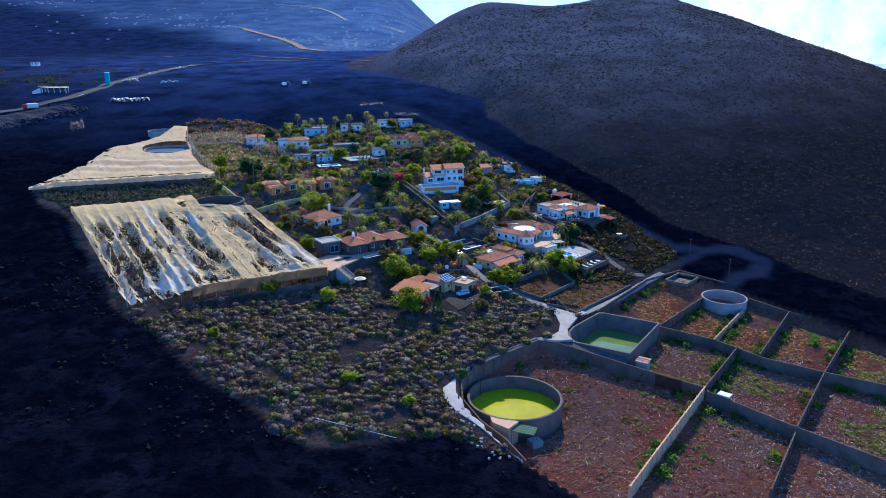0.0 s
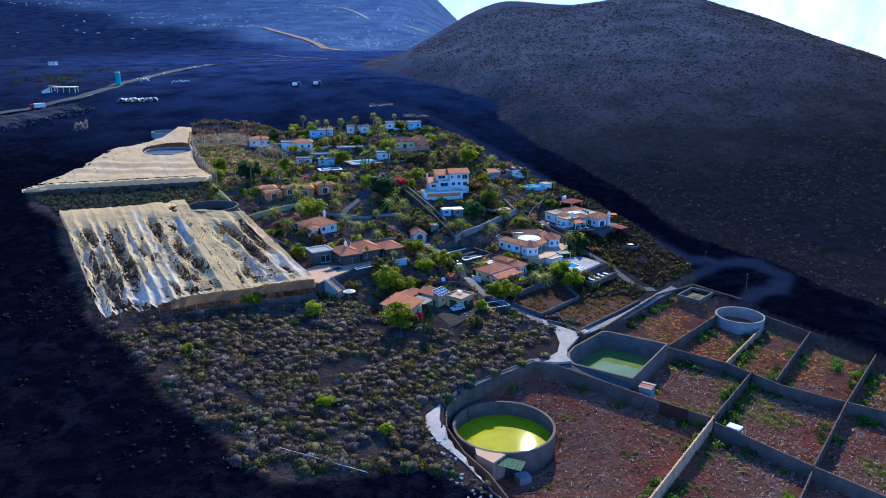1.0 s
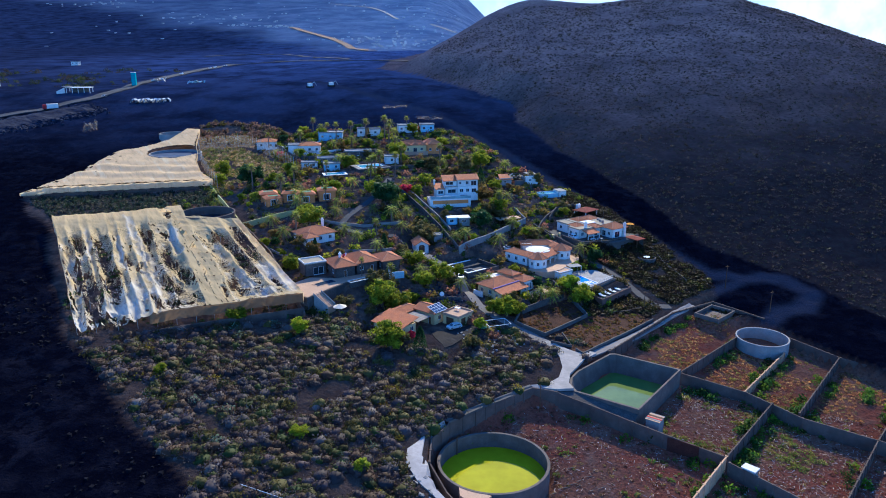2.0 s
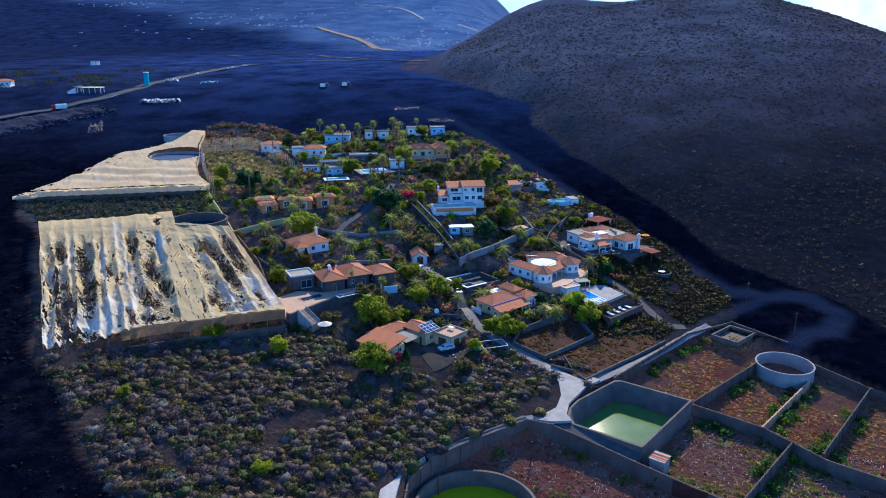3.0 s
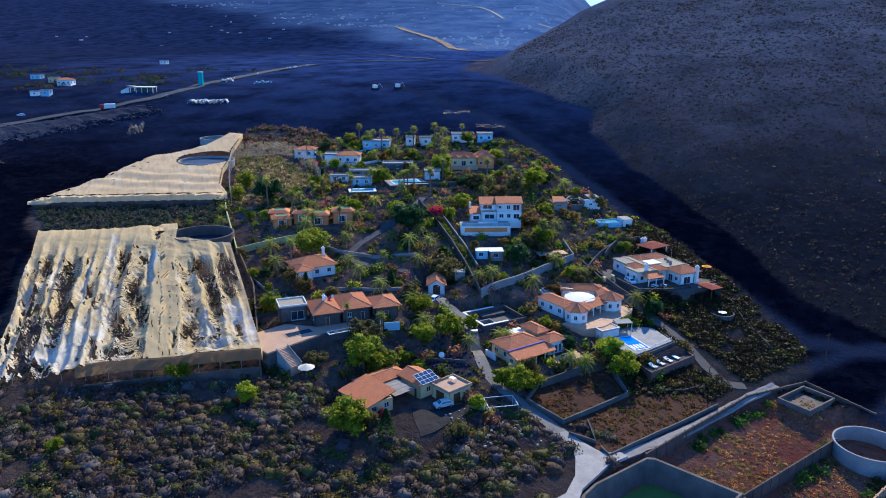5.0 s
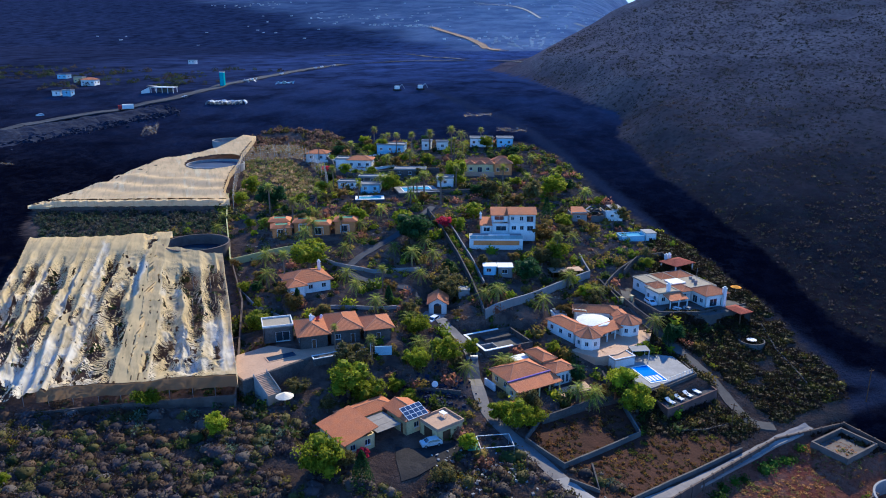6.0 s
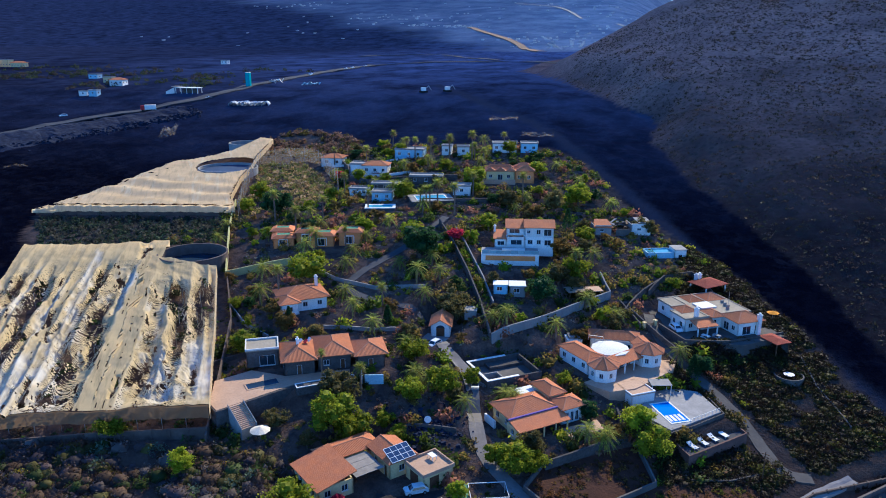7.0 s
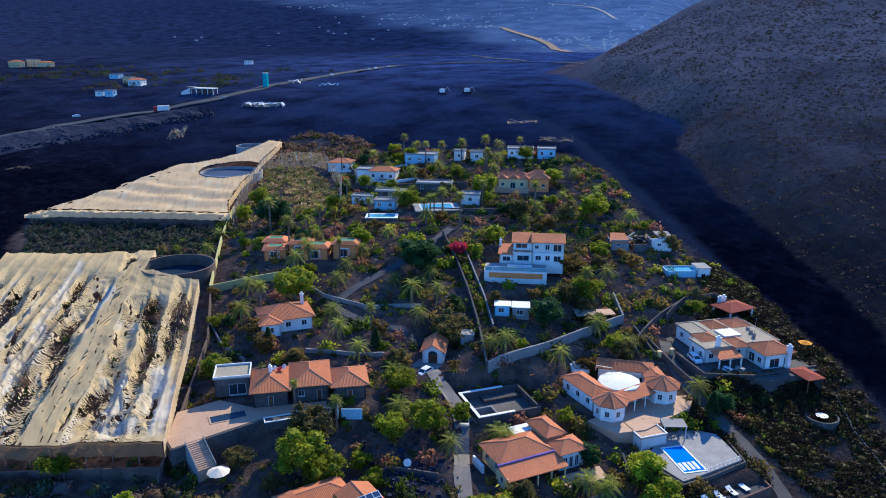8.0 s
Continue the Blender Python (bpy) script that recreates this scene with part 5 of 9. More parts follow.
# ---- the house with solar panels
def solar_house():
    h = thing("house", "yellow house with terracotta roofs and solar panels round a courtyard", "house", pose(-6, 212, -0.6, 0, 0, -35))
    W = {"s": "mixed", "e": "windows", "w": "windows", "n": "windows"}
    walls(h, -5.9, 3.5, -7.8, -1.4, 0, 2.9, M_CREAM, W)
    # front wing: one slope falling to the front
    part("roof_slope", roof_plane([(-6.5, -8.4, 2.9), (4.1, -8.4, 2.9), (4.1, -0.9, 4.4), (-6.5, -0.9, 4.4)]), M_ROOF, h)
    walls(h, -7.6, -3.3, -1.2, 4.6, 0, 3.0, M_CREAM, {"e": "windows"})
    hip_roof(h, -8.2, -2.7, -3.5, 8.0, 3.1, 19, (1, 1))
    walls(h, -2.6, 3.9, 5.6, 10.6, 0, 3.3, M_CREAM, W)
    hip_roof(h, -3.4, 4.6, 5.0, 11.2, 3.4, 20, (0, 1))
    # courtyard roof of old sheets
    for k in range(6):
        part("roof_sheet", boxes((-2.6 + 1.05 * k, -1.58 + 1.05 * k, -0.9, 4.6, 2.75 + 0.03 * (k % 2), 2.82 + 0.03 * (k % 2))), M_OLDSHEET, h)
    # solar panels on the end slope
    pan = new("solar_array")
    pan.parent = h
    pan.matrix_basis = pose(3.05, 8.1, 4.1, 0, 20, 0)
    pan["label"] = "blue-black solar panels in white frames"
    for i in range(3):
        for j in range(4):
            x, y = -1.65 + 1.1 * i, -2.35 + 1.18 * j
            part("panel", boxes((x + 0.03, x + 1.05, y + 0.03, y + 1.13, 0.0, 0.06)), M_SOLAR, pan)
    part("panel_frame", boxes(*[(-1.7, 1.7, -2.4 + 1.18 * j, -2.33 + 1.18 * j, -0.03, 0.09) for j in range(5)], *[(-1.7 + 1.1 * i, -1.63 + 1.1 * i, -2.4, 2.4, -0.02, 0.085) for i in range(4)]), M_FRAME, pan)
    # roof terrace over the garage
    walls(h, 4.6, 10.2, 8.4, 14.6, 0, 2.6, M_CREAM, {"s": [(1.3, 2.6, 0.0, 2.2, "garage")], "e": [(1.2, 2.0, 0, 2.2, "garage")]})
    flat_roof(h, 4.4, 10.4, 8.2, 14.8, 2.9, M_PINK, 0.4, "pink tiled roof terrace")
    table = thing("patio_table", "white patio table with chairs on a roof terrace", "table", h.matrix_basis @ pose(6.4, 12.8, 2.9))
    part("tabletop", boxes((-0.8, 0.8, -0.5, 0.5, 0.7, 0.76)), M_WHITE, table)
    for x in (-0.7, 0.7):
        for y in (-0.4, 0.4):
            part("leg", boxes((x - 0.04, x + 0.04, y - 0.04, y + 0.04, 0, 0.7)), M_WHITE, table)
    draped("pavement", [(-0.2, 209.9), (1.2, 206), (2.8, 203), (4.4, 200), (6.5, 202.3), (8.7, 206.4), (12.2, 210.7), (13.6, 214.4), (11.5, 217), (9.6, 214.2), (3, 209.8)], M_GRAVEL, "dark gravel yard before the house", 0.12, 1.5, -1.0)


M_OLDSHEET = surface("old_grey_sheet", (0.28, 0.25, 0.22), (0.2, 0.18, 0.16), 0.7, 4.0, 0.85, 0.3)
solar_house()


def purple_house():
    h = thing("house", "cream house with terracotta hip roofs and a purple roof band", "house", pose(18.8, 242, -0.2, 0, 0, 47))
    W = {"s": "windows", "e": "mixed", "w": "windows", "n": "windows"}
    walls(h, -5.9, 4.4, -2.4, 4.4, 0, 3.1, M_CREAM, W)
    hip_roof(h, -6.6, 5.0, -3.0, 5.1, 3.2, 22)
    part("roof_slope", roof_plane([(-7.0, -6.8, 2.35), (5.0, -6.8, 2.35), (5.0, -3.0, 3.3), (-7.0, -3.0, 3.3)]), M_ROOF, h)
    part("roof_band", boxes((-7.0, 5.0, -3.2, -2.85, 3.3, 3.52)), M_PURPLE, h, "painted purple band")
    for k in range(5):
        part("post", boxes((-6.6 + 2.75 * k, -6.35 + 2.75 * k, -6.5, -6.25, 0, 2.4)), M_CREAM, h)
    wall_panel(h, (-6.9, -2.4), (-6.9, -6.4), 0, 2.6, [(1.4, 1.0, 0.9, 1.1, "window")], M_CREAM)
    walls(h, 5.0, 8.6, 0.4, 6.6, 0, 4.1, M_CREAM, W)
    hip_roof(h, 4.6, 9.1, -0.1, 7.2, 4.2, 22)
    walls(h, 4.6, 10.0, -4.4, 0.0, 0, 3.2, M_WHITE, {"s": [(1.0, 0.8, 0.2, 2.1, "window"), (2.2, 0.8, 0.2, 2.1, "window"), (3.4, 0.8, 0.2, 2.1, "window")], "e": "windows"})
    hip_roof(h, 4.4, 10.6, -5.0, 0.4, 3.4, 22)
    part("flat_roof", boxes((1.0, 5.2, 4.4, 7.6, 3.0, 3.3)), M_WHITE, h)
    structure(part("pavement", prism([(25, 240), (31.5, 246.5), (33.5, 243.5), (28, 238)], -2.5, 0.0), M_PINK), "pink paved terrace beside the house")
    part("curved_wall", boxes((-8.0, -7.6, 0.5, 4.2, 0, 1.6)), M_WHITE, h)


purple_house()


def octagon_roof(parent, cx, cy, r, z, pitch=26, n=8):
    top = (cx, cy, z + r * math.cos(math.pi / n) * math.tan(radians(pitch)))
    ring = [(cx + r * math.cos((k + 0.5) * math.tau / n), cy + r * math.sin((k + 0.5) * math.tau / n), z) for k in range(n)]
    for k in range(n):
        part("roof_slope", roof_plane([ring[k], ring[(k + 1) % n], top]), M_ROOF, parent)
    ridge_caps(parent, [(p, top) for p in ring], M_CAP)


def round_house():
    h = thing("house", "white villa with two round towers, terracotta roofs and a white dome", "house", pose(30, 269, 2.4))
    for cx, cy, r in ((0.6, -7.9, 3.1), (9.2, 3.4, 3.2)):
        n = 8
        ring = [(cx + r * math.cos((k + 0.5) * math.tau / n), cy + r * math.sin((k + 0.5) * math.tau / n)) for k in range(n)]
        for k in range(n):
            a, b = ring[k], ring[(k + 1) % n]
            L = math.hypot(b[0] - a[0], b[1] - a[1])
            wall_panel(h, a, b, 0, 3.2, [(L / 2 - 0.45, 0.9, 0.9, 1.2, "window")] if k in (4, 5, 6, 7) else [], M_WHITE)
        octagon_roof(h, cx, cy, r + 0.6, 3.25)
    # wing to the west, wing at the back, and the veranda between the towers
    def wing(name, x, y, turn, L, d, eave, pitch, sides, hips=(1, 1)):
        w = new(name)
        w.parent = h
        w.matrix_basis = pose(x, y, 0, 0, 0, turn)
        walls(w, -L / 2 + 0.5, L / 2 - 0.5, -d / 2 + 0.5, d / 2 - 0.5, 0, eave, M_WHITE, sides)
        hip_roof(w, -L / 2, L / 2, -d / 2, d / 2, eave + 0.1, pitch, hips)
    wing("west_wing", -4.9, -2.6, -42, 11.0, 5.6, 3.1, 20, {"s": "windows", "w": "windows"})
    wing("north_wing", 1.0, 8.5, 8, 12.0, 5.4, 3.4, 24, {"s": "windows", "e": "windows"})
    wing("east_wing", 7.0, 7.0, -62, 7.0, 4.6, 3.2, 20, {"e": "windows"})
    part("roof_slope", roof_plane([(3.0, -7.2, 2.5), (8.6, 0.4, 2.5), (6.0, 2.4, 3.5), (0.6, -5.0, 3.5)]), M_ROOF, h)
    for k in range(4):
        q = k / 3
        bm = bmesh.new()
        tube(bm, (3.2 + 5.2 * q, -6.8 + 7.1 * q, 0), (3.2 + 5.2 * q, -6.8 + 7.1 * q, 2.5), 0.14, n=8)
        part("column", bm, M_WHITE, h)
    wall_panel(h, (1.4, -4.6), (6.6, 2.4), 0, 3.0, [(1.2, 1.2, 0, 2.1, "window"), (3.6, 1.2, 0, 2.1, "window"), (6.0, 1.2, 0.0, 2.1, "window")], M_WHITE)
    # dome
    bm = bmesh.new()
    n, r = 11, 4.3
    prev = [bm.verts.new((1.0 + r * math.cos(k * math.tau / n), 0.8 + r * math.sin(k * math.tau / n), 3.0)) for k in range(n)]
    for j, (q, z) in enumerate(((1.0, 3.42), (0.9, 3.46), (0.62, 3.58), (0.32, 3.7), (0.1, 3.74))):
        ring = [bm.verts.new((1.0 + q * r * math.cos(k * math.tau / n), 0.8 + q * r * math.sin(k * math.tau / n), z)) for k in range(n)]
        for k in range(n):
            bm.faces.new((prev[k], prev[(k + 1) % n], ring[(k + 1) % n], ring[k]))
        prev = ring
    bm.faces.new(prev)
    part("dome", bm, M_WHITE, h, "low white faceted dome")
    part("roof_rail", boxes((-4.5, -1.0, 4.2, 4.3, 4.4, 4.5), (-4.5, -4.4, 4.2, 4.3, 3.2, 4.5), (-1.1, -1.0, 4.2, 4.3, 3.2, 4.5)), M_METAL, h)
    structure(part("pavement", prism([(27, 257), (33, 254.5), (38, 258), (45, 270), (45.5, 276), (40, 277), (32, 264)], 0.0, 2.5), M_PINK), "pink tiled terrace before the round villa")
    # the lower annex with an outside stair, and the pool terrace
    a = thing("annex", "small white flat-roofed annex with a pink roof and outside stairs", "annex", pose(38.2, 259.2, -2.2, 0, 0, 40))
    walls(a, -3.4, 2.2, -3.0, 3.0, 0, 4.2, M_WHITE, {"s": "windows"})
    flat_roof(a, -3.5, 2.3, -3.1, 3.1, 4.5, M_PINK, 0.2, "pink tiled roof", M_WHITE)
    for k in range(12):
        part("step", boxes((2.35, 3.5, -3.0 + 0.42 * k, -2.58 + 0.42 * k, 0, 0.36 * (k + 1))), M_PINK, a)
    part("stair_wall", boxes((3.5, 3.7, -3.0, 2.6, 0, 1.2), (3.5, 3.7, -0.5, 2.6, 1.2, 3.4)), M_WHITE, a)


round_house()


M_SANDROOF = surface("sand_roof", (0.36, 0.31, 0.23), (0.28, 0.24, 0.18), 0.4, 3.0, 0.9, 0.2)
M_PALEPAVE = surface("pale_paving", (0.3, 0.285, 0.275), (0.21, 0.2, 0.195), 0.4, 2.5, 0.85, 0.2)


def pool_terrace():
    deck = [(38.8, 252), (45.8, 246.8), (49, 250.5), (55, 257.8), (50.5, 265.5), (42, 265.8)]
    structure(part("pool_deck", prism(deck, -6.5, 0.2), M_PALEPAVE), "white paved pool terrace on a tall dark wall")
    wall_run("wall_pool", [(39.2, 250.6), (45.9, 246.1), (49.8, 250.2), (55.6, 257.6), (52.5, 264)], 3.0, M_STONE, "dark stone wall below the pool terrace", 0.3, tops=[0.1] * 5)
    p = thing("swimming_pool", "bright blue swimming pool with white steps", "pool", pose(45.2, 254.0, 0.2, 0, 0, 34))
    part("coping", boxes((-2.3, 2.3, -4.3, -4.0, 0, 0.1), (-2.3, 2.3, 4.0, 4.3, 0, 0.1), (-2.3, -2.0, -4.0, 4.0, 0, 0.1), (2.0, 2.3, -4.0, 4.0, 0, 0.1)), M_WHITE, p)
    part("water_surface", boxes((-2.0, 2.0, -4.0, 4.0, -0.05, 0.03)), M_POOL, p)
    for k in range(4):
        part("step", boxes((-1.8 + 0.9 * k, -1.2 + 0.9 * k, -3.4, -1.0, 0.03, 0.05)), M_WHITE, p)
    r = thing("railing", "thin white railing along the pool terrace", "railing", pose(49.2, 250.6, 0.2, 0, 0, 51))
    for k in range(9):
        part("post", boxes((1.1 * k - 0.03, 1.1 * k + 0.03, -0.03, 0.03, 0, 1.0)), M_FRAME, r)
    part("rail", boxes((0, 8.8, -0.03, 0.03, 0.95, 1.02)), M_FRAME, r)
    g = thing("pergola", "white flat pergola roof on posts by the pool", "pergola", pose(42.6, 262.3, 0.2, 0, 0, 20))
    part("roof_panel", boxes((-2.2, 2.2, -1.6, 1.6, 2.4, 2.5)), M_CONC, g)
    for x in (-2, 2):
        for y in (-1.4, 1.4):
            part("post", boxes((x - 0.07, x + 0.07, y - 0.07, y + 0.07, 0, 2.4)), M_WHITE, g)
    # lower sun deck with loungers
    low = [(46.5, 246.2), (49.5, 241.8), (59.5, 253.8), (56, 258)]
    structure(part("sun_deck", prism(low, -7, -1.9), M_ASPHALT), "dark paved sun deck below the pool")
    wall_run("wall_deck", [(46.3, 246.0), (49.5, 241.2), (59.9, 253.6), (56.5, 258.4)], 2.0, surface("rust_render", (0.15, 0.09, 0.07), (0.1, 0.065, 0.055), 0.5, 3, 0.9, 0.2), "low reddish wall round the sun deck", 0.35, tops=[-1.4] * 4)
    first = None
    for k in range(4):
        q = k / 3
        m = pose(50.0 + 5.6 * q, 245.2 + 6.6 * q, -1.9, 0, 0, 47)
        if first is None:
            first = thing("sun_lounger", "white sun lounger on a dark sun deck", "lounger", m, "sun loungers in a row")
            part("mattress", boxes((-0.55, 0.55, -1.0, 0.5, 0.3, 0.4)), M_WHITE, first)
            bm = bmesh.new()
            box(bm, -0.55, 0.55, 0, 0.9, 0, 0.1, pose(0, 0.5, 0.3, 25))
            part("backrest", bm, M_WHITE, first)
            for x in (-0.45, 0.4):
                for y in (-0.9, 0.6):
                    part("leg", boxes((x, x + 0.06, y, y + 0.06, 0, 0.3)), M_FRAME, first)
        else:
            copy_thing(first, m)


pool_terrace()


GATE = (38.4, 287.1, 45)      # place and turn of the yard gate


def hill_house():
    h = thing("house", "white bungalow with sand-coloured flat roofs, terracotta hip roofs and chimneys", "house", pose(52, 297, 5.2, 0, 0, -53))
    walls(h, -9.5, 4.9, -4.0, 8.0, 0, 3.2, M_WHITE, {"e": [(1.0, 1.6, 0.2, 2.0, "window"), (4.3, 1.1, 0.9, 1.2, "window")], "w": "mixed", "n": "windows"})
    walls(h, -9.5, -1.0, -8.4, -4.02, 0, 3.1, M_WHITE, {"s": "windows", "w": "windows"})
    walls(h, -0.98, 4.9, -10.4, -4.02, 0, 3.2, M_WHITE, {"s": [(0.8, 1.0, 0.8, 1.3, "window"), (3.6, 1.0, 0.8, 1.3, "window")], "e": [(1.0, 1.2, 0.9, 1.2, "window"), (3.6, 1.0, 0.0, 2.1, "door")]})
    walls(h, 4.92, 10.9, 0.0, 6.6, 0, 3.3, M_WHITE, {"e": [(1.4, 2.4, 0.1, 2.1, "window"), (4.9, 0.9, 0.1, 2.1, "door")], "s": [(0.8, 1.8, 0.2, 2.0, "window"), (3.6, 1.2, 0.9, 1.2, "window")]})
    for x0, x1, y0, y1 in ((-9.8, 5.2, -4.2, 8.3), (-9.8, -1.22, -8.7, -4.22), (-1.2, 5.2, -10.7, -4.22)):
        flat_roof(h, x0, x1, y0, y1, 3.45, M_SANDROOF, 0.14, "sand-coloured flat roof")
    for x0, x1, y0, y1 in ((-9.4, -4.4, -2.7, 1.7), (-9.3, -3.9, 2.2, 7.8), (-3.2, 1.6, -9.2, -4.4), (0.9, 6.4, -3.9, 0.2)):
        hip_roof(h, x0, x1, y0, y1, 3.46, 24)
    hip_roof(h, 4.6, 11.6, -0.7, 7.3, 3.48, 25)
    part("roof_slope", roof_plane([(8.6, -9.4, 2.3), (8.6, -3.6, 2.3), (5.2, -3.6, 3.1), (5.2, -9.4, 3.1)]), M_ROOF, h)
    for y in (-9.2, -6.5, -3.8):
        part("post", boxes((8.2, 8.44, y - 0.12, y + 0.12, 0, 2.4)), M_WHITE, h)
    chimney(h, 4.4, -7.1, 3.4, 5.4, 0.42)
    chimney(h, 11.5, 5.4, 0.0, 5.0, 0.42)
    part("skylight", boxes((-3.3, 0.6, -2.7, 1.7, 3.46, 3.75)), M_WHITE, h, "bright white roof light")
    for k in range(3):
        part("roof_box", boxes((-2.6 + 2.1 * k, -2.0 + 2.1 * k, 5.2 - 0.8 * k, 5.8 - 0.8 * k, 3.46, 4.0 + 0.2 * k)), M_CONC, h)
    bm = bmesh.new()
    tube(bm, (1.2, 4.6, 3.4), (1.2, 4.6, 7.6), 0.04, n=5)
    part("aerial", bm, M_METAL, h)
    for x, y, c in ((9.6, -8.0, M_WHITE), (10.2, -5.4, M_CONC)):
        t = thing("patio_table", "white patio table on a bungalow's terrace", "table", h.matrix_basis @ pose(x, y, 0.06, 0, 0, 20))
        part("tabletop", boxes((-0.9, 0.9, -0.5, 0.5, 0.7, 0.77)), c, t)
        for q in (-0.75, 0.75):
            part("trestle", boxes((q - 0.05, q + 0.05, -0.4, 0.4, 0, 0.7)), M_FRAME, t)
        for q in (-0.85, 0.85):
            part("bench", boxes((-0.8, 0.8, q - 0.15, q + 0.15, 0.36, 0.44)), c, t)
    structure(part("pavement", prism([(37, 301), (39, 291), (46, 281), (60, 283), (69, 292), (66, 297), (58, 291), (44, 293)], 1.5, 5.25), M_DARKCONC), "grey paved yard round the bungalow")
    wall_run("wall_yard", [(40.6, 288.2), (47, 279.8), (56.1, 283.2), (64, 289.6), (69, 294)], 1.0, M_STONE, "dark stone retaining wall of the yard", 0.4, tops=[6.2, 6.1, 5.8, 5.6, 5.6])
    wall_run("wall_yard", [(30.4, 294), (36.4, 285)], 1.6, M_STONE, "dark stone wall beside the yard gate", 0.4)
    wall_run("wall_yard", [(36.8, 303), (40, 312), (47, 318), (54, 311)], 1.8, M_STONE, "curved dark stone wall behind the bungalow", 0.4)
    g = thing("gazebo", "open gazebo with a broad dark red tiled roof", "gazebo", pose(51.5, 312.6, 7.5, 0, 0, 48))
    hip_roof(g, -4.2, 4.2, -3.3, 3.3, 2.7, 17, material=M_REDROOF, caps=False)
    for x in (-3.6, 3.6):
        for y in (-2.7, 2.7):
            part("post", boxes((x - 0.15, x + 0.15, y - 0.15, y + 0.15, -2.0, 2.75)), M_WHITE, g)
    for q in (-0.8, 0.5):
        chimney(g, q, 3.5, -1.5, 4.0, 0.4)
    s = thing("shed", "small open shed with a dark red tiled roof", "shed", pose(66.8, 288.8, gz(66.8, 288.8), 0, 0, -50))
    hip_roof(s, -3.0, 3.0, -2.2, 2.2, 2.4, 14, material=M_REDROOF, caps=False)
    for x in (-2.6, 2.6):
        for y in (-1.8, 1.8):
            part("post", boxes((x - 0.1, x + 0.1, y - 0.1, y + 0.1, -1, 2.45)), M_WOOD, s)
    part("wall", boxes((-2.6, 2.6, 1.7, 1.9, -1.0, 2.4)), M_STONE, s)
    c = thing("patio_slab", "round white table slab in a dark garden", "table", pose(69.5, 279, gz(69.5, 279)))
    part("tabletop", disc(0, 0, 1.2, 0.8, 20), M_WHITE, c)
    bm = bmesh.new()
    tube(bm, (0, 0, -0.2), (0, 0, 0.79), 0.25)
    part("pedestal", bm, M_CONC, c)
    ring = thing("round_garden_wall", "low round dark stone wall of a garden seat", "wall", pose(69.5, 279, gz(69.5, 279)))
    part("wall", ring_wall(0, 0, 3.2, -0.8, 0.7, 0.4, 24), M_STONE, ring)
    gate = thing("yard_gate", "dark gate between yellow posts at the yard", "gate", pose(GATE[0], GATE[1], 5.0, 0, 0, GATE[2]))
    for x in (-1.7, 1.7):
        p = part("post", boxes((x - 0.35, x + 0.35, -0.35, 0.35, -2, 1.7)), M_CREAM, gate, "yellow rendered gate post")
        part("cap", boxes((x - 0.45, x + 0.45, -0.45, 0.45, 1.7, 1.9)), M_CREAM, p)
    for k in range(8):
        part("bar", boxes((-1.3 + 0.36 * k, -1.22 + 0.36 * k, -0.04, 0.04, 0.05, 1.3)), M_WOOD, gate)
    y = thing("garden_umbrella", "small orange parasol on the slope", "parasol", pose(67.2, 302, gz(67.2, 302)))
    bm = bmesh.new()
    tube(bm, (0, 0, 2.0), (0, 0, 2.5), 1.5, 0.05, 8)
    part("canopy", bm, M_ORANGESHEET, y)
    bm = bmesh.new()
    tube(bm, (0, 0, 0), (0, 0, 2.1), 0.04)
    part("pole", bm, M_METAL, y)


M_ORANGESHEET = surface("orange_cloth", (0.75, 0.3, 0.02), (0.65, 0.25, 0.02), 1.0, 5.0, 0.8, 0.1)
hill_house()


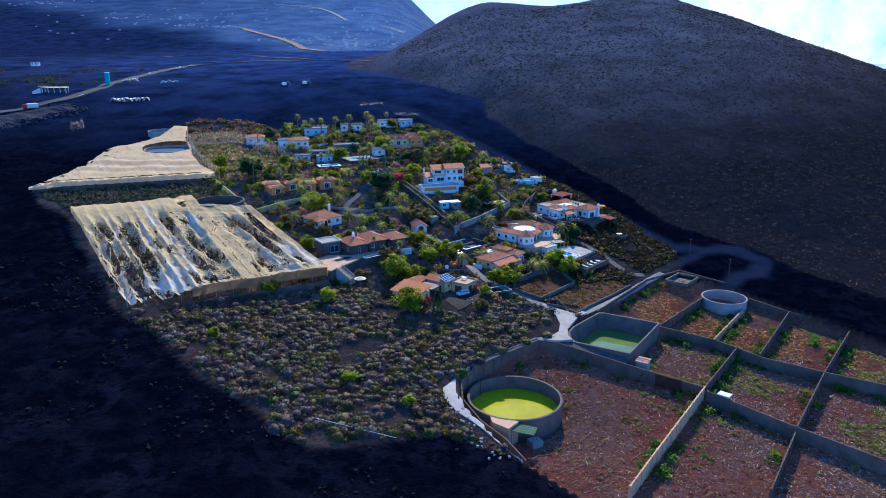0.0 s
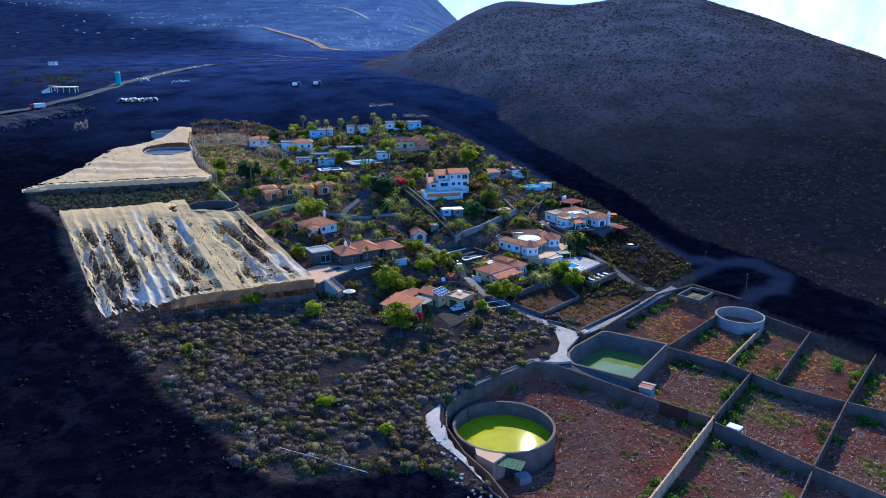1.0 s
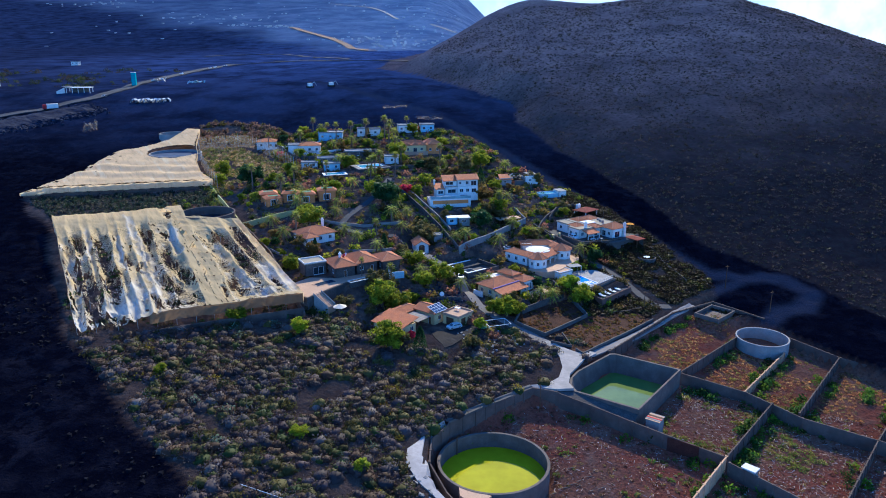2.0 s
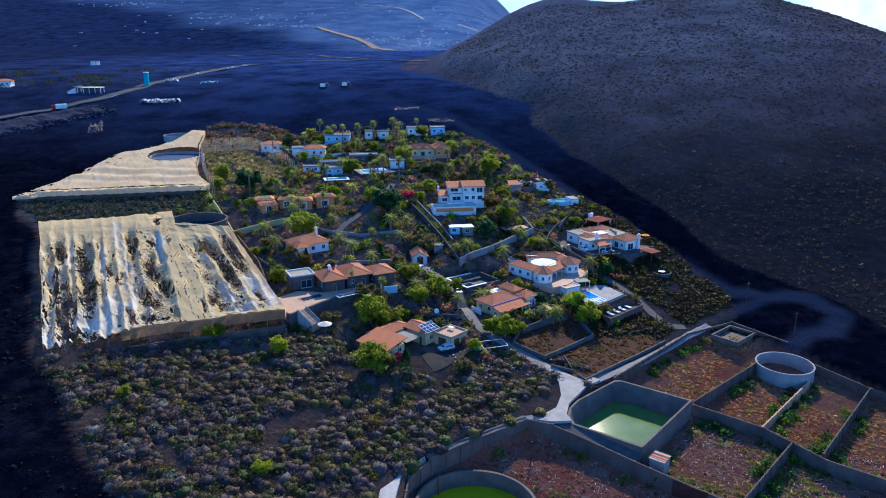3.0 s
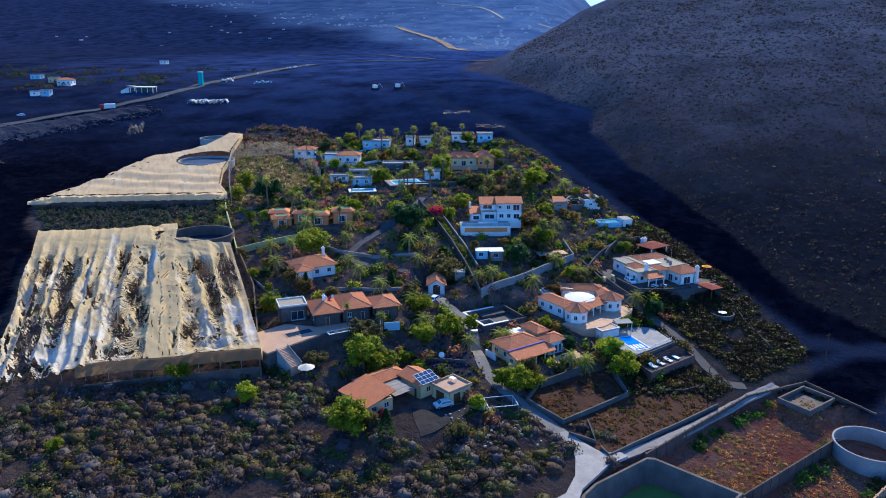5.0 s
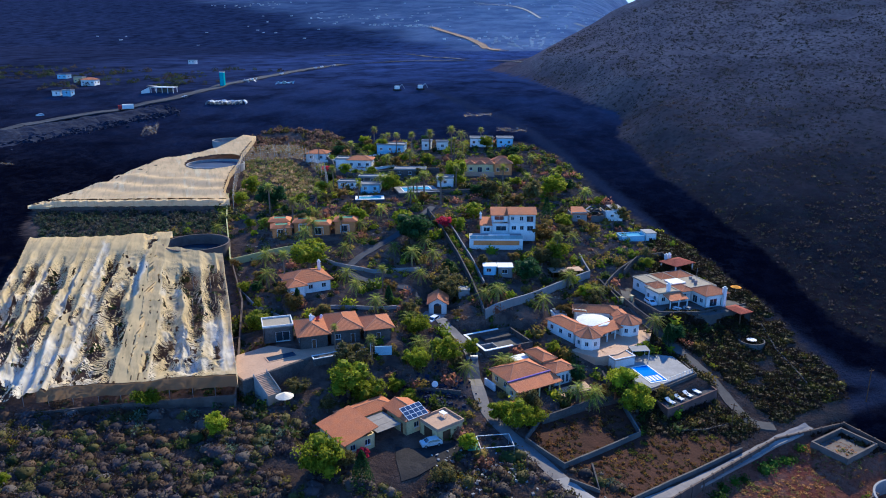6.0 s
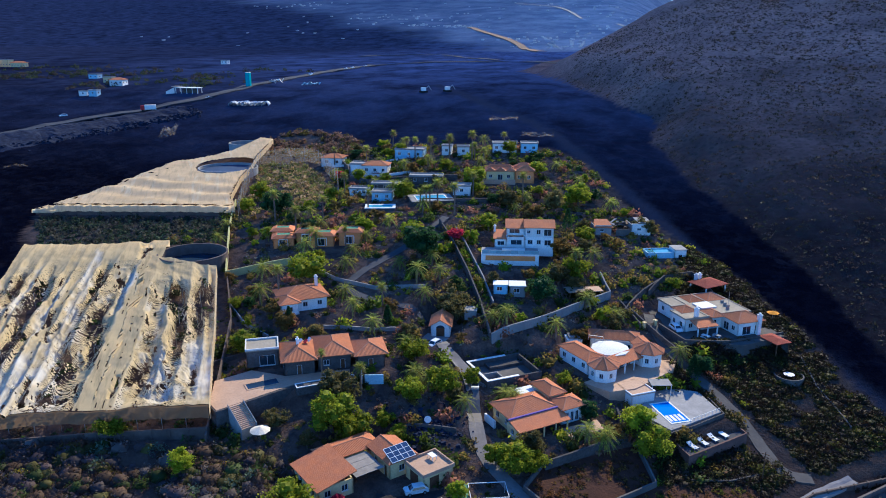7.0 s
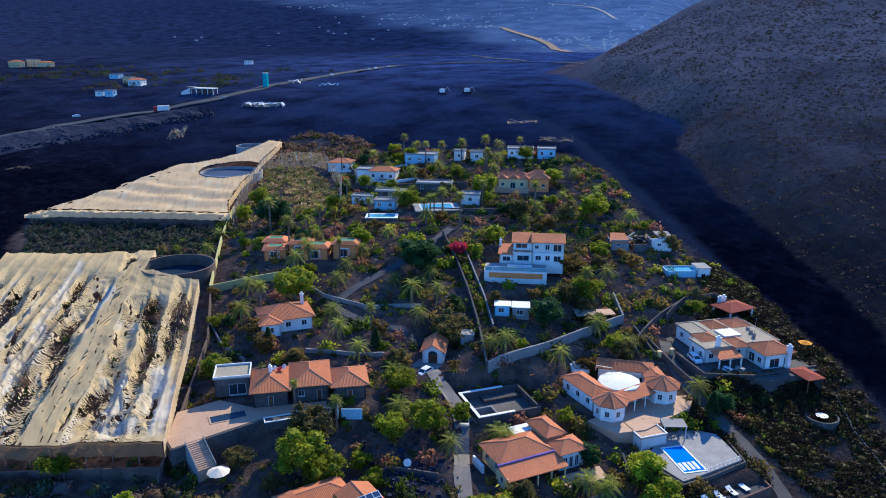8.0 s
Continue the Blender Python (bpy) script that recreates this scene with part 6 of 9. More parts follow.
def stone_house():
    h = thing("house", "dark stone house with three terracotta hip roofs", "house", pose(-24, 239, 6.6, 0, 0, 33))
    W = {"s": "mixed", "e": "windows", "w": "windows"}
    for x0, x1, y0, y1, z, hips in ((-10.2, -2.6, -4.4, 6.4, 3.4, (1, 1)), (-3.2, 5.0, -3.4, 8.0, 3.5, (1, 1)), (4.7, 12.0, -4.7, 4.2, 3.4, (1, 1))):
        walls(h, x0 + 0.7, x1 - 0.7, y0 + 1.2, y1 - 0.7, 0, z, M_STONE, W)
        hip_roof(h, x0, x1, y0, y1, z, 22, hips)
    c = new("stone_cube")
    c.parent = h
    walls(c, -17.0, -10.4, 2.4, 8.0, 0, 3.7, M_STONE, {"s": [(2.6, 3.2, 0.2, 2.3, "window")]})
    flat_roof(c, -17.2, -10.3, 2.2, 8.2, 3.9, M_SANDROOF, 0.35, "sand-coloured flat roof with a white rim", M_WHITE)
    chimney(h, -6.4, 1.2, 4.2, 6.0, 0.3)
    for k, (x, y) in enumerate(((-6.0, 2.6), (-5.0, 2.2), (-4.2, 3.0))):
        bm = bmesh.new()
        tube(bm, (x, y, 4.6), (x + 0.6, y + 0.3, 5.3), 0.35, 0.3, 8)
        part("roof_ornament", bm, M_WHITE if k != 1 else M_RED, h)
    deck = [(-37.4, 216.0), (-42.2, 224.2), (-38, 231), (-30, 231), (-19, 238.4), (-17.4, 235.4), (-25.8, 229.4), (-34.4, 214.0)]
    structure(part("terrace_deck", prism(deck, 0.5, 6.7), M_PINK), "pink paved pool terrace on a tall wall")
    wall_run("wall_terrace", [(-37.4, 215.8), (-34.3, 213.7), (-25.5, 229.2), (-17, 235.0)], 3.0, M_STONE, "tall dark stone wall below the terrace", 0.35, tops=[6.6, 6.6, 6.6, 6.6])
    p = thing("swimming_pool", "dark narrow swimming pool in a pink terrace", "pool", pose(-32.4, 226.3, 6.7, 0, 0, 47))
    part("coping", boxes((-3.4, 3.4, -1.5, -1.2, 0, 0.08), (-3.4, 3.4, 1.2, 1.5, 0, 0.08), (-3.4, -3.1, -1.2, 1.2, 0, 0.08), (3.1, 3.4, -1.2, 1.2, 0, 0.08)), M_PINK, p)
    part("water_surface", boxes((-3.1, 3.1, -1.2, 1.2, -0.1, 0.04)), M_DARKPOOL, p)
    s = thing("garden_stairs", "pink outdoor stairs going down from the terrace", "stairs", pose(-32.5, 217.2, 1.4, 0, 0, -29))
    for k in range(14):
        part("step", boxes((0.1 + 0.36 * k, 0.48 + 0.36 * k, -1.5, 1.5, 0, 5.3 - 0.2 * k)), M_PINK, s)
    for q in (-1.62, 1.5):
        part("stair_wall", prism([(0.1, q), (5.2, q), (5.2, q + 0.12), (0.1, q + 0.12)], 0, [5.9, 3.1, 3.1, 5.9]), M_CONC, s)
    w = thing("garden_planter", "long low white-edged planter beside the terrace", "planter", pose(-21, 231.6, 5.0, 0, 0, 41))
    part("body", boxes((-6, 6, -0.9, 0.9, 0, 1.7)), M_STONE, w)
    part("rim", boxes((-6.1, 6.1, -1.0, -0.8, 1.7, 1.85), (-6.1, 6.1, 0.8, 1.0, 1.7, 1.85), (-6.1, -5.9, -0.8, 0.8, 1.7, 1.85), (5.9, 6.1, -0.8, 0.8, 1.7, 1.85)), M_WHITE, w)
    b = thing("garden_screen", "bright white and blue garden screen wall", "screen", pose(-12.4, 236.2, gz(-12.4, 236.2) + 0.6, 0, 0, 22))
    part("panel", boxes((-1.9, 1.9, -0.1, 0.1, -0.5, 1.6)), M_BLUE, b)
    part("end_post", boxes((-2.9, -2.4, -0.2, 0.2, -0.5, 3.4)), M_WHITE, b)
    u = thing("parasol", "white round garden parasol", "parasol", pose(-25.6, 214.6, gz(-25.6, 214.6)))
    bm = bmesh.new()
    tube(bm, (0, 0, 2.1), (0, 0, 2.8), 1.9, 0.1, 10)
    part("canopy", bm, M_SANDROOF2, u)
    bm = bmesh.new()
    tube(bm, (0, 0, -0.3), (0, 0, 2.2), 0.05)
    part("pole", bm, M_METAL, u)


M_SANDROOF2 = surface("cream_cloth", (0.72, 0.62, 0.45), (0.62, 0.53, 0.4), 0.8, 5.0, 0.85, 0.1)
stone_house()


def white_cottage():
    h = thing("house", "white cottage with a terracotta hip roof and a chimney", "house", pose(-44, 263, 9.2, 0, 0, 43))
    walls(h, -5.6, 5.2, -3.8, 5.0, 0, 3.0, M_WHITE, {"s": "windows", "w": [(3.0, 1.6, 0.9, 1.2, "window")], "e": "windows"})
    walls(h, -6.3, -2.2, -5.8, -3.8, 0, 2.9, M_WHITE, {"s": [(1.2, 1.4, 0.9, 1.2, "window")], "w": "windows"})
    hip_roof(h, -6.4, 6.0, -4.6, 5.8, 3.1, 22)
    hip_roof(h, -7.0, -1.6, -6.4, 0.4, 3.0, 22)
    chimney(h, 4.2, 2.6, 3.6, 6.2, 0.35)


def garage():
    h = thing("garage", "small white gabled garage with an arched wooden door", "garage", pose(-9.1, 268.2, 5.0, 0, 0, 15))
    walls(h, -2.3, 2.3, -3.4, 3.4, 0, 2.8, M_WHITE, {"s": [(1.3, 2.0, 0, 2.2, "garage")]})
    for y in (-3.4, 3.15):
        bm = bmesh.new()
        a = [bm.verts.new(q) for q in ((-2.3, y, 2.8), (2.3, y, 2.8), (0, y, 4.2))]
        b = [bm.verts.new(q) for q in ((-2.3, y + 0.25, 2.8), (2.3, y + 0.25, 2.8), (0, y + 0.25, 4.2))]
        bm.faces.new(a)
        bm.faces.new(b[::-1])
        for k in range(3):
            bm.faces.new((a[k], b[k], b[(k + 1) % 3], a[(k + 1) % 3]))
        part("gable", bm, M_WHITE, h)
    hip_roof(h, -2.8, 2.8, -3.9, 3.8, 2.7, 31, (0, 0))
    bm = bmesh.new()
    arc = [bm.verts.new((1.0 * math.cos(k * math.pi / 10), -3.43, 2.2 + 0.7 * math.sin(k * math.pi / 10))) for k in range(11)]
    bm.faces.new(arc)
    part("fanlight", bm, M_GLASS, h)
    structure(part("pavement", prism([(-12.5, 256), (-7, 255), (-6, 265), (-11.8, 266)], 2.0, 5.05), M_ROAD), "pale concrete drive before the garage")
    s = thing("tank_shed", "small grey-white flat-roofed shed", "shed", pose(-3.6, 274.5, gz(-3.6, 274.5) - 0.5, 0, 0, 12))
    part("wall", boxes((-1.45, 1.45, -1.45, 1.45, 0, 2.4)), M_CONC, s)
    part("flat_roof", boxes((-1.6, 1.6, -1.6, 1.6, 2.4, 2.6)), M_CONC, s)
    s = thing("tank_shed", "small white block shed with open top", "shed", pose(21.5, 276.5, gz(21.5, 276.5) - 0.5, 0, 0, 24))
    part("wall", boxes((-1.8, 1.8, -1.8, 1.8, 0, 2.6)), M_WHITE, s)
    part("flat_roof", boxes((-1.3, 1.3, -1.3, 1.3, 2.6, 3.2)), M_CONC, s)
    r = thing("water_cistern", "open rectangular cistern with dark walls and white rim", "cistern", pose(9.4, 257.2, 1.0, 0, 0, 42))
    for d in ((-6.6, 6.6, -5.4, -5.0), (-6.6, 6.6, 5.0, 5.4), (-6.6, -6.2, -5.0, 5.0), (6.2, 6.6, -5.0, 5.0)):
        part("wall", boxes((*d, -1, 2.4)), M_STONE, r)
    for d in ((-6.7, 1.0, -5.5, -4.9), (-6.7, 3.0, 4.9, 5.5), (-6.7, -6.1, -4.9, 4.9)):
        part("coping", boxes((*d, 2.4, 2.55)), M_WHITE, r)
    part("floor_slab", boxes((-6.2, 6.2, -5.0, 5.0, -0.6, 0.8)), M_DARKCONC, r)
    part("inner_wall", boxes((-2.6, -2.3, -5.0, -1.4, 0.8, 2.3), (-6.2, -2.6, -1.7, -1.4, 0.8, 2.3)), M_CONC, r, "pale inner dividing walls")
    part("ledge", boxes((-2.3, 6.2, 2.2, 5.0, 0.8, 1.5)), M_STONE, r)
    rubble("garden_rubbish", 14, [(6.0, 249.8, 0.8, 1.9), (8.0, 251.0, 0.7, 1.9)], 40, 0.1, 0.35, "pale building rubbish dumped in the cistern", M_CONC)


white_cottage()
garage()


def white_villa():
    h = thing("house", "three-storey white villa with terracotta roofs and a broad terrace", "house", pose(0.2, 312.0, 13.3, 0, 0, 15))
    tall = [(1.0, 1.4, 1.0, 1.3, "window"), (3.6, 1.3, 1.0, 1.3, "window"), (1.0, 1.4, 4.1, 1.2, "window"), (3.6, 1.6, 4.0, 1.3, "window")]
    row = lambda z: [(0.8, 1.5, z + 0.9, 1.3, "window"), (3.4, 1.2, z + 0.9, 1.3, "window"), (5.6, 1.9, z + 0.6, 1.6, "window")]
    walls(h, 0.6, 8.8, -1.6, 5.6, 0, 5.6, M_WHITE, {"s": row(2.6), "e": "windows"})
    walls(h, 0.6, 8.8, -1.2, 5.6, 5.6, 2.9, M_WHITE, {"s": [(0.6, 1.0, 0.9, 1.0, "window"), (3.3, 1.2, 0.7, 1.4, "window"), (5.4, 2.2, 0.3, 1.9, "window")], "e": "windows"})
    part("roof_slope", roof_plane([(0.2, -1.9, 8.4), (9.2, -1.9, 8.4), (9.2, 2.4, 9.9), (0.2, 2.4, 9.9)]), M_ROOF, h)
    part("roof_slope", roof_plane([(9.2, 6.2, 8.4), (0.2, 6.2, 8.4), (0.2, 2.4, 9.9), (9.2, 2.4, 9.9)]), M_ROOF, h)
    walls(h, -4.6, 0.6, -1.9, 4.6, 0, 5.6, M_WHITE, {"s": [(1.2, 3.2, 3.3, 1.5, "window")], "w": "windows"})
    walls(h, -4.6, 0.6, 0.4, 4.6, 5.6, 2.2, M_WHITE, {"s": [(0.8, 3.0, 0.5, 1.3, "window")]})
    part("roof_slope", roof_plane([(-5.0, 0.0, 7.7), (0.9, 0.0, 7.7), (0.9, 5.0, 9.3), (-5.0, 5.0, 9.3)]), M_ROOF, h)
    walls(h, -8.0, -4.6, -1.6, 3.6, 0, 5.0, M_WHITE, {"s": [(0.8, 2.0, 3.0, 1.3, "window")], "w": "windows"})
    part("roof_slope", roof_plane([(-8.4, -2.0, 5.0), (-4.4, -2.0, 5.0), (-4.4, 4.0, 6.3), (-8.4, 4.0, 6.3)]), M_ROOF, h)
    chimney(h, -8.0, 2.8, 5.4, 7.6, 0.3)
    t = new("terrace")
    t.parent = h
    t["label"] = "white terrace with an orange band and glass rail"
    part("podium", boxes((-11.6, 4.4, -8.4, -1.9, -1.2, 2.4)), M_WHITE, t)
    part("band", boxes((-10.4, 3.4, -8.48, -8.4, 0.5, 1.9)), M_ORANGE, t, "orange rendered band")
    part("floor_tiles", boxes((-11.5, 4.3, -8.3, -2.0, 2.4, 2.46)), M_APRON, t)
    for k in range(8):
        part("glass_panel", boxes((-11.4 + 1.98 * k, -9.5 + 1.98 * k, -8.34, -8.3, 2.46, 3.4)), M_RAILGLASS, t)
    part("hand_rail", boxes((-11.5, 4.4, -8.36, -8.28, 3.4, 3.46)), M_FRAME, t)
    p = thing("awning_roll", "long white rolled cover on the terrace", "cover", h.matrix_basis @ pose(-2.6, -5.6, 2.9, 0, 90, 0))
    bm = bmesh.new()
    tube(bm, (0, 0, -3.2), (0, 0, 3.2), 0.42, n=10)
    part("roll", bm, M_WHITE, p)
    s = thing("shed", "small white shed with a flat pale roof", "shed", pose(4.6, 288.5, gz(4.6, 288.5), 0, 0, 16))
    walls(s, -2.0, 2.0, -2.0, 2.0, -0.5, 3.0, M_CONC, {"s": [(1.0, 1.6, 1.2, 1.2, "window")]})
    part("flat_roof", boxes((-2.2, 2.2, -2.2, 2.2, 2.5, 2.65)), M_WHITE, s)
    s = thing("shed", "small pale blue shed with a flat roof", "shed", pose(0.4, 287.5, gz(0.4, 287.5), 0, 0, 16))
    walls(s, -1.8, 1.8, -1.6, 1.6, -0.5, 2.7, M_BLUE, {"s": [(0.8, 1.4, 1.1, 1.1, "window")]})
    part("flat_roof", boxes((-2.0, 2.0, -1.8, 1.8, 2.2, 2.35)), M_WHITE, s)
    y = thing("ruin_shelter", "collapsed grey reed roof over a low wall", "shelter", pose(20.6, 294.5, gz(20.6, 294.5), 0, 0, 28))
    part("reed_roof", boxes((-4.5, 0.6, -2.4, 2.2, 1.8, 1.95)), M_DEAD, y)
    part("roof_sheet", boxes((0.8, 5.0, -2.0, 1.8, 1.7, 1.85)), M_PINK, y)
    for q in ((-4, -2), (4.6, -1.6), (-4, 1.8), (4.6, 1.4)):
        part("post", boxes((q[0] - 0.1, q[0] + 0.1, q[1] - 0.1, q[1] + 0.1, -0.6, 1.8)), M_WOOD, y)


M_RAILGLASS = surface("rail_glass", (0.3, 0.4, 0.42), (0.26, 0.36, 0.38), 0.5, 3.0, 0.1, 0.0)
white_villa()


def small_house(x, y, w, d, h, turn, wallm, label, roof="flat", roofm=None, z=None):
    g = gz(x, y) if z is None else z
    ob = thing("house", label, "house", pose(x, y, g, 0, 0, turn))
    walls(ob, -w / 2, w / 2, -d / 2, d / 2, -1.2, h + 1.2, wallm, {k: [(s, ww, sill + 1.2, hh, kind) for s, ww, sill, hh, kind in spaced_windows(w if k in "sn" else d, "windows")] for k in "sew"})
    if roof == "flat":
        flat_roof(ob, -w / 2 - 0.2, w / 2 + 0.2, -d / 2 - 0.2, d / 2 + 0.2, h + 0.15, M_SANDROOF if roofm else M_PALEPAVE, 0.35, rim=roofm)
    else:
        hip_roof(ob, -w / 2 - 0.5, w / 2 + 0.5, -d / 2 - 0.5, d / 2 + 0.5, h, 20)
    return ob


def cottage(x, y, w, d, h, turn):
    """A terracotta cottage: sloping tiled eaves round a green felt flat top, white double door."""
    ob = thing("cottage", "small terracotta cottage with tiled eaves and green flat roof", "house", pose(x, y, gz(x, y), 0, 0, turn), "terracotta cottages in a row")
    walls(ob, -w / 2, w / 2, -d / 2, d / 2, -1.2, h + 1.2, M_ORANGE, {"s": [(w / 2 - 1.6, 2.2, 1.2, 2.1, "window")], "e": "windows", "w": "windows"})
    bm = bmesh.new()
    rings = []
    for q, z in ((0.55, h - 0.15), (0.55, h), (-0.9, h + 0.75), (-1.1, h + 0.75), (-1.15, h + 0.5)):
        rings.append([bm.verts.new((sx * (w / 2 + q), sy * (d / 2 + q), z)) for sx, sy in ((-1, -1), (1, -1), (1, 1), (-1, 1))])
    for a, b in zip(rings, rings[1:]):
        for k in range(4):
            bm.faces.new((a[k], a[(k + 1) % 4], b[(k + 1) % 4], b[k]))
    part("eave", bm, M_ROOF, ob)
    part("flat_roof", boxes((-w / 2 + 1.1, w / 2 - 1.1, -d / 2 + 1.1, d / 2 - 1.1, h, h + 0.6)), M_GREENROOF, ob, "green felt flat roof")
    part("porch_frame", boxes((-1.4, 1.2, -d / 2 - 0.12, -d / 2 - 0.02, 2.15, 2.4), (-1.45, -1.25, -d / 2 - 0.12, -d / 2 - 0.02, 0, 2.15), (1.05, 1.25, -d / 2 - 0.12, -d / 2 - 0.02, 0, 2.15)), M_WHITE, ob, "white door surround")


def far_village():
    # terracotta row with green roofs
    for x, y, w, d, h, turn in ((-68, 294.5, 6, 5, 2.6, 30), (-71.5, 300, 6, 5, 2.7, 22), (-62.5, 299, 6, 5, 2.8, 22), (-56, 297, 6.5, 5.5, 3.0, 20), (-48.5, 300, 6.5, 5.5, 3.4, 18)):
        cottage(x, y, w, d, h, turn)
    # white houses at the top of the village
    for x, y, w, d, h, turn, wm, roof, lab in (
            (-99, 387, 9, 7, 3.2, 10, M_WHITE, "hip", "white house with a terracotta roof near the lava"),
            (-74, 375, 10, 7, 3.4, 12, M_WHITE, "hip", "white house with an orange roof among palms"),
            (-81, 374, 6, 6, 4.0, 12, M_WHITE, "flat", "white flat-roofed house among palms"),
            (-69, 399, 12, 7, 3.4, 8, M_BLUE, "flat", "pale blue-white house with a flat roof"),
            (-54, 403, 4, 4, 3.4, 8, M_WHITE, "flat", "narrow white house among palms"),
            (-47, 403, 5, 4, 3.2, 20, M_WHITE, "flat", "white flat-roofed house at the village edge"),
            (-31, 410, 10, 6, 3.2, 14, M_WHITE, "flat", "long white house with a flat roof"),
            (-21, 412, 7, 6, 3.2, 14, M_BLUE, "flat", "pale blue house with a flat roof"),
            (-48, 362, 12, 5, 2.8, 14, M_STONE, "flat", "low house with a pale flat roof"),
            (-59, 350, 10, 4, 2.6, 14, M_STONE, "flat", "low stone house with a pale roof"),
            (-31, 352, 6, 5, 3.0, 14, M_WHITE, "flat", "small white flat-roofed house"),
            (-55, 338, 7, 5, 2.8, 14, M_BLUE, "flat", "low pale blue pool house"),
            (-66, 343, 7, 4, 2.5, 12, M_WHITE, "flat", "low white outbuilding with flat roof")):
        small_house(x, y, w, d, h, turn, wm, lab, roof)
    d = thing("house", "yellow and orange house under several small red tiled roofs", "house", pose(-20, 375, gz(-20, 375), 0, 0, 16))
    walls(d, -8.5, 2.0, -3.0, 5.0, -1.2, 4.6, M_CREAM, {"s": [(1.0, 1.2, 2.1, 1.2, "window"), (4.2, 1.8, 1.3, 2.1, "window"), (7.6, 1.2, 2.1, 1.2, "window")], "w": "windows"})
    walls(d, 2.02, 9.0, -4.5, 6.0, -1.2, 5.0, M_ORANGE, {"s": [(1.0, 1.2, 2.1, 1.2, "window"), (4.4, 1.2, 2.1, 1.2, "window")], "e": "windows"})
    for x0, x1, y0, y1, z in ((-9.0, -5.2, -3.5, 0.8, 3.4), (-5.2, -1.2, -3.5, 0.8, 3.4), (-1.2, 2.4, -3.5, 0.8, 3.4), (-9.0, 2.4, 0.8, 5.5, 3.5), (1.6, 9.5, 0.5, 6.5, 3.9), (2.4, 9.4, -5.0, 0.5, 3.8)):
        hip_roof(d, x0, x1, y0, y1, z, 30)
    part("terrace", boxes((-12.5, 2.0, -6.5, -3.2, -2.5, 0.1)), M_APRON, d, "pale terrace with a low front wall")
    part("parapet", boxes((-12.6, 2.1, -6.7, -6.5, -2.5, 0.9)), M_PINK, d)
    # a broken house and a blue pool house at the edge of the lava
    r = thing("ruined_house", "half-ruined grey and white house with fallen roofs", "house", pose(25, 341.5, gz(25, 341.5), 0, 0, 20))
    for a, b, top, m in (((-9, -4), (-4, -4), 2.8, M_CONC), ((-9, 3), (-9, -4), 2.2, M_CONC), ((-2.5, -4), (2.0, -4), 1.5, M_DARKCONC), ((2.5, -3), (8.5, -3), 3.0, M_WHITE), ((8.5, -3), (8.5, 4), 3.2, M_WHITE), ((2.5, 4), (2.5, -3), 2.6, M_CONC), ((8.5, 4), (-2, 4), 1.8, M_DARKCONC)):
        L = math.hypot(b[0] - a[0], b[1] - a[1])
        wall_panel(r, a, b, -1.2, top, [(L * 0.3, 1.2, 2.0, 0.8, "window")] if top > 2.5 else [], m)
    part("flat_roof", boxes((4.6, 8.8, -3.2, 4.2, 3.2, 3.4)), M_CONC, r, "pale slab left standing")
    part("roof_slope", roof_plane([(-9.5, -4.5, 2.3), (-3.5, -4.5, 2.2), (-4.5, 0.4, 3.6), (-8.6, 0.4, 3.8)]), M_ROOF, r, "remains of a tiled roof")
    rng = random.Random(44)
    for k in range(26):
        bm = bmesh.new()
        box(bm, 0, rng.uniform(0.8, 3.2), 0, rng.uniform(0.4, 1.4), 0, 0.2, pose(rng.uniform(-6, 4), rng.uniform(-4, 3), rng.uniform(1.0, 2.6), rng.uniform(-25, 25), rng.uniform(-25, 25), rng.uniform(0, 180)))
        part("broken_slab", bm, (M_CONC, M_DARKCONC, M_WOOD)[k % 3], r)
    b = thing("pool_house", "pale turquoise pool house with a flat canopy", "house", pose(38.6, 329.4, gz(38.6, 329.4) - 0.6, 0, 0, 24))
    walls(b, -5.5, 2.5, -2.5, 2.5, -1, 3.0, M_BLUE, {})
    part("water_surface", boxes((-5.2, 2.2, -2.2, 2.2, 1.5, 1.7)), M_POOL2, b)
    part("canopy", boxes((2.6, 6.4, -2.6, 2.6, 2.6, 2.75)), M_CONC, b)
    walls(b, 2.7, 6.2, -2.4, 2.4, -1, 3.6, M_WHITE, {"s": "windows"})
    p = thing("swimming_pool", "pale blue swimming pool in a white terrace", "pool", pose(-38.8, 341.5, gz(-38.8, 341.5) + 0.8, 0, 0, 30))
    part("terrace", boxes((-7.5, 7.5, -6, 6, -4, -0.12)), M_STONE, p)
    part("paving", boxes((-7.3, 7.3, -5.8, 5.8, -0.12, 0)), M_PALEPAVE, p)
    part("coping", boxes((-5.4, 5.4, -3.9, -3.5, 0, 0.1), (-5.4, 5.4, 3.5, 3.9, 0, 0.1), (-5.4, -5, -3.5, 3.5, 0, 0.1), (5, 5.4, -3.5, 3.5, 0, 0.1)), M_WHITE, p)
    part("water_surface", boxes((-5, 5, -3.5, 3.5, 0, 0.06)), M_POOL2, p)
    p = thing("swimming_pool", "small pale pool with a white rim", "pool", pose(-51.4, 327.6, gz(-51.4, 327.6) + 0.8, 0, 0, 22))
    part("terrace", boxes((-5, 5, -3, 3, -3, -0.1)), M_STONE, p)
    part("coping", boxes((-5, 5, -3, -2.1, -0.1, 0.1), (-5, 5, 2.1, 3, -0.1, 0.1), (-5, -4, -2.1, 2.1, -0.1, 0.1), (4, 5, -2.1, 2.1, -0.1, 0.1)), M_WHITE, p)
    part("water_surface", boxes((-4, 4, -2.1, 2.1, 0, 0.06)), M_POOL2, p)
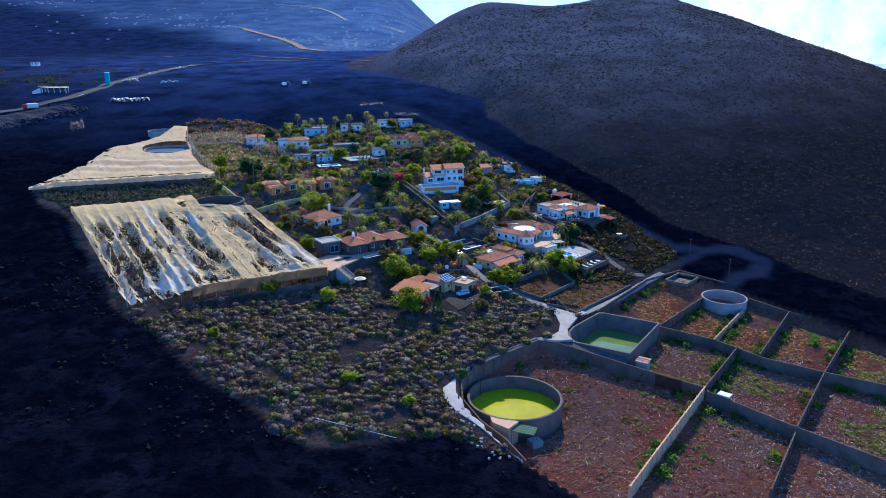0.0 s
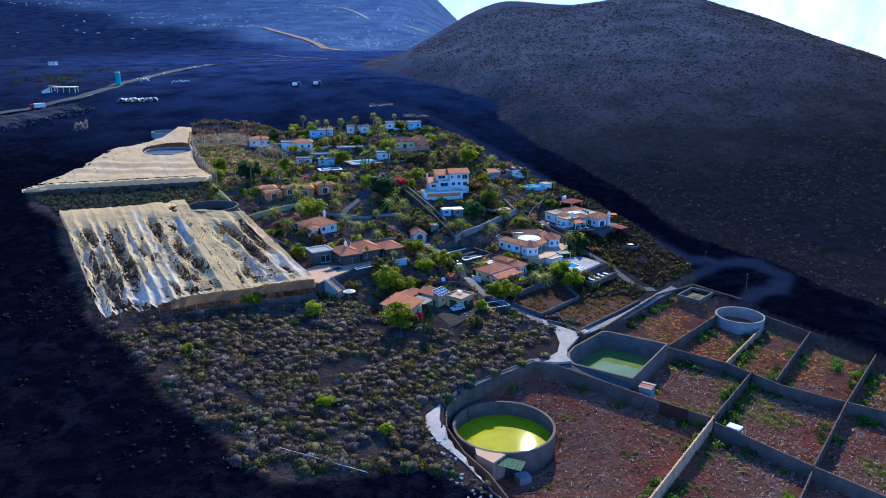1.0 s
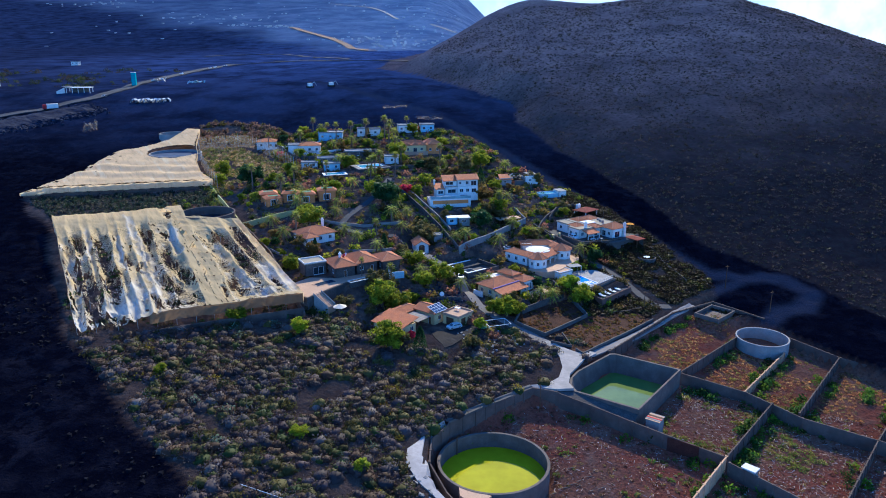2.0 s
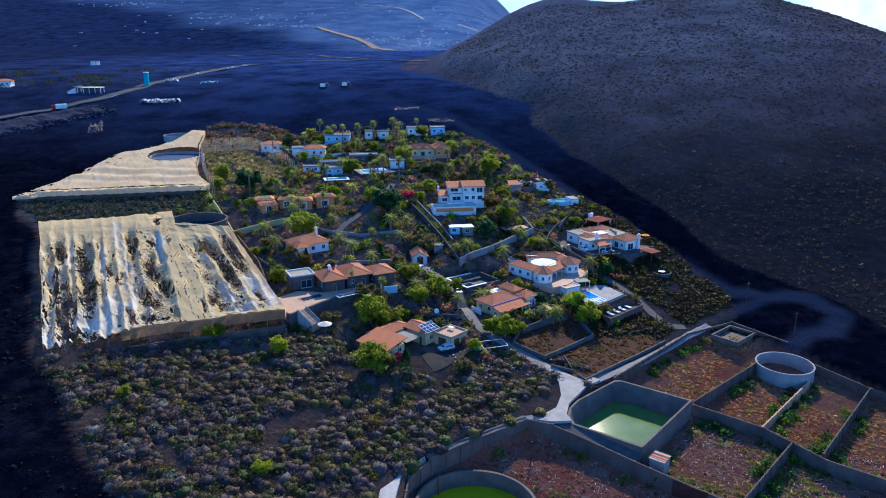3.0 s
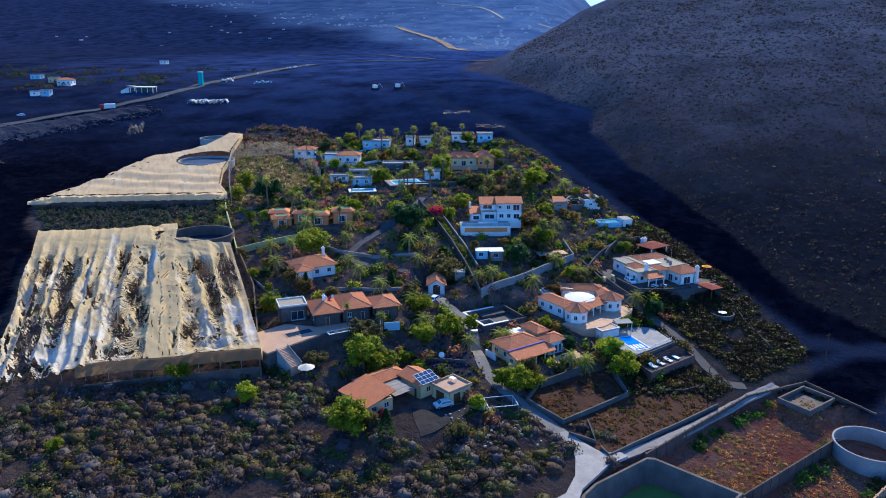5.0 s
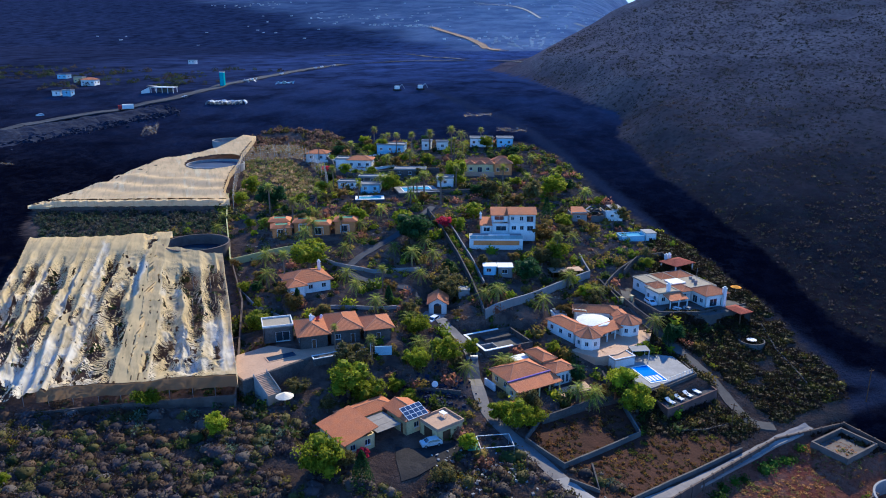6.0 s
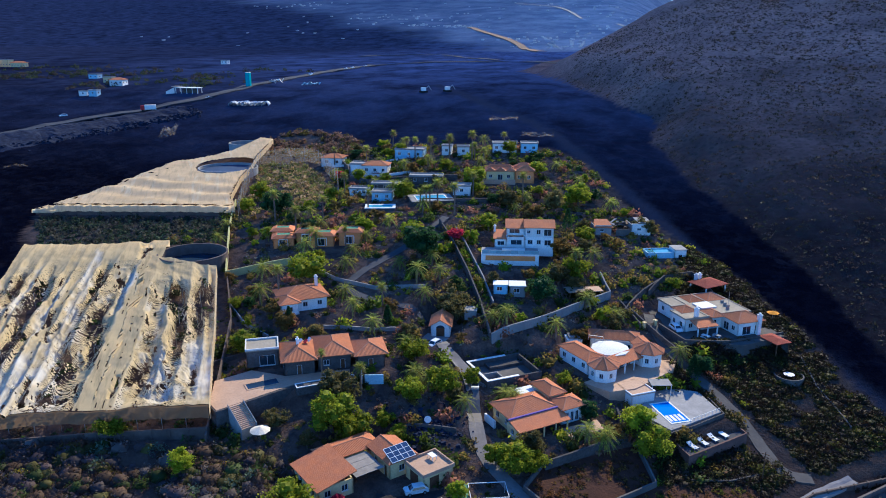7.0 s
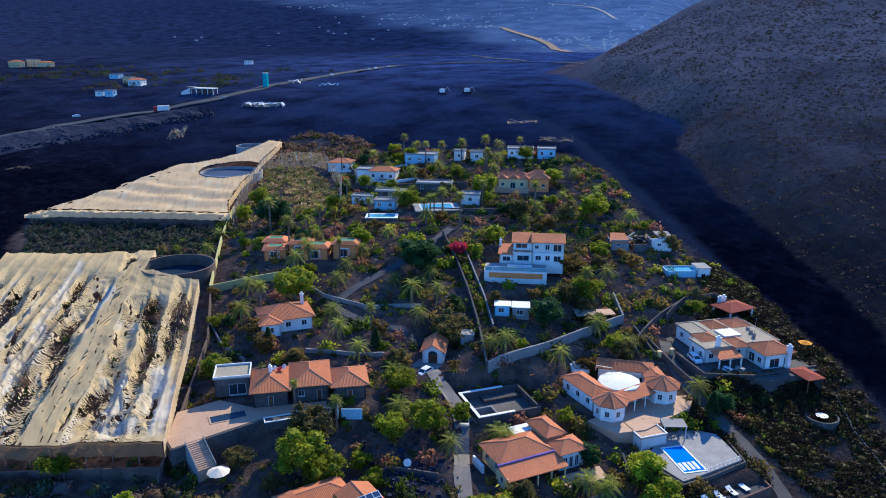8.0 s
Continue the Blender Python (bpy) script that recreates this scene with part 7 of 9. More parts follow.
    # garden and boundary walls of the village
    S = "dark stone wall between gardens"
    wall_run("wall_village", [(-28, 320), (-25.8, 316.3), (-17.9, 304.6), (-9.2, 290.5), (-2.3, 278), (4.1, 264.9)], 2.0, M_STONE, "tall dark wall along the white villa's garden", 0.4)
    wall_run("wall_village", [(4.4, 264.9), (12.5, 274.8), (20, 285.5), (27.5, 296.5), (23.5, 306)], 2.2, M_CONC, "tall grey wall round the white villa's garden", 0.4)
    wall_run("wall_village", [(-21.5, 317), (-13.5, 304.5), (-5.2, 290.8), (0.6, 280)], 1.2, M_CONC, "long low wall of a narrow garden bed", 0.35)
    wall_run("wall_village", [(31, 285), (34, 300), (40, 312)], 1.6, M_STONE, S, 0.4)
    wall_run("wall_village", [(33, 292), (41, 282.5), (46, 278)], 1.4, M_STONE, S, 0.4)
    wall_run("wall_village", [(-72.4, 271.5), (-93, 303), (-109, 330)], 2.0, M_YELLOWWALL, "yellow-edged wall beside the netted plots", 0.35)
    wall_run("wall_village", [(-72.4, 271.5), (-63.3, 279.8), (-55, 285)], 2.0, M_YELLOWWALL, "yellow-edged garden wall", 0.35)
    wall_run("wall_village", [(-100, 392), (-88, 378), (-79, 362), (-70, 358), (-52, 365), (-38, 368)], 2.0, M_STONE, "dark wall below the upper houses", 0.4)
    wall_run("wall_village", [(-98, 382), (-84, 385), (-72, 392)], 1.0, M_WHITE, "low white garden wall", 0.35)
    wall_run("wall_village", [(-80, 368), (-66, 370), (-58, 376)], 1.0, M_WHITE, "low white wall before a house", 0.35)
    wall_run("wall_village", [(-40, 338), (-20, 345), (-12, 360)], 1.4, M_STONE, S, 0.4)
    wall_run("wall_village", [(-55, 283), (-42, 277), (-30, 276), (-18, 281)], 1.0, M_CONC, "low pale wall along the lane", 0.35)
    wall_run("wall_village", [(-34, 255), (-22, 258), (-14, 262)], 0.9, M_CONC, "low pale garden wall", 0.35)
    wall_run("wall_village", [(-62, 258), (-52, 250), (-44, 247)], 0.8, M_CONC, "curved low wall in a garden", 0.3)
    wall_run("wall_village", [(-50, 232), (-43, 241), (-38, 246)], 1.0, M_STONE, S, 0.35)
    wall_run("wall_village", [(7, 231), (-2, 229), (-12, 222)], 0.9, M_STONE, S, 0.35)
    wall_run("wall_village", [(22.6, 232), (24.9, 228.6), (37.9, 243.4), (35, 250)], 1.9, M_STONE, S, 0.4)
    wall_run("wall_village", [(62, 244.5), (57, 240.5), (50, 237.5)], 0.5, M_STONE, "low dark terrace edge", 0.3)
    wall_run("wall_village", [(72.7, 287.3), (75.1, 277.2), (78.2, 271.1), (80.4, 265.6)], 0.5, M_DARKCONC, "low grey wall down the scrub slope", 0.3)


M_YELLOWWALL = surface("pale_yellow_wall", (0.5, 0.47, 0.2), (0.4, 0.37, 0.18), 0.4, 3.0, 0.9, 0.2)
far_village()


# ---------------------------------------------------------------- plants
def card_mesh(name, verts, material, tint=None, parent=None, label=""):
    """Leaves as loose four-cornered cards: verts is (cards, 4, 3)."""
    n = len(verts)
    me = bpy.data.meshes.new(name)
    me.vertices.add(n * 4)
    me.vertices.foreach_set("co", verts.astype(np.float32).ravel())
    me.loops.add(n * 4)
    me.loops.foreach_set("vertex_index", np.arange(n * 4, dtype=np.int32))
    me.polygons.add(n)
    me.polygons.foreach_set("loop_start", np.arange(0, n * 4, 4, dtype=np.int32))
    me.update(calc_edges=True)
    me.materials.append(material)
    if tint is not None:
        a = me.attributes.new("tint", "FLOAT_COLOR", "POINT")
        t = np.repeat(np.concatenate([tint, np.ones((n, 1))], 1), 4, 0)
        a.data.foreach_set("color", t.astype(np.float32).ravel())
    ob = new(name, me)
    if parent:
        ob.parent = parent
    if label:
        ob["label"] = label
    return ob


def cards(rng, centres, size, stretch=0.55):
    """A leaf card of about that size, turned at random, at each centre."""
    n = len(centres)
    a = rng.normal(size=(n, 3))
    a /= np.linalg.norm(a, axis=1)[:, None]
    b = np.cross(a, rng.normal(size=(n, 3)))
    b /= np.linalg.norm(b, axis=1)[:, None] + 1e-9
    s = (size * rng.uniform(0.6, 1.4, n))[:, None]
    a, b = a * s, b * s * stretch
    return np.stack([centres - a, centres - b, centres + a * 1.0, centres + b], 1)


def dome_points(rng, n, per, radius, flat=0.8):
    """per points in each of n leafy domes, more towards the outside."""
    d = rng.normal(size=(n, per, 3))
    d /= np.linalg.norm(d, axis=2)[:, :, None]
    d[:, :, 2] = np.abs(d[:, :, 2])
    r = radius[:, None] * rng.uniform(0.45, 1.0, (n, per)) ** 0.7 * (0.75 + 0.5 * rng.random((n, per)))
    p = d * r[:, :, None]
    p[:, :, 2] *= flat
    return p


def dome_template(k=3):
    """The upper part of a rounded cube, all of four-cornered faces."""
    verts, faces, index = [], [], {}
    def at(p):
        p = tuple(round(v, 4) for v in p)
        if p not in index:
            q = np.array(p) / np.linalg.norm(p)
            index[p] = len(verts)
            verts.append(q)
        return index[p]
    g = [2 * i / k - 1 for i in range(k + 1)]
    for axis, sign in ((2, 1), (0, 1), (0, -1), (1, 1), (1, -1)):
        for i in range(k):
            for j in range(k):
                f = []
                for u, v in ((g[i], g[j]), (g[i + 1], g[j]), (g[i + 1], g[j + 1]), (g[i], g[j + 1])):
                    p = [0, 0, 0]
                    p[axis], p[(axis + 1) % 3], p[(axis + 2) % 3] = sign, u, v
                    f.append(at(p))
                faces.append(f if sign > 0 else f[::-1])
    return np.array(verts), np.array(faces)


DOME_V, DOME_F = dome_template(2)


def core_mesh(name, seed, x, y, z, r, flat, col, material, label, heart):
    """Dense lumpy hearts of rounded bushes."""
    rng = np.random.default_rng(seed + 500)
    n, nv = len(x), len(DOME_V)
    v = DOME_V[None] * r[:, None, None] * rng.uniform(0.55, 1.0, (n, nv, 1)) * heart
    v[:, :, 2] *= flat
    v += np.stack([x, y, z], 1)[:, None, :]
    f = (DOME_F[None] + nv * np.arange(n)[:, None, None]).reshape(-1, 4)
    me = bpy.data.meshes.new(name)
    me.vertices.add(n * nv)
    me.vertices.foreach_set("co", v.astype(np.float32).ravel())
    me.loops.add(len(f) * 4)
    me.loops.foreach_set("vertex_index", f.astype(np.int32).ravel())
    me.polygons.add(len(f))
    me.polygons.foreach_set("loop_start", np.arange(0, len(f) * 4, 4, dtype=np.int32))
    me.update(calc_edges=True)
    me.materials.append(material)
    me.shade_smooth()
    a = me.attributes.new("tint", "FLOAT_COLOR", "POINT")
    a.data.foreach_set("color", np.repeat(np.concatenate([col, np.ones((n, 1))], 1), nv, 0).astype(np.float32).ravel())
    return tagged(new(name, me), label, "shrubs", kind="stuff")


LANES = [[(8, 141.4), (4.4, 149), (1.0, 156.5), (0.6, 162.5)], [(23.5, 188.6), (32, 197), (34, 206), (38.5, 212.5), (43, 211), (55.8, 226.6), (70.3, 244.2), (86, 259)], [(38, 210), (27, 216), (15, 227.5), (8.6, 240), (2, 254), (-7, 261)],
         [(71, 247), (60.2, 261), (45, 278), (37, 296)], [(-28, 326), (-32, 298), (-39, 274), (-10, 272)], [(84, 257), (100, 268)], [(4, 203), (8, 211)], [(32, 190), (36, 200), (37, 208)]]
BLOCKS = [[(-47, 332), (-32, 335), (-29, 350), (-46, 351)], [(-58, 321), (-45, 322), (-44, 334), (-58, 333)], [(-30, 364), (-8, 368), (-8, 386), (-31, 384)], [(-97, 314), (-107, 331), (-133, 384), (-115, 390.5), (-106, 386.5), (-82, 357), (-71.5, 337)], [(-90, 190), (-34, 209), (-71, 270), (-98, 284), (-141, 270)], [(-176, 300), (-98, 302), (-125, 366), (-150, 414), (-178, 372)],
          [(-37, 213), (-43, 224), (-38, 232), (-18, 240), (-16, 235), (-31, 215)], [(38, 252), (46, 246), (60, 254), (50, 266), (36, 262)], [(27, 256), (34, 254), (46, 272), (40, 280), (20, 272)],
          [(36, 302), (38, 290), (46, 280), (70, 292), (52, 312)], [(-1, 197), (7, 197), (13, 213), (0, 222), (-17, 211), (-6, 202)], [(-12, 301), (8, 301), (12, 316), (-10, 316)],
          [(-40, 232), (-27, 229), (-11, 242), (-22, 252), (-38, 246)], [(10, 241), (19, 231), (29, 243), (21, 254)], [(-53, 264), (-45, 254), (-35, 263), (-43, 272)], [(0, 257), (9, 248), (19, 258), (10, 267)], [(-13, 255), (-6, 255), (-5, 274), (-14, 274)]]


def scatter(seed, n, box_, ok, spacing=None):
    rng = np.random.default_rng(seed)
    x, y = rng.uniform(box_[0], box_[1], n), rng.uniform(box_[2], box_[3], n)
    keep = ok(x, y)
    return x[keep], y[keep]


def open_soil(x, y, margin=1.0):
    ok = (signed(KIPUKA, x, y) > margin) & (signed(PLOTS, x, y) < -0.8) & (line_distance(LANES, x, y) > 2.4)
    for b in BLOCKS:
        ok &= signed(b, x, y) < 0.3
    for cx, cy, r in ((-86.5, 276.3, 10.4), (-137, 366, 13), (-154, 405, 9)):
        ok &= np.hypot(x - cx, y - cy) > r
    return ok


def shrubs(name, seed, x, y, r0, r1, per, size, palette, label, flat=0.75, lift=0.0, weights=None, material=None, core=False, heart=0.72):
    rng = np.random.default_rng(seed)
    n = len(x)
    r = r0 + (r1 - r0) * rng.random(n) ** 2.0
    z = land(x, y)[0]
    p = dome_points(rng, n, per, r, flat) + np.stack([x, y, z - 0.08 + lift], 1)[:, None, :]
    pal = np.array(palette)
    col = pal[rng.choice(len(pal), n, p=weights)] * rng.uniform(0.65, 1.4, (n, 1))
    if core:
        core_mesh(name, seed, x, y, z - 0.15, r, flat, col, material or M_SCRUB, label, heart)
    tint = np.repeat(col, per, 0) * rng.uniform(0.85, 1.15, (n * per, 1))
    c = cards(rng, p.reshape(-1, 3), 1.0) 
    mid = p.reshape(-1, 1, 3)
    c = mid + (c - mid) * (size * np.repeat(r, per))[:, None, None]
    return tagged(card_mesh(name, c, material or M_SCRUB, tint), label, "shrubs", kind="stuff")


GREY, MAUVE, BROWN, OLIVE, GREEN, YELLOW, PALE = (0.07, 0.053, 0.05), (0.072, 0.049, 0.047), (0.07, 0.042, 0.026), (0.076, 0.065, 0.018), (0.042, 0.055, 0.013), (0.23, 0.175, 0.02), (0.125, 0.1, 0.085)
low = lambda x, y: open_soil(x, y, 0.4) & (y < 214 + 0.12 * x) & (fbm(x, y, 9, 3) > 0.36)
x, y = scatter(11, 10500, (-95, 42, 130, 222), low)
shrubs("scrub", 1, x, y, 0.4, 2.6, 64, 0.105, [GREY, MAUVE, BROWN, OLIVE, GREEN, PALE], "dry rounded grey and mauve scrub on brown soil", weights=[0.24, 0.16, 0.23, 0.23, 0.08, 0.06], flat=0.85, material=M_DRYBUSH, core=True, heart=0.9)
x, y = scatter(10, 9000, (-95, 42, 130, 222), low)
shrubs("dry_grass", 9, x, y, 0.15, 0.5, 12, 0.45, [BROWN, OLIVE, GREY, (0.17, 0.09, 0.05)], "low dry grass between the scrub bushes", flat=0.6, material=M_DRYBUSH)
x, y = scatter(12, 560, (-95, 42, 130, 222), low)
shrubs("scrub", 2, x, y, 0.9, 2.2, 110, 0.15, [OLIVE, GREEN, YELLOW, (0.11, 0.14, 0.09)], "larger green and yellow bushes in the scrub", weights=[0.4, 0.25, 0.15, 0.2], core=True)
x, y = scatter(24, 1300, (-30, 40, 150, 215), lambda x, y: low(x, y) & (x + 0.8 * (y - 165) > -10) & (fbm(x, y, 10, 2) > 0.45))
shrubs("scrub", 25, x, y, 0.6, 1.7, 50, 0.15, [(0.13, 0.12, 0.03), (0.18, 0.15, 0.03), (0.1, 0.13, 0.025), (0.26, 0.16, 0.02)], "olive and yellowish bushes higher up the scrub slope", weights=[0.4, 0.3, 0.2, 0.1], core=True)
x, y = scatter(20, 60, (-95, 42, 130, 222), lambda x, y: open_soil(x, y, 0.2) & (signed(KIPUKA, x, y) < 3.5) & (y < 205))
shrubs("scrub", 21, x, y, 0.5, 1.3, 60, 0.2, [YELLOW, (0.3, 0.15, 0.03), OLIVE], "yellow and orange bushes along the edge of the lava")
right = lambda x, y: open_soil(x, y, 0.3) & (x > 44) & (signed(YARDS[0], x, y) < 0) & (signed(YARDS[1], x, y) < 0) & (fbm(x, y, 7, 3) > 0.27)
x, y = scatter(13, 19000, (40, 100, 226, 350), right)
shrubs("scrub", 3, x, y, 0.4, 2.0, 46, 0.14, [(0.026, 0.018, 0.013), (0.034, 0.029, 0.007), (0.032, 0.018, 0.008), (0.016, 0.02, 0.005), (0.1, 0.085, 0.01)], "dry olive and brown scrub on the slope above the lava", weights=[0.27, 0.34, 0.21, 0.12, 0.06], flat=0.6, material=M_DRYBUSH, core=True, heart=0.78)
x, y = scatter(28, 9000, (40, 100, 226, 350), right)
shrubs("dry_grass", 29, x, y, 0.2, 0.6, 14, 0.42, [(0.045, 0.03, 0.02), (0.04, 0.032, 0.015), (0.034, 0.024, 0.02)], "short dry grass between the bushes of the slope", flat=0.5, material=M_DRYBUSH)
village = lambda x, y: open_soil(x, y, 1.0) & (y > 208 + 0.12 * x) & (x < 60) & (fbm(x, y, 8, 3) > 0.35) & (signed(YARDS[0], x, y) < 0) & (signed(YARDS[1], x, y) < 0)
x, y = scatter(14, 9000, (-110, 60, 205, 440), village)
shrubs("garden_shrub", 4, x, y, 0.3, 1.2, 26, 0.3, [(0.055, 0.062, 0.015), (0.13, 0.14, 0.012), (0.15, 0.115, 0.042), (0.22, 0.13, 0.085), (0.28, 0.25, 0.02)], "mixed green and dry garden shrubs", weights=[0.24, 0.1, 0.26, 0.34, 0.06], core=True)
x, y = scatter(65, 9000, (-110, 60, 250, 440), lambda x, y: village(x, y) & (fbm(x + 60, y, 10, 2) > 0.42))
shrubs("dry_grass", 66, x, y, 0.2, 0.6, 12, 0.5, [(0.26, 0.2, 0.13), (0.2, 0.15, 0.11), (0.3, 0.25, 0.16), (0.17, 0.14, 0.12)], "pale dry grass and litter between the gardens", flat=0.5, material=M_DRYBUSH)
x, y = scatter(15, 3000, (-110, 60, 205, 440), village)
shrubs("garden_shrub", 5, x, y, 0.9, 2.5, 56, 0.2, [(0.05, 0.068, 0.015), (0.14, 0.18, 0.01), (0.19, 0.135, 0.03), (0.3, 0.29, 0.012), (0.27, 0.12, 0.075)], "tall green garden bushes", flat=1.1, weights=[0.4, 0.16, 0.22, 0.08, 0.14], core=True)
x, y = scatter(16, 2600, (-155, -20, 396, 450), lambda x, y: (signed(KIPUKA, x, y) > 0) & (x < -92) & (fbm(x, y, 9, 2) > 0.4))
shrubs("scrub", 6, x, y, 0.7, 2.6, 50, 0.26, [(0.17, 0.1, 0.07), GREY, OLIVE, (0.16, 0.1, 0.07)], "brown leafless bushes at the edge of the lava", flat=1.0)
x, y = scatter(17, 3000, (-172, -90, 262, 316), lambda x, y: (signed([(-140, 272), (-97, 287), (-92, 312), (-118, 312), (-170, 300)], x, y) > 0) & (fbm(x, y, 6, 2) > 0.25) & (np.hypot(x + 86.5, y - 276.3) > 10.5))
shrubs("banana_plants", 7, x, y, 0.6, 1.7, 22, 0.26, [(0.025, 0.04, 0.028), (0.04, 0.06, 0.03), (0.04, 0.042, 0.036), (0.075, 0.068, 0.05)], "dark green banana plants growing between the nets", flat=1.3, core=True)
x, y = scatter(22, 4200, (-135, -70, 310, 392), lambda x, y: (signed([(-97, 316), (-132, 383), (-115, 389), (-83, 356), (-73, 338)], x, y) > 0) & (fbm(x, y, 6, 2) > 0.25) & (np.hypot(x + 137, y - 366) > 13))
shrubs("banana_plants", 23, x, y, 0.5, 1.5, 24, 0.28, [(0.13, 0.15, 0.035), (0.3, 0.2, 0.08), (0.2, 0.19, 0.05), (0.36, 0.26, 0.14)], "half-dry golden banana plants inside the fenced plot", flat=1.1)
x, y = scatter(18, 1500, (-140, -35, 192, 282), lambda x, y: (signed(BLOCKS[4], x, y) > 1) & (fbm(x, y, 6, 2) > 0.4) & (np.hypot(x + 86.5, y - 276.3) > 10.5))
shrubs("scrub", 8, x, y, 0.5, 1.5, 30, 0.33, [(0.05, 0.06, 0.03), (0.1, 0.075, 0.05), (0.06, 0.1, 0.03)], "dead and green plants under the torn net", flat=1.0)
x, y = scatter(19, 75000, (-40, 420, 150, 660), lambda x, y: (land(x, y)[2] > 0.7) & (fbm(x, y, 16, 3) > 0.3))
shrubs("scrub", 9, x, y, 0.4, 1.3, 7, 0.4, [(0.05, 0.036, 0.032), (0.04, 0.035, 0.024), (0.062, 0.045, 0.038), (0.034, 0.033, 0.022)], "sparse dry bushes over the whole hill", flat=0.6, material=M_DRYBUSH)


x, y = scatter(63, 1600, (-26, 4, 276, 320), lambda x, y: signed([(-25, 317.5), (-17, 305.5), (-8.4, 291.4), (-1.6, 279), (0, 280), (-5.7, 291.2), (-14, 304.8), (-22, 317.3)], x, y) > 0)
shrubs("hedge", 64, x, y, 0.4, 1.0, 50, 0.26, [(0.16, 0.22, 0.015), (0.1, 0.15, 0.015), (0.24, 0.27, 0.02)], "bright green hedge plants in a narrow walled bed", flat=1.1)


def in_plots(x, y, margin=1.2):
    return (signed(PLOTS, x, y) > margin) & (np.hypot(x - 17.4, y - 160.8) > 12.3) & (np.hypot(x - 93.6, y - 229.6) > 7.8) & (signed([(35, 186), (34, 192), (47, 212), (66, 203), (51, 178)], x, y) < 0) & (signed([(9, 153), (24, 147), (20, 143), (10, 147)], x, y) < 0)


PLOT_WALLS = [[(4.4, 163.5), (13.2, 175.2), (26.3, 187.8), (32, 187), (48.2, 177.5), (66, 167.4), (44, 136)], [(66.2, 167.8), (83.5, 191.8), (102.4, 179.3), (118, 172)], [(65, 203.5), (83.4, 191.9)], [(96, 138), (66, 165.5)],
              [(66, 128), (81.7, 151), (102.2, 179.3), (126.8, 211.3)], [(64.9, 204.4), (87.2, 230.5)], [(79.2, 198.6), (97.5, 223)], [(88.8, 188.8), (111.6, 221.3)]]


def plot_litter():
    """Dry banana stalks, grass and weeds on the abandoned plots."""
    rng = np.random.default_rng(31)
    x, y = rng.uniform(8, 140, 60000), rng.uniform(115, 252, 60000)
    keep = in_plots(x, y)
    x, y = x[keep], y[keep]
    wall = line_distance(PLOT_WALLS, x, y)
    x, y, wall = x[wall > 0.7], y[wall > 0.7], wall[wall > 0.7]
    brown = (y > 204 - 0.3 * (x - 66)) & (x < 125)          # the upper plots have grass instead of stalks
    red = (y < 190 - 0.65 * (x - 30)) & (x < 66)             # the tank's own plot
    d = ~brown & ((fbm(x, y, 7, 3) > 0.42) | (rng.random(len(x)) < 0.3)) & (~red | (rng.random(len(x)) < 0.45))
    xs, ys = x[d][:27000], y[d][:27000]
    n = len(xs)
    z = land(xs, ys)[0] + rng.uniform(0.03, 0.4, n)
    ang, tilt, L, w = rng.uniform(0, math.tau, n), rng.normal(0, 0.22, n), rng.uniform(0.3, 1.5, n) * rng.uniform(0.3, 1, n), rng.uniform(0.02, 0.065, n)
    dd = np.stack([np.cos(ang) * np.cos(tilt), np.sin(ang) * np.cos(tilt), np.sin(tilt)], 1) * L[:, None] / 2
    s = np.stack([-np.sin(ang), np.cos(ang), 0.5 * np.ones(n)], 1) * w[:, None]
    c = np.stack([xs, ys, z], 1)
    quad = np.stack([c - dd - s, c + dd - s, c + dd + s, c - dd + s], 1)
    pal = np.array([(0.48, 0.36, 0.3), (0.28, 0.17, 0.12), (0.38, 0.27, 0.21), (0.18, 0.09, 0.06), (0.62, 0.52, 0.46)])
    tagged(card_mesh("dry_stalks", quad, M_DRYBUSH, pal[rng.choice(5, n, p=[0.24, 0.26, 0.24, 0.2, 0.06])]), "dry grey banana stalks strewn on red-brown soil", "stalks", kind="stuff")
    # fallen stems lying in rows
    rows = bmesh.new()
    for k in range(11):
        ox, oy = 30 + 4.2 * k * 0.53, 172 - 4.2 * k * 0.8
        for j in range(16):
            px, py = ox - 1.9 * j + rng.normal(0, 0.3), oy - 1.25 * j + rng.normal(0, 0.3)
            if in_plots(np.array([px]), np.array([py]), 2.0)[0] and rng.random() < 0.62:
                a = math.atan2(-1.25, -1.9) + rng.normal(0, 0.25)
                zz = gz(px, py) + 0.12
                ln = rng.uniform(0.6, 1.5)
                tube(rows, (px - math.cos(a) * ln, py - math.sin(a) * ln, zz), (px + math.cos(a) * ln, py + math.sin(a) * ln, zz + 0.08), rng.uniform(0.05, 0.11), 0.05, 5)
    tagged(part("fallen_stems", rows, M_DEAD), "rows of fallen dry banana stems on red soil", "stems", kind="stuff")
    bb = brown & (fbm(x, y, 6, 3) > 0.42)
    xb, yb = x[bb][:9000], y[bb][:9000]
    shrubs("dry_grass", 32, xb, yb, 0.15, 0.6, 18, 0.36, [(0.36, 0.165, 0.065), (0.25, 0.12, 0.06), (0.46, 0.26, 0.095), (0.2, 0.16, 0.05)], "rusty brown dry grass in the upper plots")
    low = ~brown & (rng.random(len(x)) < 0.5)
    shrubs("dry_grass", 37, x[low][:5200], y[low][:5200], 0.2, 0.65, 16, 0.42, [(0.17, 0.08, 0.04), (0.2, 0.13, 0.08), (0.13, 0.055, 0.033), (0.24, 0.17, 0.06)], "withered leaves heaped between the stalks", flat=0.5)
    k = fbm(x, y, 11, 3)
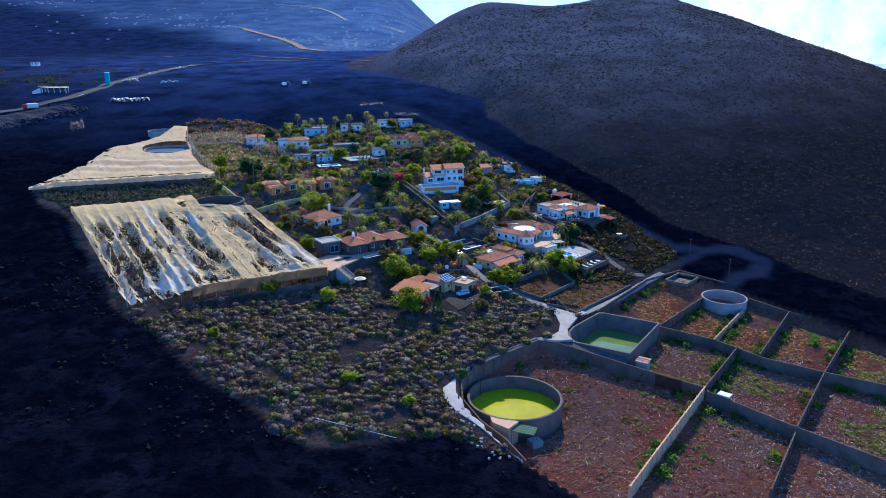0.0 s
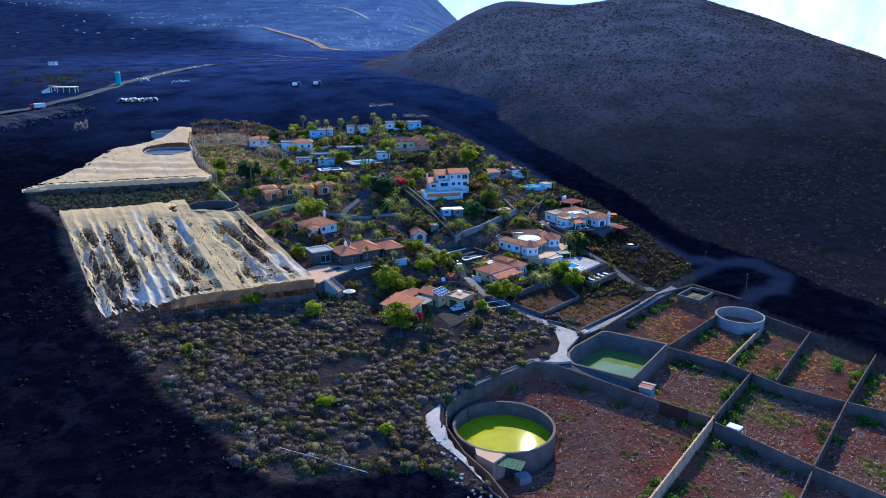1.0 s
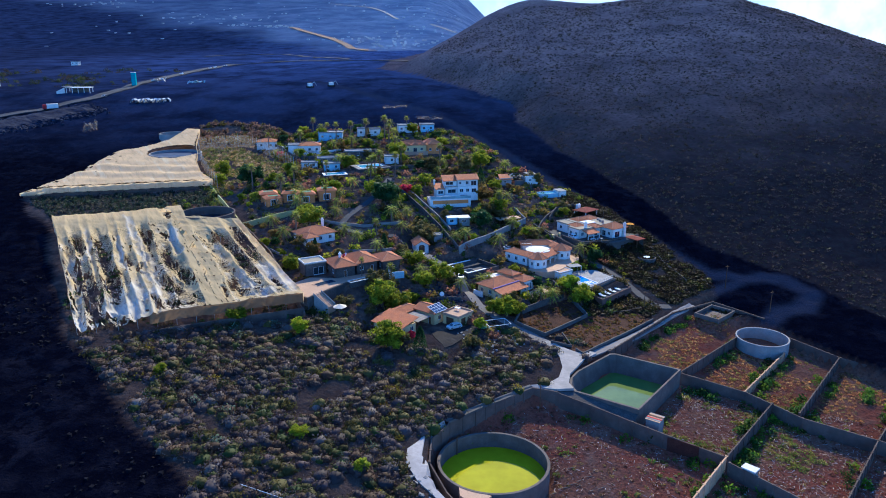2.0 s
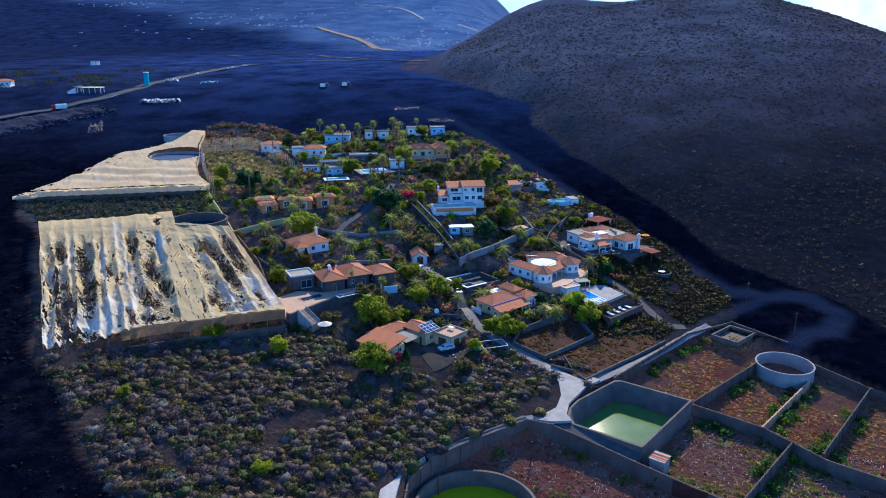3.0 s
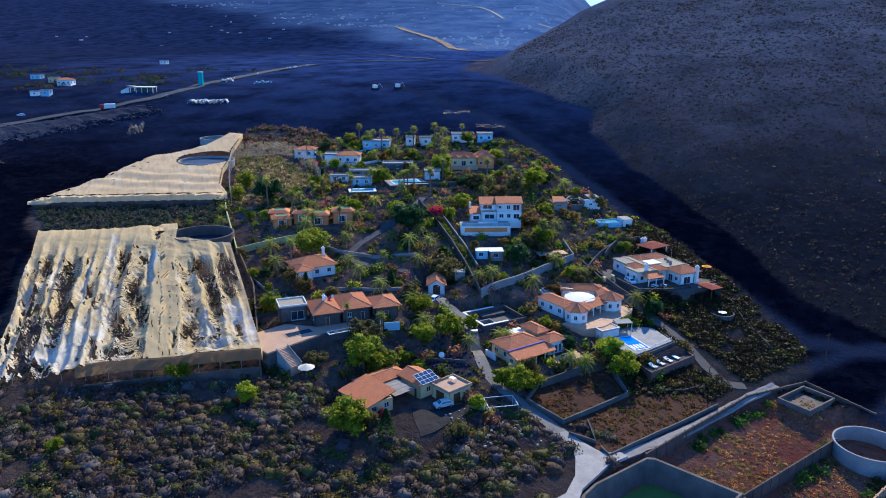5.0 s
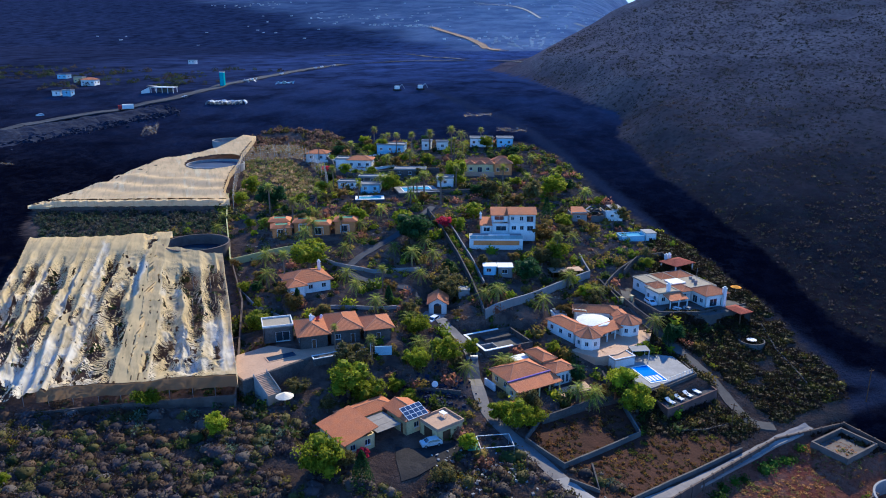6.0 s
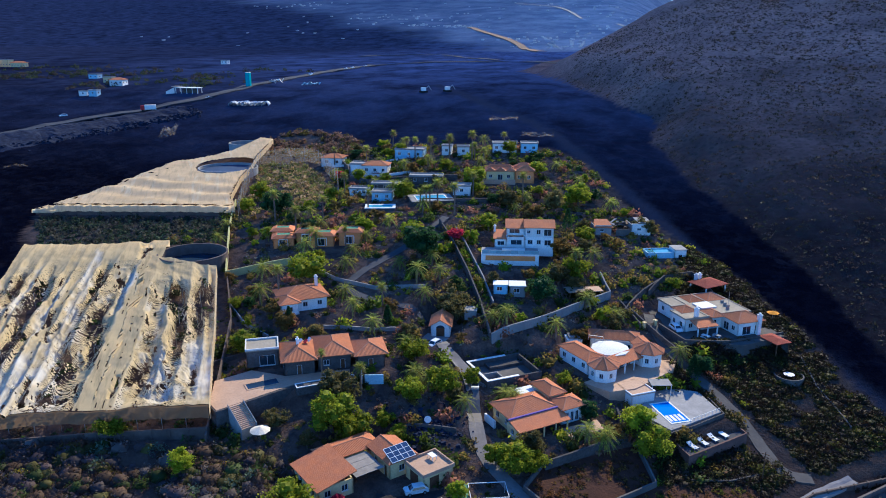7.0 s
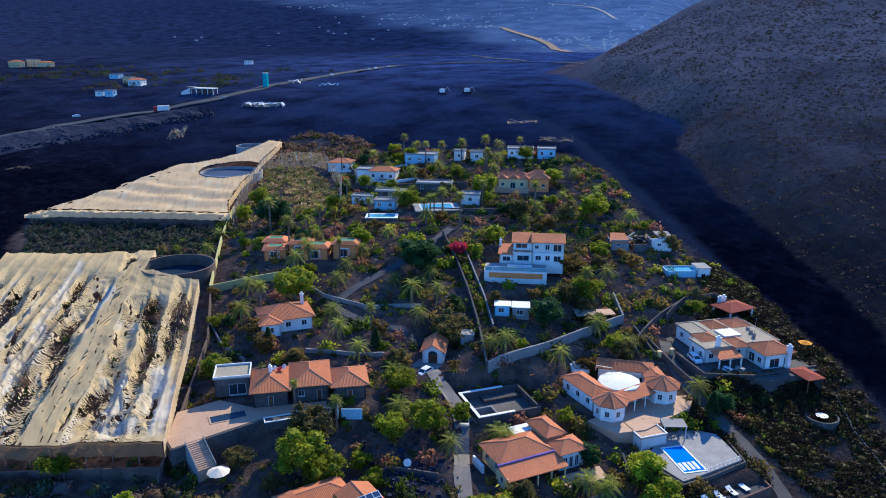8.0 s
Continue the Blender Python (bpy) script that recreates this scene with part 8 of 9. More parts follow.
    g = (k > 0.55) & (x > 30) & ~red & (~brown | (rng.random(len(x)) < 0.12))
    shrubs("weeds", 33, x[g][:3400], y[g][:3400], 0.25, 1.0, 44, 0.2, [(0.15, 0.18, 0.03), (0.24, 0.23, 0.04), (0.1, 0.14, 0.03), (0.28, 0.25, 0.06)], "green weeds growing in the abandoned plots")
    g = red & (k > 0.63)
    shrubs("weeds", 38, x[g][:160], y[g][:160], 0.3, 1.0, 36, 0.28, [(0.1, 0.15, 0.02), (0.15, 0.17, 0.035)], "few green weeds in the red plot")
    e = (wall < 3.2) & (rng.random(len(x)) < 0.4) & (fbm(x, y, 9, 2) > 0.5)
    shrubs("weeds", 34, x[e][:520], y[e][:520], 0.5, 1.7, 60, 0.22, [(0.06, 0.12, 0.02), (0.05, 0.09, 0.02), (0.13, 0.2, 0.015)], "green bushes along the plot walls", flat=1.2)
    xw, yw = np.array([72.9, 70.5, 74.5, 62.3, 60.0, 59.0, 64.2, 76.3, 68.5, 112, 111, 114]), np.array([239.8, 238.5, 241.2, 229.4, 226.2, 222.8, 230.9, 243.8, 235.5, 205, 203, 208])
    shrubs("weeds", 39, xw, yw, 1.3, 2.4, 160, 0.13, [(0.09, 0.16, 0.015), (0.06, 0.11, 0.015)], "large leafy green bushes against the plot wall", flat=1.0, core=True)
    # terraces below the houses
    xs, ys = scatter(35, 5200, (20, 70, 212, 254), lambda x, y: (signed(KIPUKA, x, y) > 0) & (line_distance([[(24.2, 229), (22.6, 221.3), (30.8, 217.0), (44.1, 233.3), (39.6, 242.8)]], x, y) > 0.8) & ((signed(YARDS[0], x, y) > 0.8) | (signed(YARDS[1], x, y) > 0.8)) & (fbm(x, y, 5, 2) > 0.35))
    shrubs("dry_grass", 36, xs, ys, 0.2, 0.7, 24, 0.34, [(0.15, 0.07, 0.025), (0.1, 0.05, 0.022), (0.08, 0.06, 0.018), (0.22, 0.13, 0.03)], "dry grass on the small terraces")

    xs, ys = scatter(41, 130, (20, 70, 206, 254), lambda x, y: (signed(YARDS[1], x, y) > 0.8) & (fbm(x, y, 6, 2) > 0.45))
    shrubs("weeds", 42, xs, ys, 0.4, 1.3, 60, 0.2, [(0.12, 0.12, 0.015), (0.2, 0.18, 0.02), (0.08, 0.09, 0.02)], "yellow-green bushes on the lower terrace")


plot_litter()


def trunk_bm(rng, height, r, lean=0.15, limbs=5, spread=1.0):
    bm = bmesh.new()
    top = Vector((rng.uniform(-lean, lean) * height, rng.uniform(-lean, lean) * height, height * 0.55))
    mid = top * 0.5 + Vector((rng.uniform(-0.1, 0.1), rng.uniform(-0.1, 0.1), 0)) * height
    tube(bm, (0, 0, -0.6), mid, r, r * 0.8, 7)
    tube(bm, mid, top, r * 0.8, r * 0.6, 7)
    for k in range(limbs):
        a = k * math.tau / limbs + rng.uniform(-0.4, 0.4)
        e = top + Vector((math.cos(a) * spread, math.sin(a) * spread, height * rng.uniform(0.2, 0.45)))
        tube(bm, top, e, r * 0.45, r * 0.12, 5)
    return bm


def crown_cards(seed, radius, height, clumps, per, leaf):
    """A crown of leafy clumps with an uneven outline."""
    rng = np.random.default_rng(seed)
    d = rng.normal(size=(clumps, 3))
    d /= np.linalg.norm(d, axis=1)[:, None]
    d[:, 2] = d[:, 2] * 0.75 + 0.1
    c = d * (radius * rng.uniform(0.25, 0.85, (clumps, 1)))
    c[:, 2] += height
    rr = radius * rng.uniform(0.16, 0.42, clumps)
    p = dome_points(rng, clumps, per, rr, 0.9)
    p[:, :, 2] -= (rr * 0.3)[:, None]
    p = (p + c[:, None, :]).reshape(-1, 3)
    p[:, 2] = np.maximum(p[:, 2], 0.15)
    out = [cards(rng, p, leaf, 0.6)]
    for f in (1, -1):                                        # lumpy hearts of the larger clumps
        for k in range(0, clumps, 2):
            v = DOME_V * rng.uniform(0.6, 1.0, (len(DOME_V), 1)) * rr[k] * 0.72 * np.array((1, 1, f)) + c[k]
            v[:, 2] = np.maximum(v[:, 2], 0.12)
            out.append(v[DOME_F])
    return np.concatenate(out)


def make_tree(kind, seed, material, label, dense=1.0):
    rng = random.Random(seed)
    t = thing("tree", label, "tree", pose(0, 0, -500))
    part("trunk", trunk_bm(rng, 1.3, 0.1, 0.12, 6, 0.6), M_BARK, t)
    card_mesh("crown", crown_cards(seed, 1.0, 0.8, int(50 * dense), 84, 0.054), material, None, t)
    return t


def plant(kind, spots, material, label, seed, dense=1.0):
    """Trees of one kind: two shapes built, copied to their places."""
    shapes = [make_tree(kind, seed + k, material, label, dense) for k in range(2)]
    rng = random.Random(seed)
    for k, (x, y, r) in enumerate(spots):
        src = shapes[k % 2]
        m = pose(x, y, gz(x, y) - 0.05, 0, 0, rng.uniform(0, 360))
        t = src if k < 2 else copy_thing(src, m)
        t.matrix_basis = m @ Matrix.Diagonal((r, r, r * rng.uniform(0.85, 1.1), 1))
    for k in range(len(spots), 2):
        for o in (*shapes[k].children, shapes[k]):
            bpy.data.objects.remove(o)


plant("leafy", [(-15.3, 223.1, 5.2), (-11.1, 223.5, 3.9), (-9.8, 198, 4.8), (-51.6, 205.6, 3.2), (20.1, 224.6, 4), (23.3, 226.9, 2.7), (43.1, 241.1, 4.2), (-49.2, 274.7, 5.6), (0.5, 241.8, 4.2), (-8.7, 249.7, 3.5),
                (17.5, 301.6, 4.5), (-29.6, 361.4, 4.6), (8.8, 356.6, 5.4), (-4.9, 237, 3), (-46, 239.8, 3.2)], M_LEAF, "round bright green leafy tree in a garden", 41)
plant("leafy", [(-10.3, 381, 4.2), (15.9, 328.4, 3.2), (-74.1, 400.2, 4), (-48.2, 339.9, 4), (-12.6, 321.7, 4), (-102.4, 335.7, 4), (-98.6, 322, 3.5), (16.4, 225.8, 2.6), (-73.7, 335.9, 3.4), (-27.8, 406.8, 3.6),
                (-46.7, 379.8, 3.4), (-32.2, 305.4, 3.4), (-75.4, 361.5, 3.4), (-7.1, 229.5, 2.4), (5, 246, 2.6)], M_LEAF, "small bright green garden tree", 47)
plant("lime", [(-33.5, 202.2, 2.7), (39.2, 246.1, 4.2), (27.7, 283.1, 3.1), (12.8, 213, 2), (-86, 409.6, 3.6), (-46.1, 305.4, 3.2), (-22, 158, 2.2), (-8, 150, 1.8), (-60, 178, 1.8)], M_LIME, "yellow-green rounded bush in full sun", 53)
plant("ochre", [(23.1, 277, 2.6), (11.1, 315.1, 4.3), (-42.2, 251.4, 2.8), (-33.7, 249.8, 2.7)], M_OCHRE, "ochre and rust-coloured garden tree", 59)
plant("dark", [(-25.4, 296.5, 6.2), (11.4, 287.4, 4.4), (-84, 318.1, 5.8), (50.8, 273.1, 2.8)], M_DARKLEAF, "dark evergreen tree with a dense crown", 61, 1.2)
plant("olive", [(-17.1, 230.1, 4.6), (13.3, 297.8, 3.6), (-7.8, 275.4, 5.2), (2.6, 347.2, 4.4), (-25.4, 219.5, 2.8), (-12.3, 343.3, 4.6), (32.2, 288.4, 2.1), (1.6, 219, 1.7), (11, 203.5, 2.6), (-6.5, 200.5, 2.2)], M_OLIVE, "olive-green garden tree with thin foliage", 67, 0.8)
plant("flower", [(-19.2, 309.7, 2.8), (-4.5, 204.3, 1.4), (-86, 366, 2.0), (34, 344, 2.2)], M_FLOWER, "red flowering bougainvillea bush", 71)


def fill_trees(seed, n, r0, r1, box_, extra=None):
    """Spots for smaller trees scattered through the gardens, clear of houses and lanes."""
    rng = np.random.default_rng(seed)
    x, y = rng.uniform(box_[0], box_[1], 4000), rng.uniform(box_[2], box_[3], 4000)
    ok = open_soil(x, y, 3.0) & (y > 214 + 0.12 * x) & (line_distance(LANES, x, y) > 3.6)
    for b in BLOCKS:
        ok &= signed(b, x, y) < -0.8
    for b in YARDS:
        ok &= signed(b, x, y) < -0.5
    x, y = x[ok][:n], y[ok][:n]
    return [(float(a), float(b), float(r)) for a, b, r in zip(x, y, rng.uniform(r0, r1, len(x)))]


plant("olive", fill_trees(101, 34, 1.4, 3.2, (-100, 45, 215, 430)), M_OLIVE, "olive-green garden tree with thin foliage", 103, 0.8)
plant("dark", fill_trees(102, 22, 1.4, 3.0, (-100, 45, 215, 430)), M_DARKLEAF, "dark evergreen garden tree", 107, 0.9)
plant("leafy", fill_trees(103, 34, 1.2, 2.8, (-100, 45, 225, 430)), M_LEAF, "small bright green garden tree", 109, 0.9)
plant("ochre", fill_trees(104, 26, 1.3, 3.0, (-100, 40, 225, 435)), M_OCHRE, "half-bare tree with rust-brown leaves", 113, 0.5)
plant("lime", fill_trees(105, 12, 1.0, 2.2, (-90, 45, 225, 420)), M_LIME, "yellow-green rounded bush in a garden", 117, 0.8)


def frond_cards(rng, length, count, droop, rise, leaflets=15, wide=0.5):
    """Arching feather fronds round a growing point."""
    quads = []
    for k in range(count):
        a = k * 2.39996
        up = rise * (1 - 1.5 * k / count) + rng.uniform(-0.1, 0.1)
        prev = None
        for s in range(leaflets + 1):
            q = s / leaflets
            h = length * q * math.cos(up * 0.9)
            z = length * q * math.sin(up) - droop * length * q * q
            p = np.array((math.cos(a) * h, math.sin(a) * h, z))
            if prev is not None:
                side = np.array((-math.sin(a), math.cos(a), -0.25)) * wide * length * 0.3 * math.sin(math.pi * min(0.12 + 0.88 * q, 0.97))
                side2 = np.array((math.sin(a), -math.cos(a), -0.25)) * wide * length * 0.3 * math.sin(math.pi * min(0.12 + 0.88 * q, 0.97))
                fwd = (p - prev) * 1.6
                for sd in (side, side2):
                    quads.append((prev, prev + (p - prev) * 0.45, prev + sd + fwd + (p - prev) * 0.3, prev + sd + fwd * 0.9))
            prev = p
    return np.array(quads)


def make_palm(seed, height, label, fan=False):
    rng = random.Random(seed)
    t = thing("palm_tree", label, "palm", pose(0, 0, -500))
    bm = bmesh.new()
    lean = rng.uniform(-0.25, 0.25)
    prev = Vector((0, 0, -0.5))
    for k in range(6):
        p = Vector((lean * (k / 5) ** 2, 0, height * (k + 1) / 6))
        r = (0.32 if not fan else 0.24) * (1 - 0.25 * k / 6) * (1.15 if k % 2 else 1.0)
        tube(bm, prev, p, r * 1.1, r, 8)
        prev = p
    part("trunk", bm, M_BARK, t)
    c = frond_cards(rng, 2.1 if fan else 3.5, 24 if fan else 32, 0.35 if fan else 0.62, 1.25, 9 if fan else 16, 0.9 if fan else 0.3) + np.array((lean, 0, height))
    card_mesh("crown", c, M_PALM, None, t)
    d = frond_cards(rng, 1.5 if fan else 1.9, 18 if fan else 7, 0.9, -0.7, 7, 0.8 if fan else 0.5) + np.array((lean, 0, height - 0.15))
    card_mesh("dry_skirt", d, M_SKIRT, None, t, "hanging dry brown fronds")
    return t


def plant_palms(spots, heights, label, seed, fan):
    src = [make_palm(seed + k, h, label, fan) for k, h in enumerate(heights)]
    rng = random.Random(seed)
    for k, s in enumerate(spots):
        x, y = s[:2]
        size = s[2] if len(s) > 2 else rng.uniform(0.85, 1.15)
        m = pose(x, y, gz(x, y), 0, 0, rng.uniform(0, 360))
        t = src[k % len(src)] if k < len(src) else copy_thing(src[k % len(src)], m)
        t.matrix_basis = m @ Matrix.Diagonal((size, size, size, 1))


plant_palms([(-16.5, 276), (-22.2, 256.9), (-54.1, 259.8), (-75.8, 298.4), (-40.9, 281.4), (-29.7, 262.1), (-28.4, 288.3), (-43.6, 299.5), (14.9, 244.9), (12.6, 246.5), (46, 274.5), (-36.1, 326.7), (-71, 337.2),
             (6.4, 237.6), (6.2, 271.3), (2.7, 271.2), (-16.1, 286.6), (-56.5, 293.3), (-11.8, 252.4), (-71.6, 316.9), (-40.2, 309.2), (-35.4, 269.4), (-20.8, 293.6), (-42.2, 288.2), (-64, 352), (-55, 383), (-36, 396)] + [q[:2] for q in fill_trees(106, 34, 1, 2, (-95, 35, 228, 425))],
            (2.6, 3.6, 4.4), "broad date palm with arching feather fronds", 81, False)
plant_palms([(-23.8, 266.5), (-50.4, 262.6), (-14.1, 233.6, 0.8), (-26, 328.8), (-50.3, 394.7, 1.2), (-40.8, 395.6, 1.2), (-71.2, 399.9), (-65.3, 394.6), (-33, 332.2), (-78.9, 376.4), (-31.1, 409.8), (-22.9, 233.6, 0.62),
             (-54.3, 324.4, 0.85), (-96.9, 383.3, 0.85), (-37.5, 328, 0.85), (-47.7, 294.6, 0.75), (-26.4, 350.2), (-57, 391), (-80, 406)] + [q[:2] for q in fill_trees(107, 10, 1, 2, (-90, 20, 290, 425))],
            (8.0, 8.8), "tall slender fan palm with a dry skirt", 91, True)


def conifer(x, y, h, r, label):
    t = thing("conifer", label, "tree", pose(x, y, gz(x, y)))
    bm = bmesh.new()
    tube(bm, (0, 0, -0.4), (0, 0, h * 0.9), 0.15, 0.03, 6)
    part("trunk", bm, M_BARK, t)
    rng = np.random.default_rng(int(abs(x) * 10))
    q = rng.random(1500) ** 0.7
    a = rng.uniform(0, math.tau, 1500)
    rr = r * (1 - q) ** 0.7 * rng.uniform(0.5, 1.0, 1500) + 0.1
    card_mesh("crown", cards(rng, np.stack([np.cos(a) * rr, np.sin(a) * rr, 0.3 + q * h], 1), 0.2), M_DARKLEAF, None, t)


conifer(-41.5, 252.2, 5.0, 1.0, "narrow dark cypress beside the cottage")
conifer(-20.5, 262, 4.5, 1.4, "dark conifer among palms")
conifer(9.5, 333, 7.0, 1.9, "tall dark green conifer")
conifer(49.2, 271, 5.0, 1.7, "dark conifer beside the lane")
conifer(-1.5, 196.5, 6.5, 2.2, "broad grey-green conifer at the edge of the scrub")


# ---------------------------------------------------------------- cars, poles and small things
def car(x, y, turn, paint, label, z=None):
    c = thing("car", label, "car", pose(x, y, gz(x, y) if z is None else z, 0, 0, turn))
    prof = [(-2.0, 0.35), (-2.05, 0.85), (-1.75, 0.98), (-1.2, 1.02), (-0.55, 1.5), (1.35, 1.52), (1.95, 1.05), (2.05, 0.5), (2.0, 0.35)]
    bm = bmesh.new()
    sides = [[bm.verts.new((px, s * (0.84 if pz < 1.2 else 0.68), pz)) for px, pz in prof] for s in (-1, 1)]
    bm.faces.new(sides[0])
    bm.faces.new(sides[1][::-1])
    for k in range(len(prof)):
        j = (k + 1) % len(prof)
        bm.faces.new((sides[0][k], sides[1][k], sides[1][j], sides[0][j]))
    bmesh.ops.recalc_face_normals(bm, faces=bm.faces)
    part("body", bm, paint, c)
    for s in (-1, 1):
        bm = bmesh.new()
        w = [(-0.95, 1.05), (-0.5, 1.42), (1.25, 1.42), (1.6, 1.05)]
        a = [bm.verts.new((px, s * (0.86 - 0.16 * (pz - 1.02) / 0.5), pz)) for px, pz in w]
        bm.faces.new(a)
        part("side_window", bm, M_GLASS, c)
        for px in (-1.3, 1.3):
            bm = bmesh.new()
            tube(bm, (px, s * 0.62, 0.33), (px, s * 0.88, 0.33), 0.33, n=12)
            wheel = part("wheel", bm, M_RUBBER, c)
            bm = bmesh.new()
            tube(bm, (px, s * 0.86, 0.33), (px, s * 0.9, 0.33), 0.19, n=10)
            part("rim", bm, M_METAL, wheel)
    for x0, z0, x1, z1 in ((-1.22, 1.04, -0.6, 1.46), (1.92, 1.08, 1.42, 1.48)):
        bm = bmesh.new()
        d = 0.03 if x0 > 0 else -0.03
        bm.faces.new([bm.verts.new(p) for p in ((x0 + d, -0.66, z0), (x0 + d, 0.66, z0), (x1 + d, 0.58, z1), (x1 + d, -0.58, z1))])
        part("windscreen" if x0 < 0 else "rear_window", bm, M_GLASS, c)
    for s in (-0.6, 0.6):
        part("headlight", boxes((-2.08, -2.0, s - 0.14, s + 0.14, 0.68, 0.82)), M_FRAME, c)
    return c


car(6.1, 212.2, 36, M_CAR, "white hatchback parked in the yard", -0.5)
car(5.6, 247.6, 110, M_METAL, "grey pickup parked beside the driveway")
car(-7.6, 259, 75, M_CAR, "white car parked before the garage", 5.05)
car(44.6, 287.0, 120, M_CAR, "pale car parked in the bungalow's yard", 5.3)


def pole(x, y, h, label, arm=True):
    p = thing("utility_pole", label, "pole", pose(x, y, gz(x, y), 0, 0, random.uniform(0, 180)))
    bm = bmesh.new()
    tube(bm, (0, 0, -0.5), (0, 0, h), 0.13, 0.09, 7)
    part("shaft", bm, M_WOOD, p)
    if arm:
        part("crossarm", boxes((-0.7, 0.7, -0.05, 0.05, h - 0.5, h - 0.38)), M_WOOD, p)


for q in ((28, 184.5, 7), (9.5, 168, 7), (62.5, 243.5, 6), (92, 262, 8), (101, 246, 7)):
    pole(*q, "thin wooden utility pole beside the lane")


def fallen_pole():
    f = thing("fallen_pipe", "long thin pale pipe lying across the scrub", "pipe")
    bm = bmesh.new()
    a, b = (-28.4, 141.2), (-9.8, 136.2)
    za, zb = gz(*a) + 1.1, gz(*b) + 0.9
    tube(bm, (*a, za), (*b, zb), 0.055, n=6)
    part("pipe", bm, M_FRAME, f)
    for x, y, z in ((*a, za), (*b, zb)):
        part("prop", boxes((x - 0.08, x + 0.08, y - 0.08, y + 0.08, gz(x, y) - 0.2, z)), M_WOOD, f)


fallen_pole()


def dish(x, y, label):
    d = thing("satellite_dish", label, "dish", pose(x, y, gz(x, y), 0, 0, 20))
    bm = bmesh.new()
    tube(bm, (0, 0, -0.2), (0, 0, 1.0), 0.06)
    part("mast", bm, M_METAL, d)
    bm = bmesh.new()
    tube(bm, (0, -0.3, 1.2), (0, 0, 1.1), 0.7, 0.3, 14)
    part("reflector", bm, M_WHITE, d)


dish(1.2, 231, "pale round satellite dish on a stony slope")


def pergola_frame(x, y, turn):
    p = thing("carport", "open steel carport frame with one green sheet", "carport", pose(x, y, gz(x, y), 0, 0, turn))
    for a in (-3.2, 3.2):
        for b in (-2.2, 2.2):
            part("post", boxes((a - 0.05, a + 0.05, b - 0.05, b + 0.05, -0.4, 2.2)), M_METAL, p)
    for d in ((-3.2, 3.2, -2.25, -2.15), (-3.2, 3.2, 2.15, 2.25), (-3.25, -3.15, -2.2, 2.2), (3.15, 3.25, -2.2, 2.2)):
        part("beam", boxes((*d, 2.2, 2.3)), M_FRAME, p)
    part("sheet", boxes((-5.6, -3.3, -2.4, 2.2, 2.0, 2.08)), M_GREENROOF, p)


pergola_frame(17.6, 216.2, 24)


rubble("rock_rubble", 3, [(1, 233, 3.0), (3, 225, 3.0), (-2, 228, 3)], 240, 0.15, 0.5, "grey stones heaped on a slope")
rubble("rock_rubble", 4, [(3, 150, 0.8), (7.5, 140, 0.8), (11.5, 133, 1.0)], 45, 0.12, 0.4, "pale broken concrete beside the ramp", M_CONC)
rubble("rock_rubble", 5, [(12, 206, 3.0), (18, 210, 3.0), (24, 212, 2)], 150, 0.12, 0.4, "stones and garden rubbish beside the carport", M_CONC)


# ---------------------------------------------------------------- far side: highway, houses and machines in the lava
HIGHWAY = [(-330, 330), (-308, 365), (-297, 390), (-287.5, 416), (-274, 442), (-255, 466), (-242, 489), (-240, 520), (-246, 553), (-251, 603), (-251, 653), (-250, 700), (-246, 748)]
ribbon("road", HIGHWAY, 8.5, M_ASPHALT, "grey asphalt highway cut across the lava", 0.6, step=8.0)
ribbon("road", [(-246, 748), (-236, 752), (-209, 793), (-97, 775), (-20, 760)], 4, M_ASPHALT, "distant road across the lava", 0.8, step=20.0)


def berm():
    rng = np.random.default_rng(12)
    top = resample([(-299, 372), (-292, 386), (-279, 409), (-263, 431), (-245, 454), (-234, 463)], 2.0)
    foot = resample([(-272, 350), (-266, 365), (-255, 387), (-244, 411), (-230, 437), (-223, 459)], 1.9)
    n = min(len(top), len(foot))
    verts, faces = [], []
    for k in range(n):
        (ax, ay), (bx, by) = top[k * len(top) // n], foot[k * len(foot) // n]
        for q in np.linspace(0, 1, 9):
            px, py = ax + (bx - ax) * q, ay + (by - ay) * q
            verts.append((px, py, gz(px, py) + 3.0 * max(0, 1 - abs(q - 0.2) * 1.4) * (0.94 + 0.12 * rng.random()) - 0.6 * (q in (0, 1))))
    for i in range(n - 1):
        for k in range(8):
            a = i * 9 + k
            faces.append((a, a + 1, a + 10, a + 9))
    structure(mesh_object("embankment", verts, faces, M_ROCK), "long bank of broken grey rock beside the highway")
    mid = [((a[0] * 0.6 + b[0] * 0.4), (a[1] * 0.6 + b[1] * 0.4), 5.5) for a, b in zip(top[::2], foot[::2])]
    rubble("rock_rubble", 9, mid, 5200, 0.3, 1.1, "broken blue-grey rocks along the highway bank")


berm()


